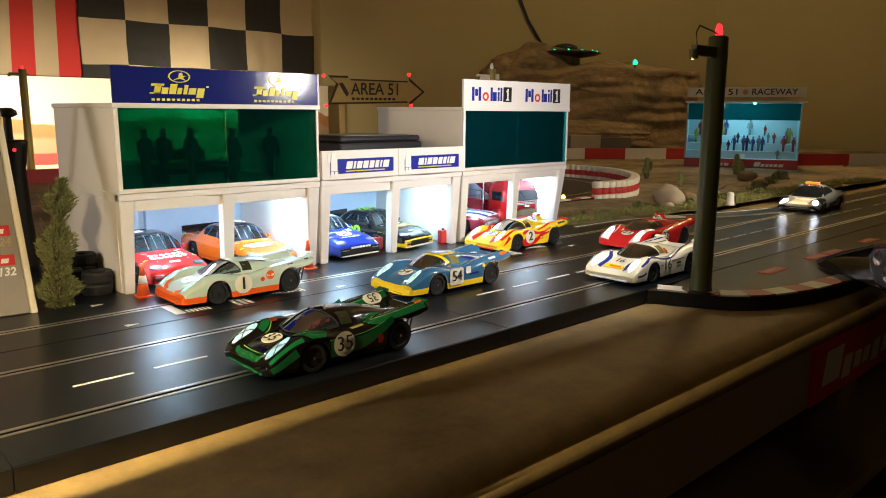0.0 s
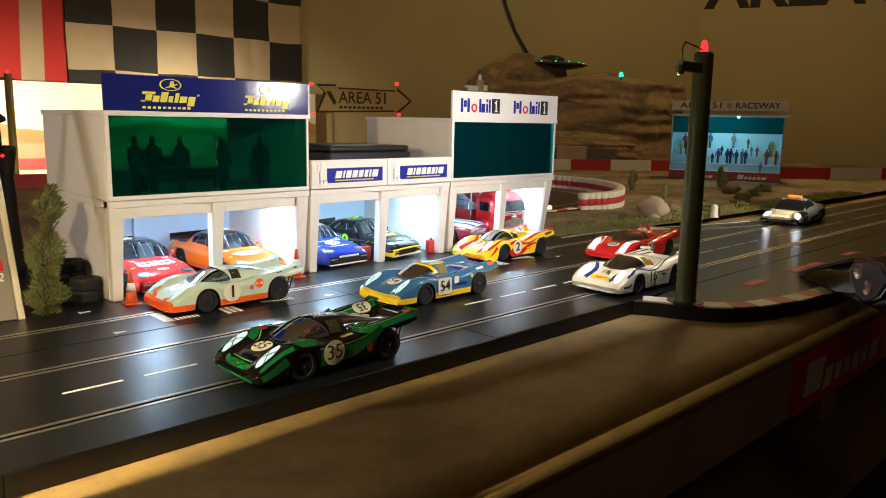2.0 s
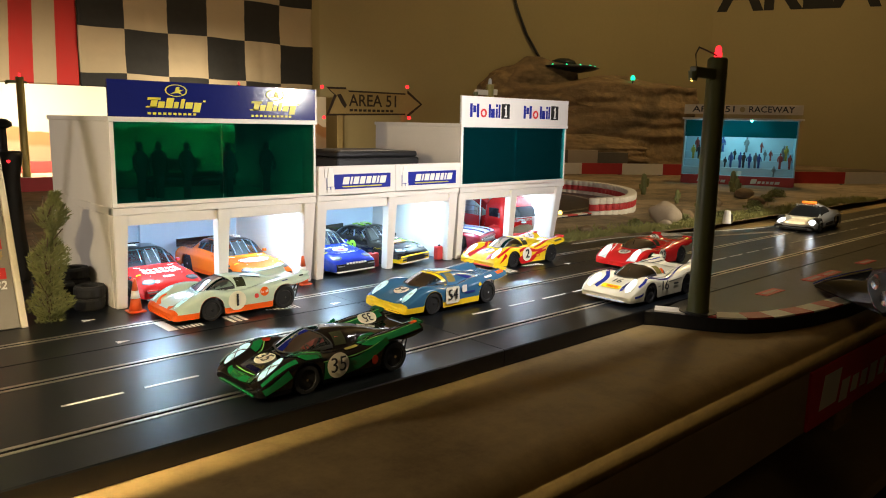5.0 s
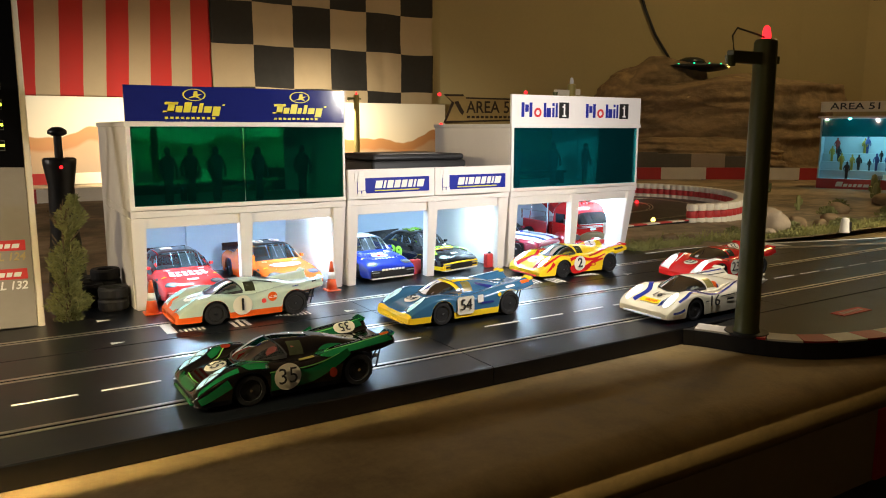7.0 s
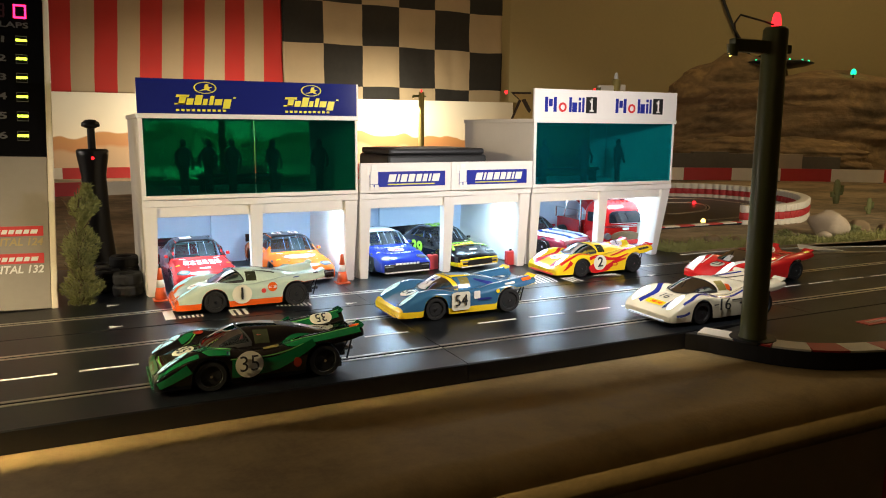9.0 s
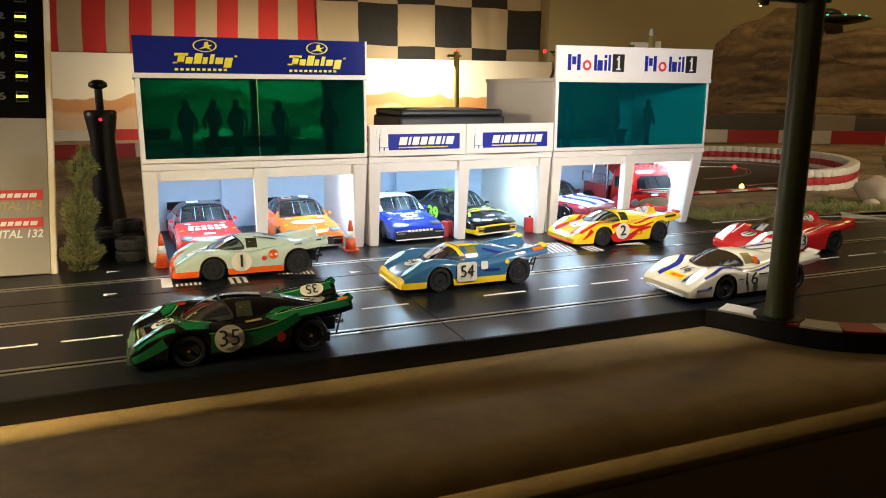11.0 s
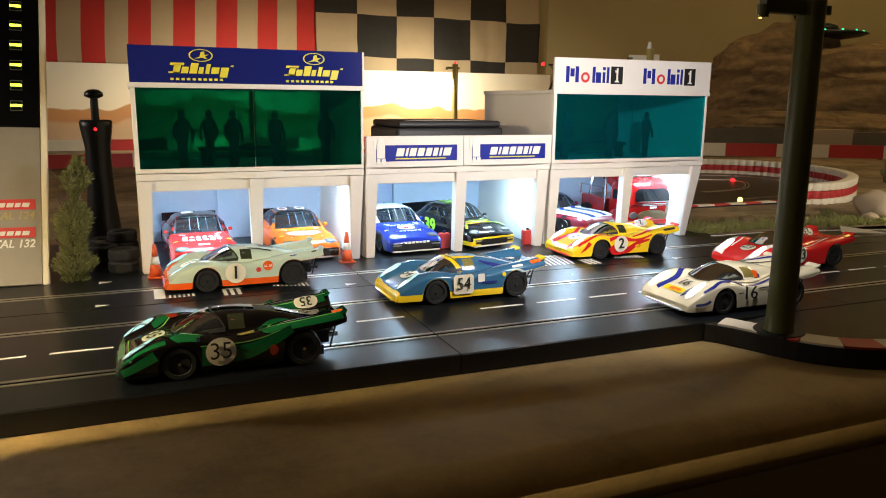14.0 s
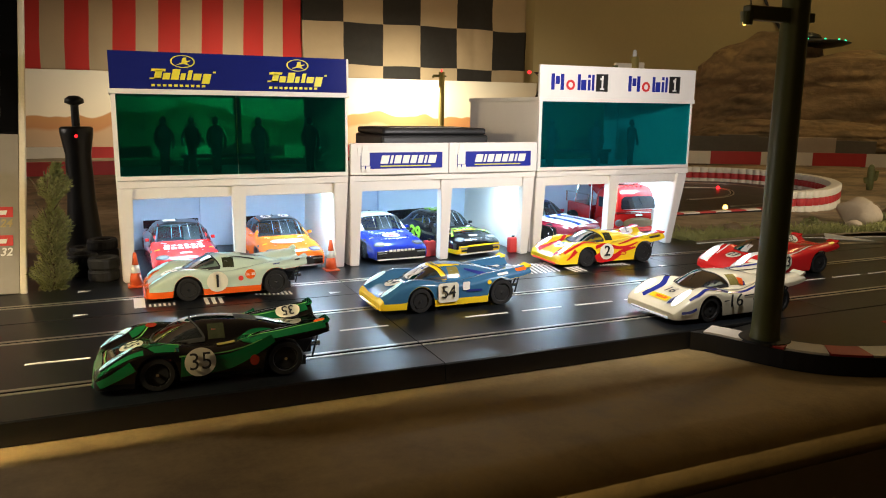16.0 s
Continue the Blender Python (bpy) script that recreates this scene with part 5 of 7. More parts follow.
    if number:
        for s in (-1, 1):
            lettering("number", number, 0.022, ink, car, Matrix.Translation((L * .03, s * W * 1.03, 0.0165)) @ pose(0, 0, 0, 0, 0, 0 if s < 0 else 180) @ FACE, "racing number " + number, bold=0.03)
        lettering("number", number, 0.026, ink, car, Matrix.Translation((L * .055, 0, sk.height(0.555, 0) + 0.0008)) @ pose(0, 0, 0, 0, 0, -90), "racing number " + number)
    return car


def facing(x, y, turn):
    """Nose towards the track; turn swings it."""
    return pose(x, y, -0.0002, 0, 0, 90 + turn)


def word_spots(u, v0, v1, n, ru, m, seed):
    """A row of plain blocks that stands in for a printed word on a bonnet."""
    rg = random.Random(seed)
    w = (v1 - v0) / n
    return [("top", u + rg.uniform(-.004, .004), v0 + w * (k + .5), ru * rg.uniform(.8, 1.1), w * WS * .40, m, rg.random() < .5) for k in range(n)]


STICK = [("side", 0.13, 0.0125, 0.0022, 0.0012, M_PAPER, False), ("side", 0.13, 0.0155, 0.0022, 0.0011, C_YELLOW, False), ("side", 0.335, 0.0135, 0.0030, 0.0018, M_PAPER, False), ("side", 0.335, 0.0180, 0.0030, 0.0012, C_BLUE2, False)]
stock_car("red and black stock racing model car in a pit bay", colour("scarlet_paint", (0.72, 0.030, 0.028)), C_BLACK, C_RED, facing(0.310, 0.782, 2),
          [("top", [(0.335, 0.88), (0.50, 0.93), (0.75, 0.95)], 0.006, 0.004, C_BLACK, True)],
          word_spots(0.235, -0.58, 0.58, 6, 0.0034, M_PAPER, 1) + word_spots(0.175, -0.62, 0.62, 6, 0.0034, M_PAPER, 2) + [("top", 0.085, 0.0, 0.0018, 0.0055, M_PAPER, False), ("top", 0.555, 0.25, 0.006, 0.006, M_PAPER, False)] + STICK)
stock_car("orange stock racing model car with pale bonnet oval", colour("bright_orange_paint", (0.86, 0.17, 0.015)), C_BLACK, C_ORANGE, facing(0.409, 0.780, 3),
          [("top", [(0.165, 0.46), (0.195, 0.56), (0.23, 0.46)], 0.0006, 0.0006, C_BLUE2, True)] + [("top", [(u, -0.42), (u, 0.42)], 0.0007, 0.0007, C_BLUE2, False) for u in (0.170, 0.19, 0.21, 0.23)],
          [("top", 0.20, 0.0, 0.0078, 0.0180, M_PAPER, True), ("top", 0.555, 0.30, 0.0085, 0.0052, M_PAPER, True), ("top", 0.555, -0.30, 0.0085, 0.0052, M_PAPER, True), ("top", 0.555, 0.30, 0.0066, 0.0036, C_ORANGE, True), ("top", 0.555, -0.30, 0.0066, 0.0036, C_ORANGE, True)] + STICK, lower=C_BLACK)
stock_car("blue and white stock racing model car in a pit bay", C_BLUE2, C_WHITE, C_BLUE2, facing(0.520, 0.780, 3),
          [("top", [(0.335, 0.90), (0.45, 0.93), (0.70, 0.95), (0.97, 0.80)], 0.012, 0.016, C_WHITE, True),
           ("side", [(0.36, 0.021), (0.6, 0.0205), (0.95, 0.0205)], 0.0050, 0.0070, C_WHITE, True)],
          [("top", 0.195, 0.0, 0.0078, 0.0098, M_PAPER, True), ("top", 0.195, -0.12, 0.0044, 0.0011, C_RED, False), ("top", 0.195, 0.12, 0.0044, 0.0011, C_RED, False), ("top", 0.190, 0.0, 0.0030, 0.0028, C_RED, False)]
          + word_spots(0.265, -0.62, 0.62, 9, 0.0018, M_PAPER, 4) + word_spots(0.115, -0.42, 0.42, 6, 0.0013, M_PAPER, 5) + STICK, lower=C_BLACK, badge=M_PAPER)
stock_car("black and yellow stock racing model car with number 39", C_BLACK, C_BLACK, C_YELLOW, facing(0.600, 0.781, 12),
          [("top", [(0.10, 0.84), (0.17, 0.62), (0.24, 0.34)], 0.0030, 0.0008, C_NEON, True), ("top", [(0.24, -0.60), (0.26, 0.0), (0.24, 0.60)], 0.0036, 0.0036, C_NEON, False),
           ("top", [(0.25, -0.55), (0.20, -0.20), (0.15, -0.05)], 0.0070, 0.0010, C_RED, False), ("top", [(0.19, -0.50), (0.205, 0.0), (0.19, 0.50)], 0.0040, 0.0040, C_YELLOW, False), ("side", [(0.62, 0.014), (0.75, 0.020), (0.96, 0.022)], 0.0070, 0.0100, C_NEON, True)],
          [("top", 0.08, 0.0, 0.0016, 0.0055, M_PAPER, False)] + word_spots(0.225, -0.50, 0.50, 7, 0.0022, M_PAPER, 8) + STICK, number="39", ink=C_NEON, lower=C_YELLOW)
stock_car("maroon muscle model car with white bonnet and blue stripes", C_MAROON, C_BLUE2, C_MAROON, facing(0.741, 0.803, 23) @ Matrix.Diagonal((1.03, 1.10, 1.13, 1)),
          [("top", [(0.012, 0.42), (0.33, 0.42)], 0.0260, 0.0260, C_WHITE, True), ("top", [(0.014, 0.38), (0.33, 0.34)], 0.0082, 0.0082, C_BLUE2, True),
           ("top", [(0.012, 0.86), (0.33, 0.87)], 0.0022, 0.0022, C_WHITE, True)], classic=True, bars_=False)

# ---- red recovery lorry ----
M_GRILLE = mat("grille_tan", (0.20, 0.155, 0.085), 0.45, 0.2, 0.3, 200)
lorry = thing("recovery_lorry", "red vintage recovery lorry with chrome trim and crane jib", "model lorry", pose(0.853, 0.738, -0.0002, 0, 0, -3) @ Matrix.Diagonal((1.26, 1.1, 1.06, 1)))
bm = box(-0.031, 0.031, 0.002, 0.050, 0.012, 0.062)
bmesh.ops.bevel(bm, geom=[e for e in bm.edges if abs(e.verts[0].co.z - e.verts[1].co.z) > 0.01 or e.verts[0].co.z > 0.03], offset=0.0125, segments=8, affect="EDGES", profile=0.5)
for v in bm.verts:
    if v.co.z > 0.034:
        k = (v.co.z - 0.034) / 0.028
        v.co.x *= 1 - 0.20 * k
        v.co.y += 0.010 * k * (1 if v.co.y < 0.026 else -0.2)
part("cab", bm, C_RED, lorry, smooth=True)
screen = part("windscreen", prism([(-0.0195, 0.0378), (0.0195, 0.0378), (0.0205, 0.0395), (0.0185, 0.0500), (0.0150, 0.0530), (-0.0150, 0.0530), (-0.0185, 0.0500), (-0.0205, 0.0395)], 0, 0.0018, Matrix.Translation((0, -0.0106, 0)) @ pose(0, 0, 0, -19.6, 0, 0) @ FACE), C_GLASS, lorry, "dark one-piece windscreen")
for a, b in (((-0.0195, 0.0376), (0.0195, 0.0376)), ((-0.0150, 0.0532), (0.0150, 0.0532))):
    part("screen_trim", tube([pose(0, -0.0121, 0, -19.6, 0, 0) @ Vector((a[0], 0, a[1])), pose(0, -0.0121, 0, -19.6, 0, 0) @ Vector((b[0], 0, b[1]))], 0.0004, 6), M_CHROME, screen)
for x in (-0.010, -0.005, 0.0, 0.005, 0.010):
    part("roof_lamp", lathe([(0.0011, 0), (0.0011, 0.0014), (0.0004, 0.0022)], 10, pose(x, 0.0165, 0.0598)), C_RED, lorry)
for s in (-1, 1):
    part("side_window", box(s * 0.0285 - 0.001, s * 0.0285 + 0.001, 0.017, 0.034, 0.036, 0.048, 0.0006), C_GLASS, lorry)
    part("headlamp", cyl(0.0042, 0.0036, 0, 0.003, 18, pose(s * 0.022, 0.0032, 0.0195) @ FACE), M_LENS, lorry, "round headlamp")
    part("wing", lathe([(0.0125, 0), (0.0132, 0.004), (0.0125, 0.008)], 20, pose(s * 0.030 - 0.004, 0.020, 0.0125, 0, 90, 0)), C_RED, lorry, smooth=True)
    part("mirror", box(s * 0.034 - 0.001, s * 0.034 + 0.001, 0.008, 0.010, 0.036, 0.043, 0.0004), M_CHROME, lorry)
    for yy in (0.020, 0.092):
        wheel(lorry, s * 0.026, yy, 0.0118, 0.009, 1).matrix_basis = Matrix.Translation((s * 0.027, yy, 0.0118)) @ pose(0, 0, 0, 0, 90 * s, 0)
for z in (0.0325, 0.0308):
    part("belt_line", box(-0.0300, 0.0300, 0.0008, 0.0024, z, z + 0.0006), M_CHROME, lorry)
part("grille", lathe([(0.0165, 0), (0.0160, 0.0018), (0.0100, 0.0026)], 24, Matrix.Translation((0, 0.0024, 0.0185)) @ FACE @ Matrix.Diagonal((1.1, 0.42, 1, 1))), M_GRILLE, lorry, "tan oval grille")
part("badge", box(-0.004, 0.004, 0.0010, 0.0024, 0.0272, 0.0296), M_CHROME, lorry)
part("bumper", box(-0.033, 0.033, -0.001, 0.004, 0.0085, 0.0145, 0.0012), C_RED, lorry)
part("beacon", box(-0.014, 0.014, 0.022, 0.030, 0.0632, 0.0655, 0.0008), M_GREY, lorry, "grey light bar")
for x in (-0.009, 0.009):
    part("beacon_foot", box(x - 0.002, x + 0.002, 0.024, 0.028, 0.0610, 0.0633), M_BLACK, lorry)
part("chassis", box(-0.020, 0.020, 0.048, 0.110, 0.010, 0.016), M_BLACK, lorry)
part("bed", box(-0.027, 0.027, 0.054, 0.110, 0.0162, 0.034, 0.0015), C_RED, lorry)
part("tool_rack", tube([(-0.029, 0.056, 0.034), (-0.029, 0.056, 0.047), (-0.029, 0.108, 0.047), (-0.029, 0.108, 0.034)], 0.0009, 6), M_CHROME, lorry)
part("exhaust_stack", cyl(0.0013, 0.0013, 0.012, 0.064, 10, Matrix.Translation((-0.0275, 0.0525, 0))), M_CHROME, lorry)
part("jib", box(-0.006, 0.006, 0.056, 0.115, -0.005, 0.006, 0.001, m=pose(0, 0.0, 0.010, 26, 0, 0)), C_RED, lorry, "red crane jib")
part("jib_frame", tube([(-0.020, 0.105, 0.034), (-0.014, 0.108, 0.060), (0.004, 0.112, 0.064)], 0.0010, 6), M_CHROME, lorry)

# ---- backdrop, flags ----


def cloth(name, label, x0, x1, z0, z1, nx, nz, pick, mats, y=2.975, sway=0.006, seed=0.0, slant=0.0):
    """A hanging cloth, softly rippled, coloured by pick(share across, share up)."""
    bm = bmesh.new()
    def hang(a, b):
        """How far the cloth stands off the wall: long soft folds, creases where it was folded away, small wrinkles."""
        d = sway * (1.6 * noise.noise((a * 6 + seed, b * 1.2, seed)) + 0.7 * noise.noise((a * 17 + b * 3, b * 5, seed)) + 0.25 * noise.noise((a * 50, b * 40, seed)))
        for c in (0.25, 0.5, 0.75):
            d += 0.5 * sway * math.exp(-((a - c) / 0.012) ** 2) + 0.35 * sway * math.exp(-((b - c + 0.06) / 0.012) ** 2)
        return d
    V = [[bm.verts.new((x0 + (x1 - x0) * i / nx + 0.004 * noise.noise((j / nz * 5, i / nx * 3, seed)) + slant * (z1 - z0) * j / nz * (1 - (i / nx) ** 8), y + hang(i / nx, j / nz), z0 + (z1 - z0) * j / nz
                        + 0.009 * noise.noise((i / nx * 5, seed, j / nz * 3)))) for i in range(nx + 1)] for j in range(nz + 1)]
    for j in range(nz):
        for i in range(nx):
            f = bm.faces.new((V[j][i], V[j][i + 1], V[j + 1][i + 1], V[j + 1][i]))
            f.material_index = pick((i + .5) / nx, (j + .5) / nz)
            f.smooth = True
    ob = part(name, bm, mats)
    so = ob.modifiers.new("thickness", "SOLIDIFY")
    so.thickness = 0.0015
    return tagged(ob, label, "flag")


SQ = 0.1665
FX0, FX1, FZ0, FZ1 = 0.945, 0.945 + 6 * SQ, 0.266, 0.266 + 4.375 * SQ


def checks(a, b):
    i = int((a * (FX1 - FX0)) / SQ)
    j = int((b * (FZ1 - FZ0) + 0.625 * SQ) / SQ)
    return (i + j) % 2


cloth("checkered_flag", "black and white checkered flag hung on the wall", FX0, FX1, FZ0, FZ1, 96, 70, checks, [M_FLAGBLACK, M_CREAM], seed=3.1)
STRIPE = 0.0765
cloth("striped_flag", "red and white striped flag hung on the wall", 0.943 - 20 * STRIPE, 0.943, 0.250, 1.2, 160, 48,
      lambda a, b: int((1 - a) * 20) % 2, [M_REDFLAG, M_CREAM], seed=8.4, slant=0.055)

# printed desert panorama
m, n, l, b = nodes_of("desert_print")
tc = n.new("ShaderNodeTexCoord")
sep = n.new("ShaderNodeSeparateXYZ")
l.new(tc.outputs["Object"], sep.inputs[0])
nz = n.new("ShaderNodeTexNoise")
nz.inputs["Scale"].default_value, nz.inputs["Detail"].default_value = 3.0, 3
flat = n.new("ShaderNodeMapping")
flat.inputs["Scale"].default_value = (1.0, 0.0, 0.15)
l.new(tc.outputs["Object"], flat.inputs[0])
l.new(flat.outputs[0], nz.inputs["Vector"])
add = n.new("ShaderNodeMath")
add.operation = "MULTIPLY_ADD"
add.inputs[1].default_value = -0.26
l.new(nz.outputs[0], add.inputs[0])
l.new(sep.outputs[2], add.inputs[2])
sky = n.new("ShaderNodeValToRGB")
cr = sky.color_ramp
cr.elements[0].position, cr.elements[0].color = 0.0, (0.42, 0.30, 0.20, 1)
cr.elements[1].position, cr.elements[1].color = 1.0, (0.90, 0.86, 0.76, 1)
for pos, c in ((0.30, (0.50, 0.33, 0.20, 1)), (0.34, (0.48, 0.22, 0.09, 1)), (0.47, (0.52, 0.26, 0.10, 1)), (0.485, (0.86, 0.77, 0.62, 1))):
    e = cr.elements.new(pos)
    e.color = c
rng = n.new("ShaderNodeMapRange")
rng.inputs["From Min"].default_value, rng.inputs["From Max"].default_value = -0.14, 0.155
l.new(add.outputs[0], rng.inputs[0])
l.new(rng.outputs[0], sky.inputs[0])
l.new(sky.outputs[0], b.inputs["Base Color"])
b.inputs["Roughness"].default_value = 0.6
M_DESERT = m
pan = tagged(part("panorama_board", box(-1.2, 1.955, 2.885, 2.889, BOARD, 0.275), M_DESERT), "printed desert panorama board with mesas and pale sky", "backdrop board", kind="structure")

# guard rails along the far side


def guardrail(pts, z0, z1, name="guard_rail", first=0, n=8, label="red and white plastic guard rail", posts=True):
    g = thing(name, label, "guard rail", group="guard rails")
    path = smooth_path(pts, n * 4 + 1)
    for k in range(n):
        seg = path[k * 4:k * 4 + 5]
        part("rail_panel", ribbon(seg, 0.006, z0, z1), M_RRED if (k + first) % 2 else M_RWHITE, g)
        if posts:
            x, y = seg[0]
            part("post", box(x - 0.006, x + 0.006, y + 0.004, y + 0.012, -0.012, z1 * 0.9), M_GREY, g)
    return g


guardrail([(1.55, 2.0), (1.9, 1.87), (2.26, 1.67), (2.405, 1.567), (2.62, 1.40)], -0.002, 0.038, first=0, n=8)
guardrail([(2.35, 1.14), (2.6, 0.98), (3.0, 0.72), (3.5, 0.4)], 0.0, 0.038, first=0, n=7)
guardrail([(-0.7, 2.55), (0.3, 2.55), (1.2, 2.55)], -0.004, 0.03, first=1, n=9)
guardrail([(-0.5, 1.9), (0.3, 1.92), (1.0, 1.95)], -0.004, 0.028, first=0, n=8)

# ---- hills ----


def hill(name, label, cx, cy, rx, ry, h, seed, turn=0.0, brow=0.56, n=150, levels=46):
    """A mesa of carved layers that stand out and draw back, with a gently uneven top."""
    bm = bmesh.new()
    rows = []
    ct, st = math.cos(turn), math.sin(turn)
    for j in range(levels + 7):
        k = min(1, j / levels)
        lip = pl(k, [(0, 1.0), (0.12, 0.93), (0.30, 0.88), (0.72, max(0.80, brow + 0.03)), (0.90, max(0.70, brow + 0.02)), (1, brow)])
        if j > levels:
            lip *= 1 - (j - levels) / 6.0
        row = []
        for i in range(n):
            a = 2 * math.pi * i / n
            d = Vector((math.cos(a), math.sin(a), 0))
            ledge = 0.055 * noise.noise((k * 13 + seed, d.x * 0.9, d.y * 0.9)) + 0.05 * noise.noise((d.x * 2.4, d.y * 2.4 + seed, k * 2.2)) + 0.022 * noise.noise((d.x * 9, d.y * 9, k * 16 + seed))
            top = 1 + 0.10 * noise.noise((d.x * 1.3 * lip + seed, d.y * 1.3 * lip, 4.0)) + 0.04 * noise.noise((d.x * 5 * lip, d.y * 5 * lip, seed))
            q = lip + ledge * min(1, lip * 2)
            x, y = d.x * rx * q, d.y * ry * q
            row.append(bm.verts.new((cx + x * ct - y * st, cy + x * st + y * ct, h * k * top + (0.012 * h * (j - levels) if j > levels else 0) - 0.013)))
        rows.append(row)
    for a, b in zip(rows, rows[1:]):
        for i in range(n):
            bm.faces.new((a[i], a[(i + 1) % n], b[(i + 1) % n], b[i]))
    bmesh.ops.remove_doubles(bm, verts=bm.verts, dist=1e-5)
    bmesh.ops.recalc_face_normals(bm, faces=bm.faces[:])
    return tagged(part(name, bm, M_ROCK, smooth=True), label, "hill")


hill("rock_hill", "long brown carved foam rock hill behind the track", 2.70, 1.94, 0.50, 0.24, 0.35, 1.3, -0.62, 0.82)
hill("rock_hill", "tall brown carved foam rock hill behind the track", 2.50, 2.17, 0.30, 0.20, 0.42, 6.3, -0.5)
hill("rock_hill", "low brown carved foam rock ledge behind the track", 2.40, 1.89, 0.42, 0.12, 0.14, 9.1, -0.6)


# ---- street lamps ----


def street_lamp(label, place, h, r, arm, led=True, cable=True, pale=None, coat=None):
    """A round olive post on a foot, with a short arm and a warning light on top."""
    g = thing("street_lamp", label, "street lamp", place, "street lamps")
    part("post", lathe([(r * 1.12, 0), (r * 1.12, 0.002), (r * 1.03, 0.004), (r, 0.02), (r * 0.93, h - 0.002), (r * 0.80, h)], 28), coat or M_OLIVE, g, smooth=True)
    part("foot_disc", cyl(r * 1.9, r * 1.8, 0.0, 0.0016, 28), M_BLACK, g, "round black foot")
    part("arm", box(-arm, -r * 0.5, -r * 0.35, r * 0.35, h - 0.019, h - 0.010, 0.0008), pale or M_OLIVE, g)
    part("stub", box(r * 0.5, r * (2.4 if pale else 1.6), -r * 0.3, r * 0.3, h - 0.018, h - (0.008 if pale else 0.012), 0.0006), pale or M_OLIVE, g)
    part("lamp_hood", cyl(0.0035, 0.0045, 0, 0.008, 14, Matrix.Translation((-arm + 0.001, 0.0, h - 0.022))), M_OLIVE, g)
    part("bulb", lathe([(0.0006, -0.0035), (0.0016, -0.002), (0.0016, 0.001), (0.0008, 0.002)], 12, Matrix.Translation((-arm - 0.001, 0, h - 0.019))), M_AMBER, g, "small warm bulb")
    if cable:
        pts = [(-arm + 0.002, -0.002, h - 0.012), (-arm - 0.001, -0.002, h), (-arm + 0.004, -0.002, h + 0.006), (-r * 1.3, -0.001, h + 0.003), (0, 0, h + 0.001)]
        part("cable", tube([tuple(Vector(p)) for p in pts], 0.0007, 6), M_BLACK, g, "thin black wire")
    part("warning_light", lathe([(0.0032, h), (0.0034, h + 0.003), (0.0026, h + 0.0085), (0.0012, h + 0.0105)], 14), M_RLED if led else M_CLEAR, g, "red warning light")
    return g




street_lamp("olive green model street lamp post at the track edge, two of the three added", pose(0.6703, 0.3615, 0.0), 0.234, 0.0094, 0.042)
# this post and the next are added out of view to carry fill light
street_lamp("olive green model street lamp post at the track edge, two of the three added", pose(0.045, 0.3615, BOARD), 0.248, 0.0105, 0.042)
street_lamp("olive green model street lamp post at the track edge, two of the three added", pose(1.45, 0.345, BOARD), 0.248, 0.0105, 0.042)
street_lamp("olive model lamp post, coloured lamplit gold, with short cross arm before the backdrop", pose(1.38, 2.60, -0.008), 0.302, 0.0115, 0.035, cable=False, coat=M_OLIVELIT)
street_lamp("olive model lamp post, coloured lamplit gold, with short cross arm before the backdrop", pose(0.605, 2.40, -0.008), 0.283, 0.011, 0.035, cable=False, coat=M_OLIVELIT)
street_lamp("olive model lamp post, coloured lamplit gold, with short cross arm behind the pits", pose(0.995, 0.952, -0.003), 0.243, 0.0075, 0.036, led=False, cable=False, pale=M_CREAMBOARD, coat=M_OLIVELIT)

# ---- scoreboard tower ----
tower = thing("lap_tower", "black and grey lap counter tower with lit digits, leaning back", "lap counter", pose(0.1105, 0.690, 0.0, -25.3, 1.3, 0))
TW, TH = 0.0705, 0.326
M_DISPLAY = mat("display_black", (0.0030, 0.0030, 0.0034), 0.5, vary=0.2, scale=30, spec=0.04)
M_DIM = mat("dim_print", (0.10, 0.095, 0.09), 0.6)
M_PANEL = mat("tower_panel", (0.27, 0.24, 0.20), 0.38, vary=0.12, scale=25)
M_EDGE = mat("edge_plastic", (0.74, 0.66, 0.50), 0.5, vary=0.1, scale=30)
part("casing", box(0.002, TW - 0.002, 0.0002, 0.010, 0.006, TH - 0.001, 0.002), M_BLACK, tower)
part("lower_panel", box(0.0046, TW - 0.0054, -0.0025, 0.0, 0.001, 0.1455, 0.0005), M_PANEL, tower, "grey lower panel")
part("upper_panel", box(0.0046, TW - 0.0054, -0.0025, 0.0, 0.1465, TH - 0.004, 0.0005), M_DISPLAY, tower, "black display panel")
part("top_trim", box(0.0052, TW - 0.0060, -0.0035, 0.004, TH - 0.0036, TH, 0.0006), M_EDGE, tower)
part("prop", box(TW / 2 - 0.010, TW / 2 + 0.010, -0.002, 0.002, -0.215, 0.0, 0.001, m=pose(0, 0.012, 0.235, 52, 0, 0)), M_BLACK, tower, "black prop behind the panel")
for a in (0.0, TW - 0.0052):
    part("edge_strip", box(a, a + 0.0052, -0.004, 0.004, 0, TH, 0.0012), M_EDGE, tower, "pale edge strip")
M_DIGIT = glow("red_digit", (1.0, 0.02, 0.13), 4)
M_BARLED = glow("yellow_bar", (0.75, 0.95, 0.05), 4)


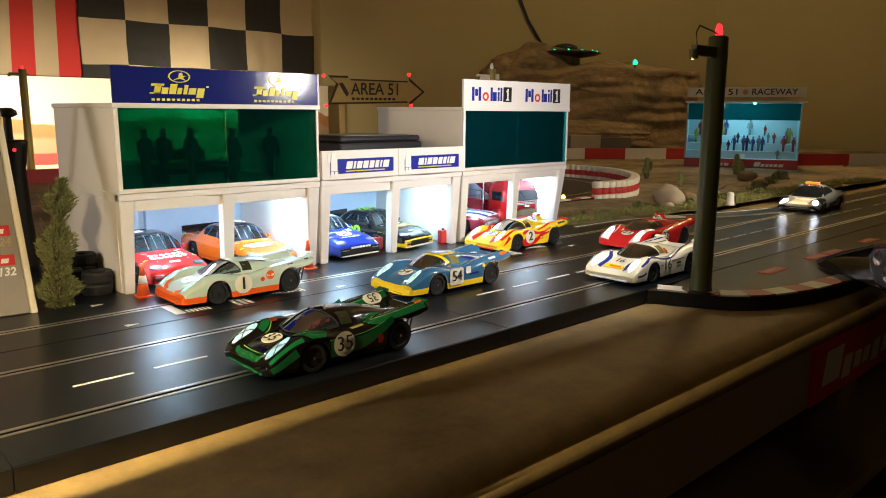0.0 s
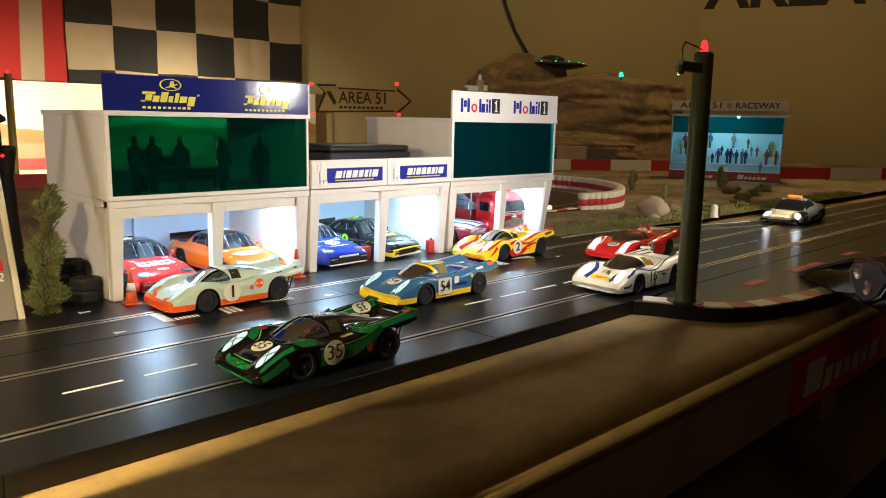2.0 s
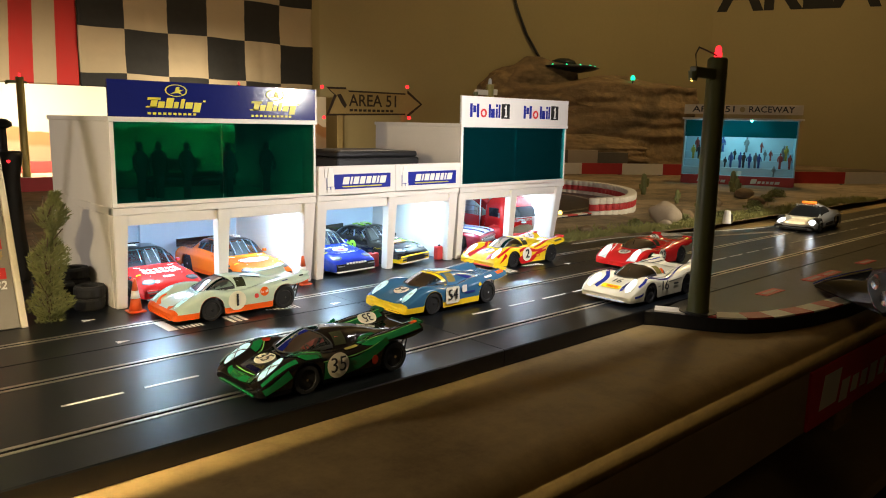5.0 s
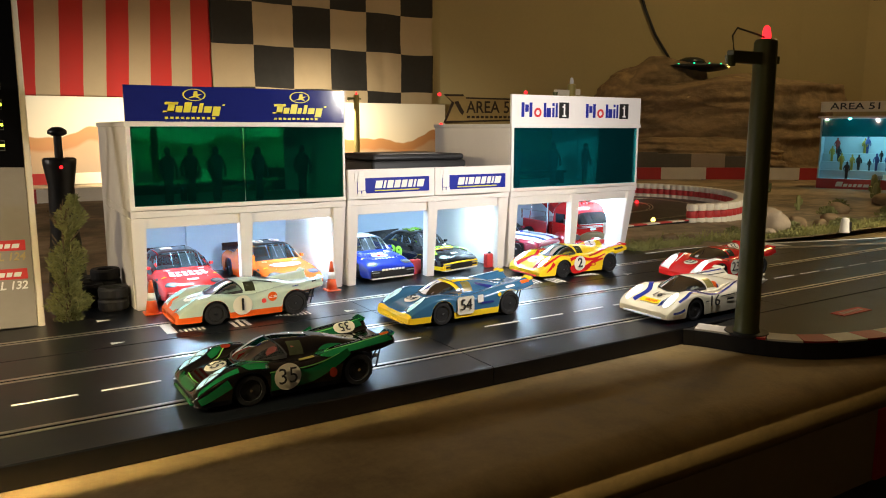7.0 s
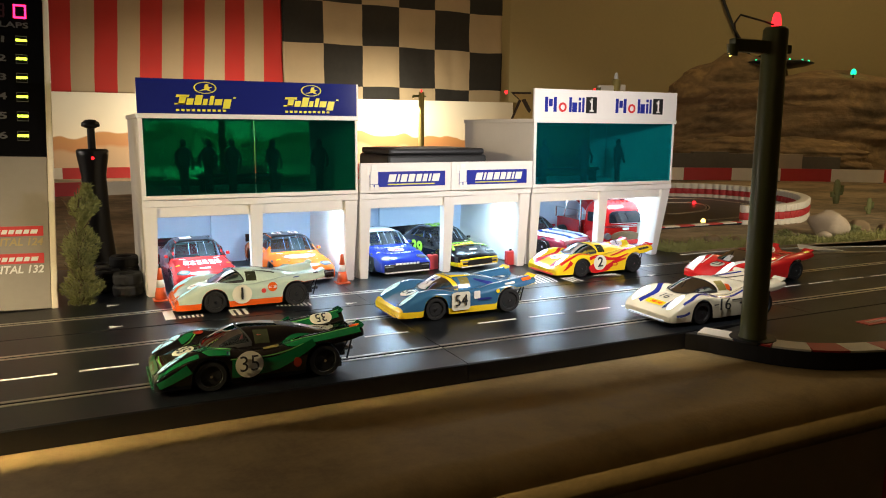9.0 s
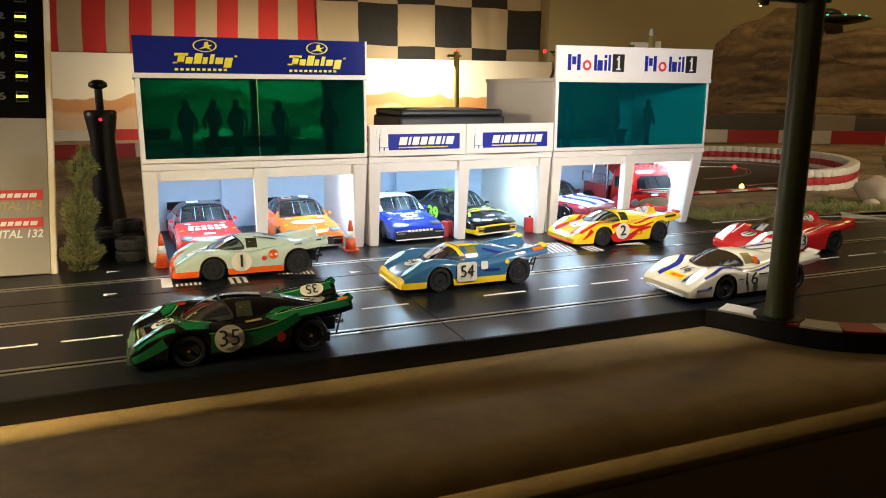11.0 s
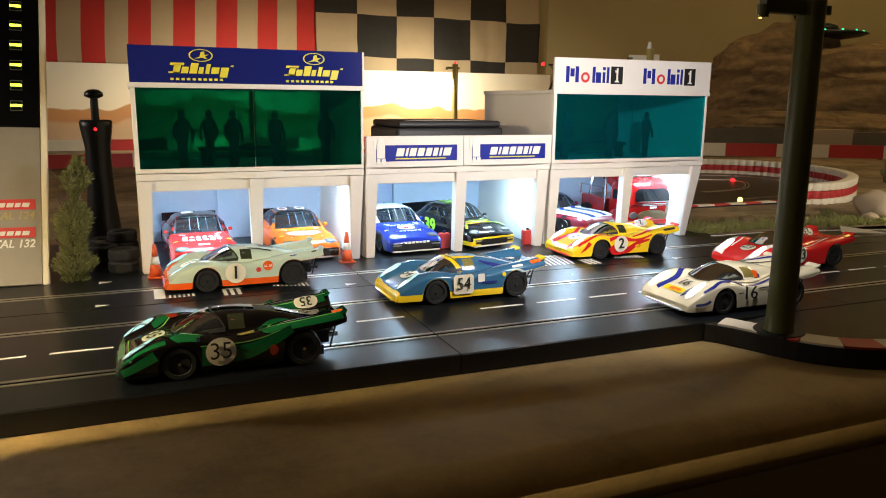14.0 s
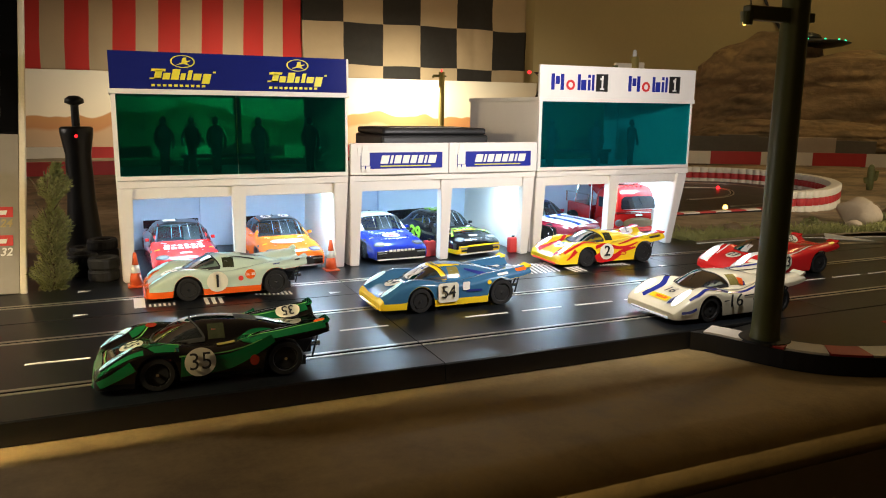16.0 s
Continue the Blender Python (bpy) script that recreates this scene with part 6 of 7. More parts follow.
def digit(x, z, w, h, material, segs):
    t = w * 0.18
    spots = {"a": (0, w, h - t, h), "g": (0, w, h / 2 - t / 2, h / 2 + t / 2), "d": (0, w, 0, t), "f": (0, t, h / 2, h), "b": (w - t, w, h / 2, h), "e": (0, t, 0, h / 2), "c": (w - t, w, 0, h / 2)}
    for s in segs:
        a, b, c, d = spots[s]
        part("digit_segment", box(x + a + t * .12, x + b - t * .12, -0.0034, -0.0026, z + c + t * .12, z + d - t * .12), material, tower)


M_OFF = mat("unlit_digit", (0.05, 0.012, 0.016), 0.3)
digit(TW - 0.0305, 0.2895, 0.0115, 0.0155, M_DIGIT, "abcdef")
digit(TW - 0.0490, 0.2895, 0.0115, 0.0155, M_OFF, "abcdefg")
lettering("caption", "LAPS", 0.0085, M_DIM, tower, Matrix.Translation((TW - 0.0300, -0.0028, 0.2820)) @ FACE, width=0.024)
for k in range(6):
    z = 0.2657 - 0.01995 * k
    lettering("caption", "P%d" % (k + 1), 0.0095, M_DIM, tower, Matrix.Translation((TW - 0.0445, -0.0028, z)) @ FACE, width=0.0150)
    part("bar_frame", ring(0.0062, 0.0068, -0.0003, 0.0003, 4, pose(TW - 0.0240, -0.0029, z) @ FACE @ pose(0, 0, 0, 0, 0, 45)), M_DIM, tower)
    part("bar", box(TW - 0.0285, TW - 0.0195, -0.0036, -0.0031, z - 0.0011, z + 0.0011), M_BARLED, tower, "lit yellow bar")
for z, word in ((0.0725, "DIGITAL 124"), (0.0470, "DIGITAL 132")):
    part("logo_strip", box(0.0095, 0.0605, -0.0034, -0.0026, z - 0.0042, z + 0.0050), M_RED, tower, "red strip")
    bar_row("logo_mark", tower, 0.0125, 0.0575, z - 0.0022, z + 0.0032, [(0, .16, 0, 1), (.19, .3, 0, .7), (.33, .42, 0, .7), (.45, .54, 0, .7), (.57, .68, 0, .7), (.71, .8, 0, .7), (.83, .95, 0, .7)], M_PAPER, -0.0035, lean=.3)
    lettering("caption", word, 0.0098, M_TAN if "124" in word else M_PAPER, tower, Matrix.Translation((0.0350, -0.0028, z - 0.0098)) @ FACE, width=0.0495, shear=0.2, bold=0.02)

# ---- hand controller standing upright behind the tower ----
ctl = thing("hand_controller", "black plastic thumb controller standing upright on the ground", "controller", pose(0.2185, 0.895, -0.006))
part("grip", lathe([(0.020, 0), (0.019, 0.01), (0.0145, 0.06), (0.0130, 0.11), (0.0165, 0.132), (0.0170, 0.138), (0.0150, 0.140)], 28), M_BLACK, ctl, smooth=True)
part("plunger", cyl(0.0042, 0.0040, 0.139, 0.166, 16), M_BLACK, ctl)
part("thumb_cap", lathe([(0.0045, 0.163), (0.0098, 0.1655), (0.0092, 0.1695), (0.0050, 0.1725), (0.0005, 0.173)], 22), M_BLACK, ctl, smooth=True)
part("status_light", cyl(0.0016, 0.0016, -0.001, 0.0012, 12, pose(0, -0.0163, 0.1305, 90, 0, 0)), M_RLED, ctl, "red status light")

# ---- bush ----


def bush(place, h, r, n, seed):
    rng = random.Random(seed)
    g = thing("bush", "narrow grey-green model bush beside the pit building", "bush", place)
    part("trunk", lathe([(0.0022, 0), (0.0015, h * .5), (0.0006, h * .95)], 8), M_TWIG, g)
    bm = bmesh.new()
    for k in range(26):
        z = h * rng.uniform(.05, .85)
        a, q = rng.uniform(0, 6.283), r * (1 - 0.6 * z / h) * rng.uniform(.5, 1)
        tube([(0, 0, z), (math.cos(a) * q * .5, math.sin(a) * q * .5, z + h * .05), (math.cos(a) * q, math.sin(a) * q, z + h * .13)], 0.0005, 4, bm)
    tagged(part("branchwork", bm, M_TWIG, g), kind="stuff")
    verts, faces = [], []
    for k in range(n):
        z = h * (rng.random() ** 1.15)
        lump = 0.62 + 0.75 * noise.noise((z * 60, seed, 0)) + 0.25 * math.sin(z * 190 + seed)
        q = r * max(0.12, (1.05 - 0.78 * (z / h) ** 1.2)) * lump * math.sqrt(rng.random())
        a = rng.uniform(0, 6.283)
        c = Vector((q * math.cos(a) + 0.010 * (z / h) ** 2, q * math.sin(a), z))
        d = Vector((math.cos(a) + rng.uniform(-.8, .8), math.sin(a) + rng.uniform(-.8, .8), rng.uniform(.2, 1.6))).normalized() * rng.uniform(0.0025, 0.0060)
        s = d.cross(Vector((rng.uniform(-1, 1), rng.uniform(-1, 1), rng.uniform(-1, 1)))).normalized() * 0.00055
        b = len(verts)
        verts += [c, c + d * .5 + s, c + d, c + d * .5 - s]
        faces.append((b, b + 1, b + 2, b + 3))
    me = bpy.data.meshes.new("foliage")
    me.from_pydata([tuple(v) for v in verts], [], faces)
    me.materials.append(M_LEAF)
    ob = new("foliage", me)
    ob.parent = g
    tagged(ob, kind="stuff")
    return g


bush(pose(0.2005, 0.698, -0.001), 0.108, 0.0235, 7500, 4)

# ---- loose tyres by the pit wall ----


def tyre_stack(x, y, n, r=0.0135, h=0.0105):
    g = thing("tyre_stack", "stack of black model racing tyres", "tyre stack", pose(x, y, -0.0002), "tyre stacks by the pits")
    for k in range(n):
        part("tyre", lathe([(r * .55, 0.0005), (r * .92, 0), (r, h * .2), (r, h * .8), (r * .92, h), (r * .55, h - 0.0005), (r * .5, h * .5), (r * .55, 0.0006)], 24, Matrix.Translation((0.0006 * (k % 2), 0, k * (h + 0.0002)))), M_RUBBER, g, smooth=False)
    return g


tyre_stack(0.240, 0.722, 2)
tyre_stack(0.2215, 0.748, 2)
tyre_stack(0.2395, 0.762, 3)
tyre_stack(0.2215, 0.784, 2)


def cone(x, y):
    g = thing("traffic_cone", "orange model traffic cone with a white band", "traffic cone", pose(x, y, 0.0), "traffic cones")
    part("foot", box(-0.0072, 0.0072, -0.0072, 0.0072, 0, 0.0016, 0.0005), M_ORANGE, g)
    part("cone", lathe([(0.0058, 0.0016), (0.0040, 0.0125)], 20), M_ORANGE, g, smooth=True)
    part("band", lathe([(0.00405, 0.01255), (0.0029, 0.0195)], 20), M_PAPER, g, "white band", smooth=True)
    part("tip", lathe([(0.00285, 0.01955), (0.0014, 0.0300), (0.0008, 0.0305)], 20), M_ORANGE, g, smooth=True)


cone(0.2665, 0.6835)
cone(0.4445, 0.6905)


# plain red boxes by the posts; the can form and cap are made up
def bay_box(x, y, label):
    g = thing("red_bay_box", label, "fuel can", pose(x, y, 0.0), "red cans in the bays")
    part("can", box(-0.006, 0.006, -0.004, 0.004, 0, 0.017, 0.0012), M_RRED, g)
    part("cap", cyl(0.0016, 0.0016, 0.0168, 0.019, 12), M_BLACK, g)


bay_box(0.563, 0.7235, "small red box with a black cap beside the bay post")
bay_box(0.660, 0.7125, "small red box with a black cap beside the bay post")

# ---- control box on the low roof ----
cu = thing("control_unit", "black plastic control unit box lying on the low roof", "control box", pose(0.0, 0.0, 0.0945))
part("case", box(0.506, 0.628, 0.716, 0.81, 0, 0.036, 0.003), M_BLACK, cu)
part("lid", box(0.508, 0.626, 0.718, 0.808, 0.0361, 0.0430, 0.0025), M_BLACK, cu)
part("lid_recess", box(0.520, 0.600, 0.730, 0.795, 0.0425, 0.0436), M_GREY, cu)

# ---- figurines in the observation rooms ----


def figurine(place, h, shade, label, group):
    """A small moulded figure, one plain mesh."""
    k = h / 0.055
    bm = lathe([(0.004 * k, 0), (0.0045 * k, 0.02 * k), (0.0062 * k, 0.032 * k), (0.0072 * k, 0.043 * k), (0.003 * k, 0.0465 * k), (0.0022 * k, 0.047 * k)], 10)
    bmesh.ops.scale(bm, vec=(1, 0.6, 1), verts=bm.verts)
    lathe([(0.0012 * k, 0.0465 * k), (0.0032 * k, 0.049 * k), (0.0032 * k, 0.0525 * k), (0.001 * k, 0.055 * k)], 10, bm=bm)
    tube([(-0.006 * k, 0, 0.042 * k), (-0.0085 * k, -0.003 * k, 0.033 * k), (-0.006 * k, -0.006 * k, 0.026 * k)], 0.0016 * k, 6, bm)
    tube([(0.006 * k, 0, 0.042 * k), (0.009 * k, -0.001 * k, 0.033 * k), (0.0075 * k, -0.004 * k, 0.025 * k)], 0.0016 * k, 6, bm)
    ob = part("figurine", bm, shade, smooth=True)
    ob.matrix_basis = place
    return tagged(ob, label, "figurine", group)


for x, y, t in ((0.299, 0.742, 10), (0.326, 0.765, -30), (0.347, 0.748, 0), (0.386, 0.735, 15), (0.442, 0.758, -10), (0.725, 0.745, 5), (0.795, 0.757, -20), (0.835, 0.740, 10)):
    figurine(pose(x, y, 0.0920, 0, 0, t), 0.056, M_DARKFIG, "dark moulded figure standing behind the tinted window", "figures in the observation rooms")
for x in (0.36, 0.782):
    tb = thing("bench", "dark bench inside the observation room", "bench", pose(x, 0.775, 0.0922))
    part("seat", box(-0.045, 0.045, -0.008, 0.008, 0.014, 0.018, 0.001), M_BLACK, tb)
    for a in (-0.04, 0.04):
        part("leg", box(a - 0.002, a + 0.002, -0.006, 0.006, 0, 0.0139), M_BLACK, tb)

M_BLOCK = mat("grey_block", (0.13, 0.115, 0.09), 0.9, vary=0.35, scale=14, bump=0.5)
# ---- inner circuit behind the pits ----
inner = tagged(new("inner_track"), "black inner slot car circuit behind the pits", "race track", kind="structure")
OUT = smooth_path([(0.93, 0.895), (1.10, 0.893), (1.26, 0.893), (1.38, 0.925), (1.48, 1.00), (1.55, 1.10), (1.565, 1.21), (1.53, 1.30), (1.40, 1.375), (1.20, 1.42), (0.93, 1.45)], 80)
part("curve_plate", prism(OUT, -0.012, 0.0015), M_TRACK, inner)
for d, w in ((0.055, 0.0028), (0.155, 0.0028)):
    path = inset(OUT, d)[14:70]
    part("slot", ribbon(path, w, 0.001, 0.0019), M_SLOT, inner)
    for e in (-0.003, 0.003):
        part("rail", ribbon(inset(OUT, d + e)[14:70], 0.0022, 0.001, 0.0021), M_RAILMETAL, inner)
kerb = smooth_path([(0.93, 0.899), (1.10, 0.897), (1.25, 0.898)], 41)
for k in range(0, 40, 4):
    part("kerb_block", ribbon(kerb[k:k + 5], 0.015, 0.0016, 0.0035), M_RRED if (k // 4) % 2 else M_RWHITE, inner)

# barrier of small stacked tyres round the curve
wall_path = smooth_path([(1.240, 0.893), (1.315, 0.882), (1.400, 0.912), (1.505, 0.99), (1.58, 1.10), (1.597, 1.22), (1.555, 1.325), (1.42, 1.405), (1.2, 1.455), (0.98, 1.485)], 74)
barrier = thing("tyre_barrier", "curved barrier of red and white stacked toy tyres", "tyre barrier")
tyre = {}
for k, (x, y) in enumerate(wall_path):
    for level, material in enumerate((M_RWHITE, M_RRED, M_RWHITE)):
        if level not in tyre:
            bm = lathe([(0.0085, 0), (0.0098, 0.0008), (0.0103, 0.0062), (0.0098, 0.0116), (0.0085, 0.0124)], 14)
            ob = tyre[level] = part("tyre", bm, material, barrier)
        else:
            ob = new("tyre", tyre[level].data)
            ob.parent = barrier
        ob.matrix_basis = pose(x, y, -0.006 + 0.0126 * level, 0, 0, k * 23 + level * 9)

led = thing("track_light", "small red light on the inner circuit", "indicator light", pose(1.40, 1.18, 0.0015))
part("lens", lathe([(0.004, 0), (0.004, 0.003), (0.002, 0.006), (0.0005, 0.0065)], 12), M_RLED, led)
led = thing("track_light", "small amber light on the inner circuit kerb", "indicator light", pose(1.175, 0.925, 0.0015))
part("lens", lathe([(0.004, 0), (0.004, 0.003), (0.002, 0.006), (0.0005, 0.0065)], 12), M_AMBER, led)

# ---- verge: grass, stones, bollard, cacti ----
rng = random.Random(11)
verts, faces = [], []
for k in range(17000):
    x = 0.90 + 1.3 * rng.random() ** 1.5
    lo = 0.708 + (0.0 if x < 1.0 else -0.035 * min(1, (x - 1.0) / 0.3))
    y = lo + abs(rng.gauss(0, 0.030))
    if noise.noise((x * 22, y * 22, 4)) < -0.28 + 0.3 * (y > 0.80) or y > 0.865:
        continue
    z = sand_z(x, y) + 0.002
    a, h = rng.uniform(0, 6.283), rng.uniform(0.003, 0.0100)
    d = Vector((math.cos(a) * h * rng.uniform(.3, 1.1), math.sin(a) * h * rng.uniform(.3, 1.1), h))
    s = Vector((-math.sin(a), math.cos(a), 0)) * 0.0009
    b = len(verts)
    c = Vector((x, y, z))
    verts += [c - s, c + s, c + d * .6 + s * .7, c + d]
    faces.append((b, b + 1, b + 2, b + 3))
me = bpy.data.meshes.new("dry_grass")
me.from_pydata([tuple(v) for v in verts], [], faces)
me.materials.append(M_GRASS)
tagged(new("dry_grass", me), "tufts of dry olive model grass along the track verge", "grass", kind="stuff")


def stone(x, y, r, squash, material, label, seed, z=-0.004, group="stones on the verge"):
    bm = bmesh.new()
    bmesh.ops.create_icosphere(bm, subdivisions=3, radius=r)
    for v in bm.verts:
        p = v.co / r
        v.co *= 1 + 0.28 * noise.noise((p.x * 1.3 + seed, p.y * 1.3, p.z * 1.3)) + 0.08 * noise.noise((p.x * 4, p.y * 4 + seed, p.z * 4))
        v.co.z = v.co.z * squash + r * squash * 0.8
    ob = part("stone", bm, material, smooth=True)
    ob.matrix_basis = Matrix.Translation((x, y, z))
    return tagged(ob, label, "stone", group)


stone(1.268, 0.752, 0.029, 0.75, M_STONE, "large pale stone on the sandy verge", 3.0)
stone(1.222, 0.724, 0.011, 0.6, M_STONE, "small pale stone on the sandy verge", 5.5)
for x, y, r, s in ((1.02, 0.748, 0.013, 1), (1.055, 0.742, 0.010, 2), (1.00, 0.738, 0.008, 8), (1.35, 0.76, 0.017, 3), (1.385, 0.735, 0.013, 4), (1.33, 0.80, 0.014, 5), (1.47, 0.77, 0.015, 6), (1.62, 0.84, 0.02, 7), (1.75, 0.80, 0.018, 8), (1.44, 0.86, 0.012, 9), (1.9, 0.9, 0.022, 10)):
    stone(x, y, r, 0.65, M_ROCK, "dark brown stone on the sandy verge", s * 2.7)

boll = thing("bollard", "white and black marker post at the track verge", "bollard", pose(1.342, 0.668, -0.001))
part("post", lathe([(0.0085, 0), (0.0078, 0.002), (0.0062, 0.020), (0.0050, 0.0235), (0.0010, 0.0245)], 18), M_PAPER, boll, smooth=True)
part("dark_face", box(0.001, 0.0085, -0.0072, -0.0055, 0.002, 0.0175, 0.001), M_INK, boll, "black reflector face")


def cactus(x, y, h):
    g = thing("cactus", "dark green model cactus on the sand", "cactus", pose(x, y, -0.006), "cacti")
    r = h * 0.13
    part("stem", lathe([(r * .8, 0), (r, h * .2), (r, h * .8), (r * .7, h * .95), (r * .2, h)], 12), M_LEAF, g, smooth=True)
    part("limb", tube([(r * .6, 0, h * .4), (r * 2.2, 0, h * .42), (r * 2.5, 0, h * .55), (r * 2.5, 0, h * .75)], r * .6, 8), M_LEAF, g)
    part("limb", tube([(-r * .6, 0, h * .3), (-r * 2.0, 0, h * .33), (-r * 2.2, 0, h * .5)], r * .55, 8), M_LEAF, g)


cactus(1.77, 1.115, 0.056)
cactus(1.92, 0.93, 0.05)
cactus(1.62, 0.93, 0.035)
cactus(2.08, 1.02, 0.06)


def shrub(x, y, r, n, seed):
    rg = random.Random(seed)
    vs, fs = [], []
    for k in range(n):
        a, e, q = rg.uniform(0, 6.283), rg.uniform(0, 1.5), r * rg.random() ** .4
        c = Vector((math.cos(a) * math.cos(e) * q, math.sin(a) * math.cos(e) * q, math.sin(e) * q * .8))
        d = Vector((rg.uniform(-1, 1), rg.uniform(-1, 1), rg.uniform(0, 1.2))).normalized() * r * .3
        s = d.cross(Vector((rg.uniform(-1, 1), rg.uniform(-1, 1), 1))).normalized() * r * .07
        b = len(vs)
        vs += [c, c + d * .5 + s, c + d, c + d * .5 - s]
        fs.append((b, b + 1, b + 2, b + 3))
    me = bpy.data.meshes.new("shrub")
    me.from_pydata([tuple(v) for v in vs], [], fs)
    me.materials.append(M_LEAF)
    ob = new("shrub", me)
    ob.location = (x, y, -0.003)
    tagged(ob, "low olive model shrub on the sand", "shrub", "shrubs")


for k, (x, y, r) in enumerate(((1.30, 0.735, 0.018), (1.39, 0.705, 0.020), (1.45, 0.72, 0.016), (1.53, 0.70, 0.02), (1.65, 0.76, 0.022), (1.58, 0.84, 0.02), (1.72, 0.9, 0.022), (1.18, 0.76, 0.014), (1.85, 0.82, 0.02), (2.0, 0.86, 0.024))):
    shrub(x, y, r, 420, k)

# ---- safety car on the straight ----


def l_super(u, v, zone, z, up):
    if zone == "top" and ((u - 0.09) / 0.045) ** 2 + ((abs(v) - 0.74 + 1.5 * (u - 0.09)) / 0.13) ** 2 < 1:
        return "lamp_a" if v < 0 else "lamp_b"
    if zone == "top" and up > 0.12 and (0.26 < u < 0.45 and abs(v) < 0.70 or 0.36 < u < 0.62 and 0.60 < abs(v) < 0.80):
        return "glass"
    if u < 0.02 and z < 0.009 or zone == "sill":
        return 1
    return 0


sc = thing("safety_car", "silver supercar slot car with amber roof light and lit headlamps", "slot car", pose(1.405, 0.548, 0.0, 0, 0, 5) @ Matrix.Scale(1.14, 4))
LC, WC = 0.140, 0.031
skins = Skin(LC, WC, [(0, 0.0075), (0.05, 0.012), (0.25, 0.0185), (0.7, 0.0255), (0.95, 0.026), (1, 0.024)],
             [(0, 0.007), (0.05, 0.0125), (0.2, 0.0205), (0.4, 0.0215), (0.7, 0.0265), (0.95, 0.026), (1, 0.023)],
             [(0.235, 0), (0.28, 0.003), (0.42, 0.0150), (0.50, 0.0155), (0.60, 0.0125), (0.85, 0.001), (0.9, 0)],
             [(0, 0.82), (0.04, 0.94), (0.2, 1.0), (0.45, 0.95), (0.72, 1.02), (1, 0.94)], [(-0.044, 0.0108, 0.0120), (0.041, 0.0108, 0.0120)], 0.004, cw=0.80, band=0.0065).meshes(90, l_super)
part("body", skins["body"], [C_SILVER, C_BLACK], sc)
part("glazing", skins["glass"], C_GLASS, sc, "dark windows")
for key in ("lamp_a", "lamp_b"):
    part("headlamp", skins[key], M_LAMPHOT, sc, "bright headlamp")
part("underbody", box(-0.062, 0.062, -0.021, 0.021, 0.003, 0.009), C_TRIM, sc)
for xa in (-0.044, 0.041):
    for s in (-1, 1):
        wheel(sc, xa, s * (WC - 0.0055), 0.0108, 0.010, -s if s > 0 else 1, M_CHROME)
for s_ in (-1, 1):
    part("intake", prism([(0.018, 0.010), (0.031, 0.011), (0.028, 0.020), (0.020, 0.0185)], 0, 0.0012, Matrix.Translation((0, s_ * 0.0318 + (0.0006 if s_ > 0 else -0.0001), 0)) @ FACE), C_BLACK, sc, "dark side intake")
    part("door_line", prism([(-0.020, 0.0085), (0.014, 0.0085), (0.016, 0.0135), (-0.018, 0.0125)], 0, 0.0008, Matrix.Translation((0, s_ * 0.0310 + (0.0006 if s_ > 0 else 0.0), 0)) @ FACE), M_INK, sc)
    part("tail_stripe", prism([(0.034, 0.0215), (0.064, 0.0225), (0.064, 0.0240), (0.034, 0.0232)], 0, 0.0008, Matrix.Translation((0, s_ * 0.0312, 0)) @ FACE), M_PAPER, sc)
part("front_intake", box(-0.0712, -0.0690, -0.020, 0.020, 0.0042, 0.0066, 0.0004), M_INK, sc)
part("light_bar", box(-0.006, 0.002, -0.010, 0.010, 0.0385, 0.0415, 0.001), M_AMBERBAR, sc, "amber light bar")
part("screen_band", bars(bmesh.new(), -0.016, 0.016, 0, 0.003, [(k * .125, k * .125 + .09, 0, 1) for k in range(8)]), M_PAPER, sc, m=Matrix.Translation((-0.0125, 0, 0.0345)) @ pose(0, 0, 0, 0, 0, -90))

# ---- black car on the outer curve ----
bc = thing("black_car", "glossy black car model with a large clear headlamp", "model car", pose(0.876, 0.337, 0.0012, 0, 0, -131.6))
prof = [(0.0, 0.0), (0.002, 0.004), (0.030, 0.016), (0.070, 0.030), (0.110, 0.043), (0.160, 0.054), (0.320, 0.060), (0.320, 0.0)]
bm = prism(prof, -0.060, 0.0, FACE)
bmesh.ops.bevel(bm, geom=[e for e in bm.edges], offset=0.0022, segments=3, affect="EDGES")
part("body", bm, C_BLACK, bc, smooth=True)
lens = [(0.106, 0.031), (0.113, 0.041), (0.131, 0.046), (0.156, 0.046), (0.172, 0.034), (0.158, 0.014), (0.137, 0.002), (0.123, 0.006), (0.109, 0.020)]
part("headlamp_rim", prism(lens, 0.0003, 0.0040, FACE), M_CHROME, bc, "grey headlamp rim")
c = [(0.139 + (x - 0.139) * .84, 0.025 + (z - 0.025) * .84) for x, z in lens]
part("headlamp_lens", prism(c, 0.0042, 0.0058, FACE), M_LENS, bc, "clear headlamp lens")
for x, z in ((0.124, 0.032), (0.141, 0.020)):
    part("reflector", lathe([(0.0075, 0), (0.0072, 0.0012), (0.0030, 0.0004)], 18, Matrix.Translation((x, -0.0059, z)) @ FACE), M_CHROME, bc, "round chrome reflector")
# blue tube standing in for the blue light on the body's edge
part("edge_highlight", tube([(0.004, -0.0003, 0.0045), (0.030, -0.0003, 0.0158), (0.070, -0.0003, 0.0298), (0.105, -0.0003, 0.0412)], 0.0006, 6), C_BLUE2, bc, "blue highlight put along the body's edge")

# low wall of grey blocks behind the guard rail
base_ = smooth_path([(1.62, 2.06), (1.95, 1.94), (2.32, 1.735), (2.47, 1.635)], 25)
rng = random.Random(21)
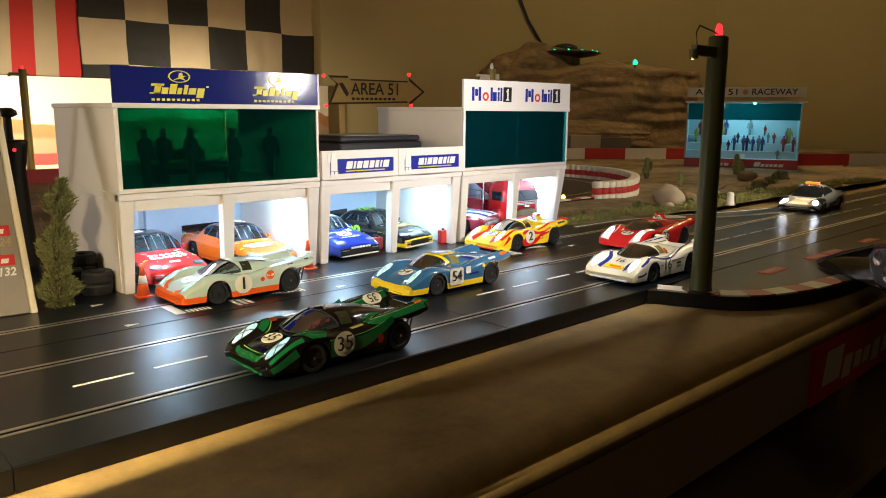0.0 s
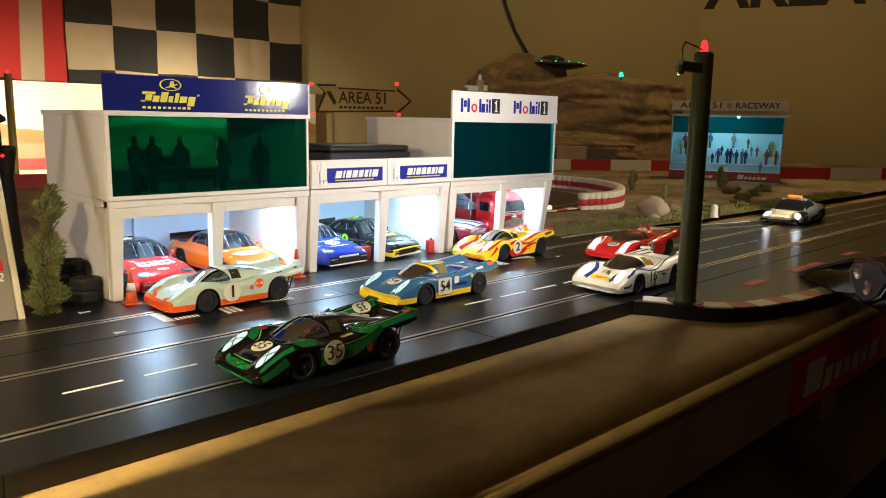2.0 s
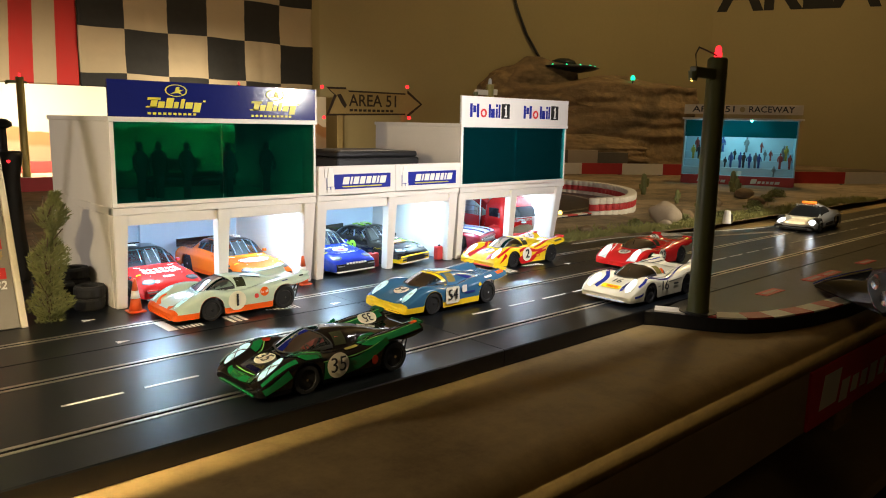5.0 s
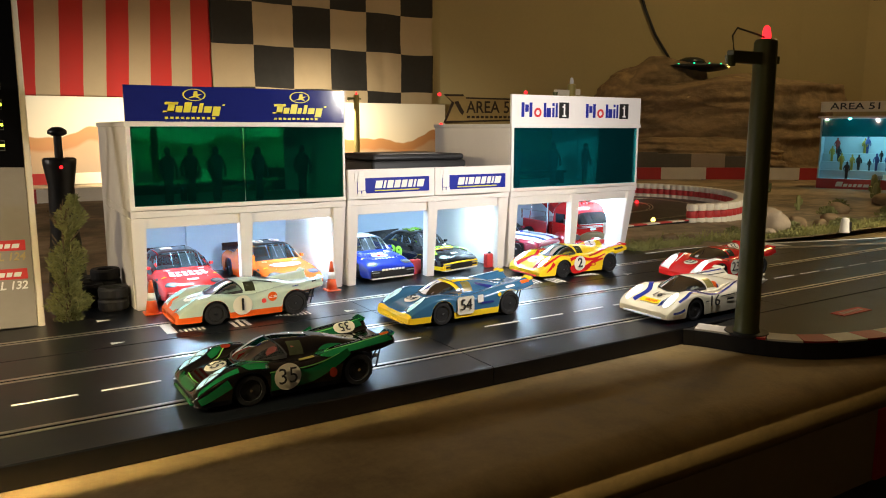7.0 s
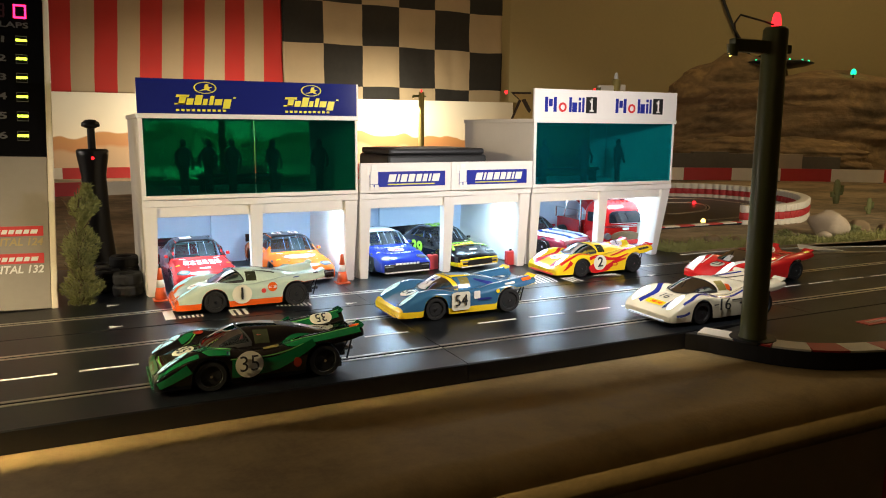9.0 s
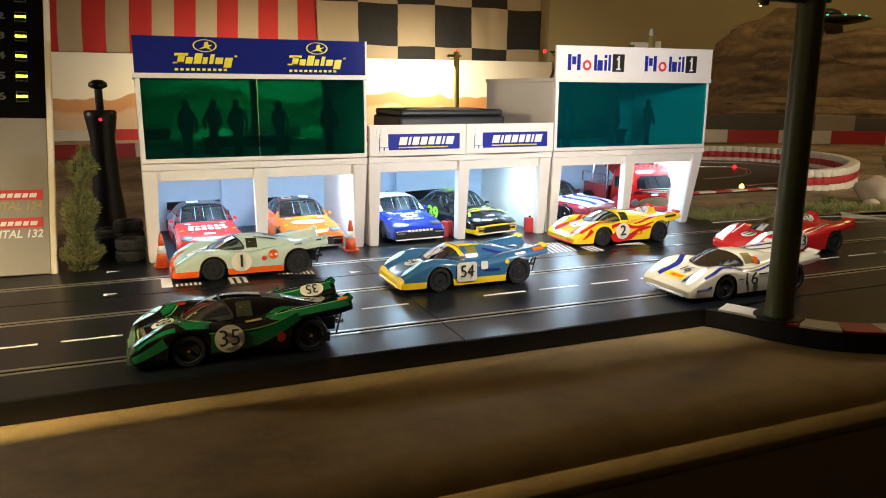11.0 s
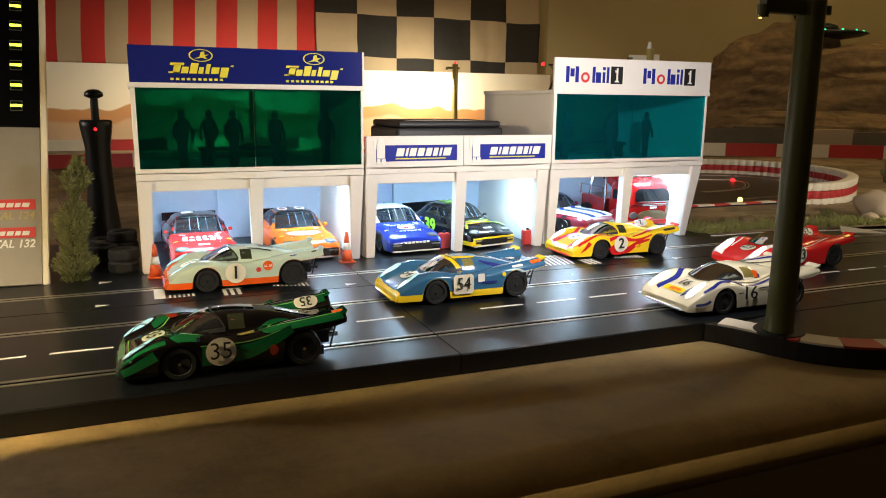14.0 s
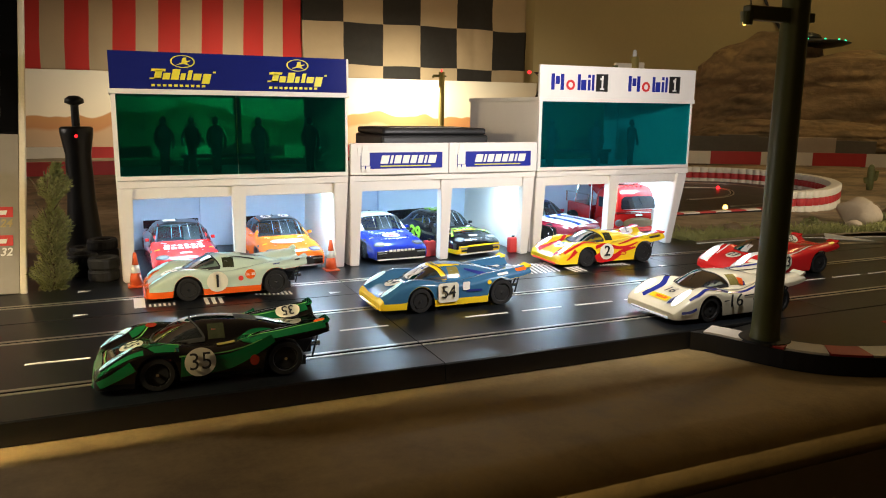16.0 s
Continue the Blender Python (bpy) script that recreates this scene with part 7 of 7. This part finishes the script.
for k in range(0, 24, 3):
    hgt = rng.choice((0.074, 0.082, 0.088))
    # block 18 is coloured pale for the yellow light on one box
    ob = part("stone_block", ribbon(base_[k:k + 4], 0.030, -0.012, hgt), M_STONE if k == 18 else M_BLOCK)
    tagged(ob, "block of a low wall coloured pale tan as if lit" if k == 18 else "grey block of a low wall behind the guard rail", "stone block", "blocks of the low wall")

# ---- grandstand ----
GL, GR = Vector((2.25, 1.28)), Vector((2.40, 0.978))
gw = (GR - GL).length
turn = math.degrees(math.atan2(GR.y - GL.y, GR.x - GL.x))
stand = thing("grandstand", "model grandstand with teal roof band and pale tiers full of figures", "grandstand", pose(GL.x, GL.y, -0.006, 0, 0, turn))
part("base_board", box(0, gw, 0, 0.006, 0, 0.030, 0.001), M_RRED, stand, "red base board with white marks")
for a in (0.05, 0.21):
    bar_row("base_mark", stand, a, a + 0.085, 0.008, 0.022, [(0, .2, 0, 1), (.24, .36, 0, .6), (.4, .5, 0, .6), (.54, .64, 0, .6), (.68, .8, 0, .6), (.84, 1, 0, .6)], M_PAPER, -0.0005, lean=.3)
for k in range(4):
    part("tier", box(0.004, gw - 0.004, 0.006 + 0.026 * k, 0.006 + 0.026 * (k + 1), 0, 0.030 + 0.024 * k, 0.001), M_TIER, stand, "pale blue tier")
part("back_wall", box(0, gw, 0.112, 0.117, 0, 0.205), M_TIER, stand)
for a in (0, gw - 0.004):
    part("side_wall", prism([(0.0, 0.0), (0.112, 0.0), (0.112, 0.205), (-0.012, 0.205), (0.014, 0.11)], a, a + 0.004, Matrix(((0, 0, 1, 0), (1, 0, 0, 0), (0, 1, 0, 0), (0, 0, 0, 1)))), M_TIER, stand)
part("roof_band", box(0.0045, gw - 0.0045, 0.004, 0.008, 0.152, 0.203), M_TEALBAND, stand, "teal fascia band")
part("roof", box(-0.006, gw + 0.012, -0.016, 0.118, 0.2055, 0.211, 0.001), M_WHITE, stand)
part("name_board", box(-0.002, gw + 0.006, -0.012, -0.008, 0.2225, 0.252, 0.0006), M_CREAMBOARD, stand, "cream name board")
part("board_foot", box(0.03, gw - 0.03, -0.011, -0.009, 0.2112, 0.2223), M_TAN, stand)
lettering("name", "AREA 51", 0.026, M_INK, stand, Matrix.Translation((0.088, -0.0125, 0.2375)) @ FACE, width=0.125)
lettering("name", "RACEWAY", 0.026, M_INK, stand, Matrix.Translation((0.253, -0.0125, 0.2375)) @ FACE, width=0.130)
part("badge", cyl(0.008, 0.008, 0, 0.001, 16, pose(0.170, -0.0125, 0.2375) @ FACE), M_TAN, stand)
for a in (0.075, 0.20):
    part("roof_light", lathe([(0.0045, 0), (0.0035, -0.004), (0.001, -0.006)][::-1], 12, pose(a, -0.012, 0.2052)), M_CYAN, stand, "cyan roof light")
rng = random.Random(5)
tints = [M_DARKFIG, M_FIGRED, M_FIGBLUE, M_FIGYEL, M_FIGGREY]
base = stand.matrix_basis
for k in range(26):
    tier = rng.choice((0, 1, 1, 2, 2, 3))
    x = 0.014 + (gw - 0.028) * ((k * 0.618 + 0.11) % 1.0)
    figurine(base @ pose(x, 0.006 + 0.026 * tier + 0.014, 0.0302 + 0.024 * tier, 0, 0, rng.uniform(-30, 30)), rng.choice((0.05, 0.046, 0.034)), tints[k % 5],
             "small painted spectator figure on the grandstand tiers", "spectators on the grandstand")

# ---- arrow sign with lights ----
arrow = thing("arrow_sign", "tan wooden arrow sign with dark border and lettering", "sign", pose(1.835, 2.705, 0.250, 0, 0, -22))
shape = [(0.0, 0.062), (0.035, 0.030), (0.0, -0.058), (0.36, -0.048), (0.36, -0.060), (0.43, 0.0), (0.36, 0.058), (0.36, 0.045), (0.09, 0.050), (0.085, 0.062)]
part("border", prism(shape, -0.005, 0.0, FACE), M_SIGNDARK, arrow)
part("face", prism([(0.212 + (x - 0.212) * 0.94, z * 0.86) for x, z in shape], -0.001, 0.0035, FACE), M_TAN, arrow)
lettering("words", "AREA 51", 0.070, M_SIGNDARK, arrow, Matrix.Translation((0.208, -0.0042, 0.006)) @ FACE, width=0.210)
bar_row("small_line", arrow, 0.10, 0.30, -0.038, -0.028, [(k * .1, k * .1 + .07, 0, 1) for k in range(10)], M_SIGNDARK, -0.0042)
part("blob_mark", prism([(0.045, 0.030), (0.062, 0.034), (0.088, -0.012), (0.080, -0.026), (0.066, -0.008)], 0.0036, 0.0045, FACE), M_SIGNDARK, arrow)
part("stand_post", box(0.05, 0.072, 0.006, 0.016, -0.262, 0.03), M_TAN, arrow)
part("stand_post", box(0.33, 0.352, 0.006, 0.016, -0.262, 0.03), M_TAN, arrow)
for x, z in ((-0.02, 0.060), (0.355, 0.072), (-0.012, -0.065), (0.365, -0.06)):
    part("corner_light", lathe([(0.007, 0), (0.007, 0.008), (0.004, 0.014), (0.001, 0.015)], 12, pose(x, -0.006, z) @ FACE), M_RLED, arrow, "red corner light")

# ---- saucer on the hill ----
ufo = thing("flying_saucer", "dark model flying saucer with green lights on the hill", "model saucer", pose(2.63, 2.085, 0.390) @ Matrix.Diagonal((0.66, 0.66, 0.66, 1)))
part("hull", lathe([(0.06, 0), (0.20, 0.022), (0.235, 0.034), (0.20, 0.046), (0.09, 0.058)], 40), M_BLACK, ufo, smooth=True)
part("dome", lathe([(0.09, 0.0582), (0.075, 0.082), (0.04, 0.096), (0.002, 0.10)], 28), M_SAUCER, ufo, smooth=True)
for a in (200, 225, 250, 275, 300):
    part("saucer_light", lathe([(0.006, 0), (0.005, 0.005), (0.001, 0.007)], 10, pose(0.205 * math.cos(radians(a)), 0.205 * math.sin(radians(a)), 0.043)), M_GLED, ufo, "green light")
part("landing_leg", cyl(0.03, 0.05, -0.10, 0.002, 16), M_BLACK, ufo)
for x, y, z in ((2.613, 2.417, 0.370), (2.675, 1.762, 0.357), (2.495, 1.949, 0.245)):
    g = thing("hill_light", "green light on a stalk at the rock hill", "light", pose(x, y, z), "green hill lights")
    part("lens", lathe([(0.009, 0), (0.009, 0.010), (0.005, 0.018), (0.001, 0.02)], 12), M_GLED, g)
    part("stalk", cyl(0.003, 0.003, -0.25, 0.0, 8), M_BLACK, g)

# ---- hanging cord and painted wall letters ----
cord = tagged(part("hanging_cord", tube([(3.00, 2.455, 0.36), (2.972, 2.470, 0.44), (2.944, 2.486, 0.505), (2.884, 2.518, 0.605), (2.838, 2.542, 0.72), (2.800, 2.562, 0.85), (2.73, 2.600, 1.15), (2.68, 2.626, 1.499)], 0.0065, 8), M_BLACK), "black cord hanging from the ceiling to the hill", "cord")
wdir = Vector((FAR[0] - DIAG[0], FAR[1] - DIAG[1])).normalized()
wang = math.degrees(math.atan2(wdir.y, wdir.x))
lt = thing("wall_lettering", "large dark letters painted on the beige wall", "wall lettering", pose(DIAG[0] + 0.004, DIAG[1], 0.0, 0, 0, wang))
lettering("letters", "AREA 51", 0.28, M_FLAGBLACK, lt, Matrix.Translation((0.575, -0.004, 0.858)) @ FACE, width=1.06, depth=0.002, bold=0.03)
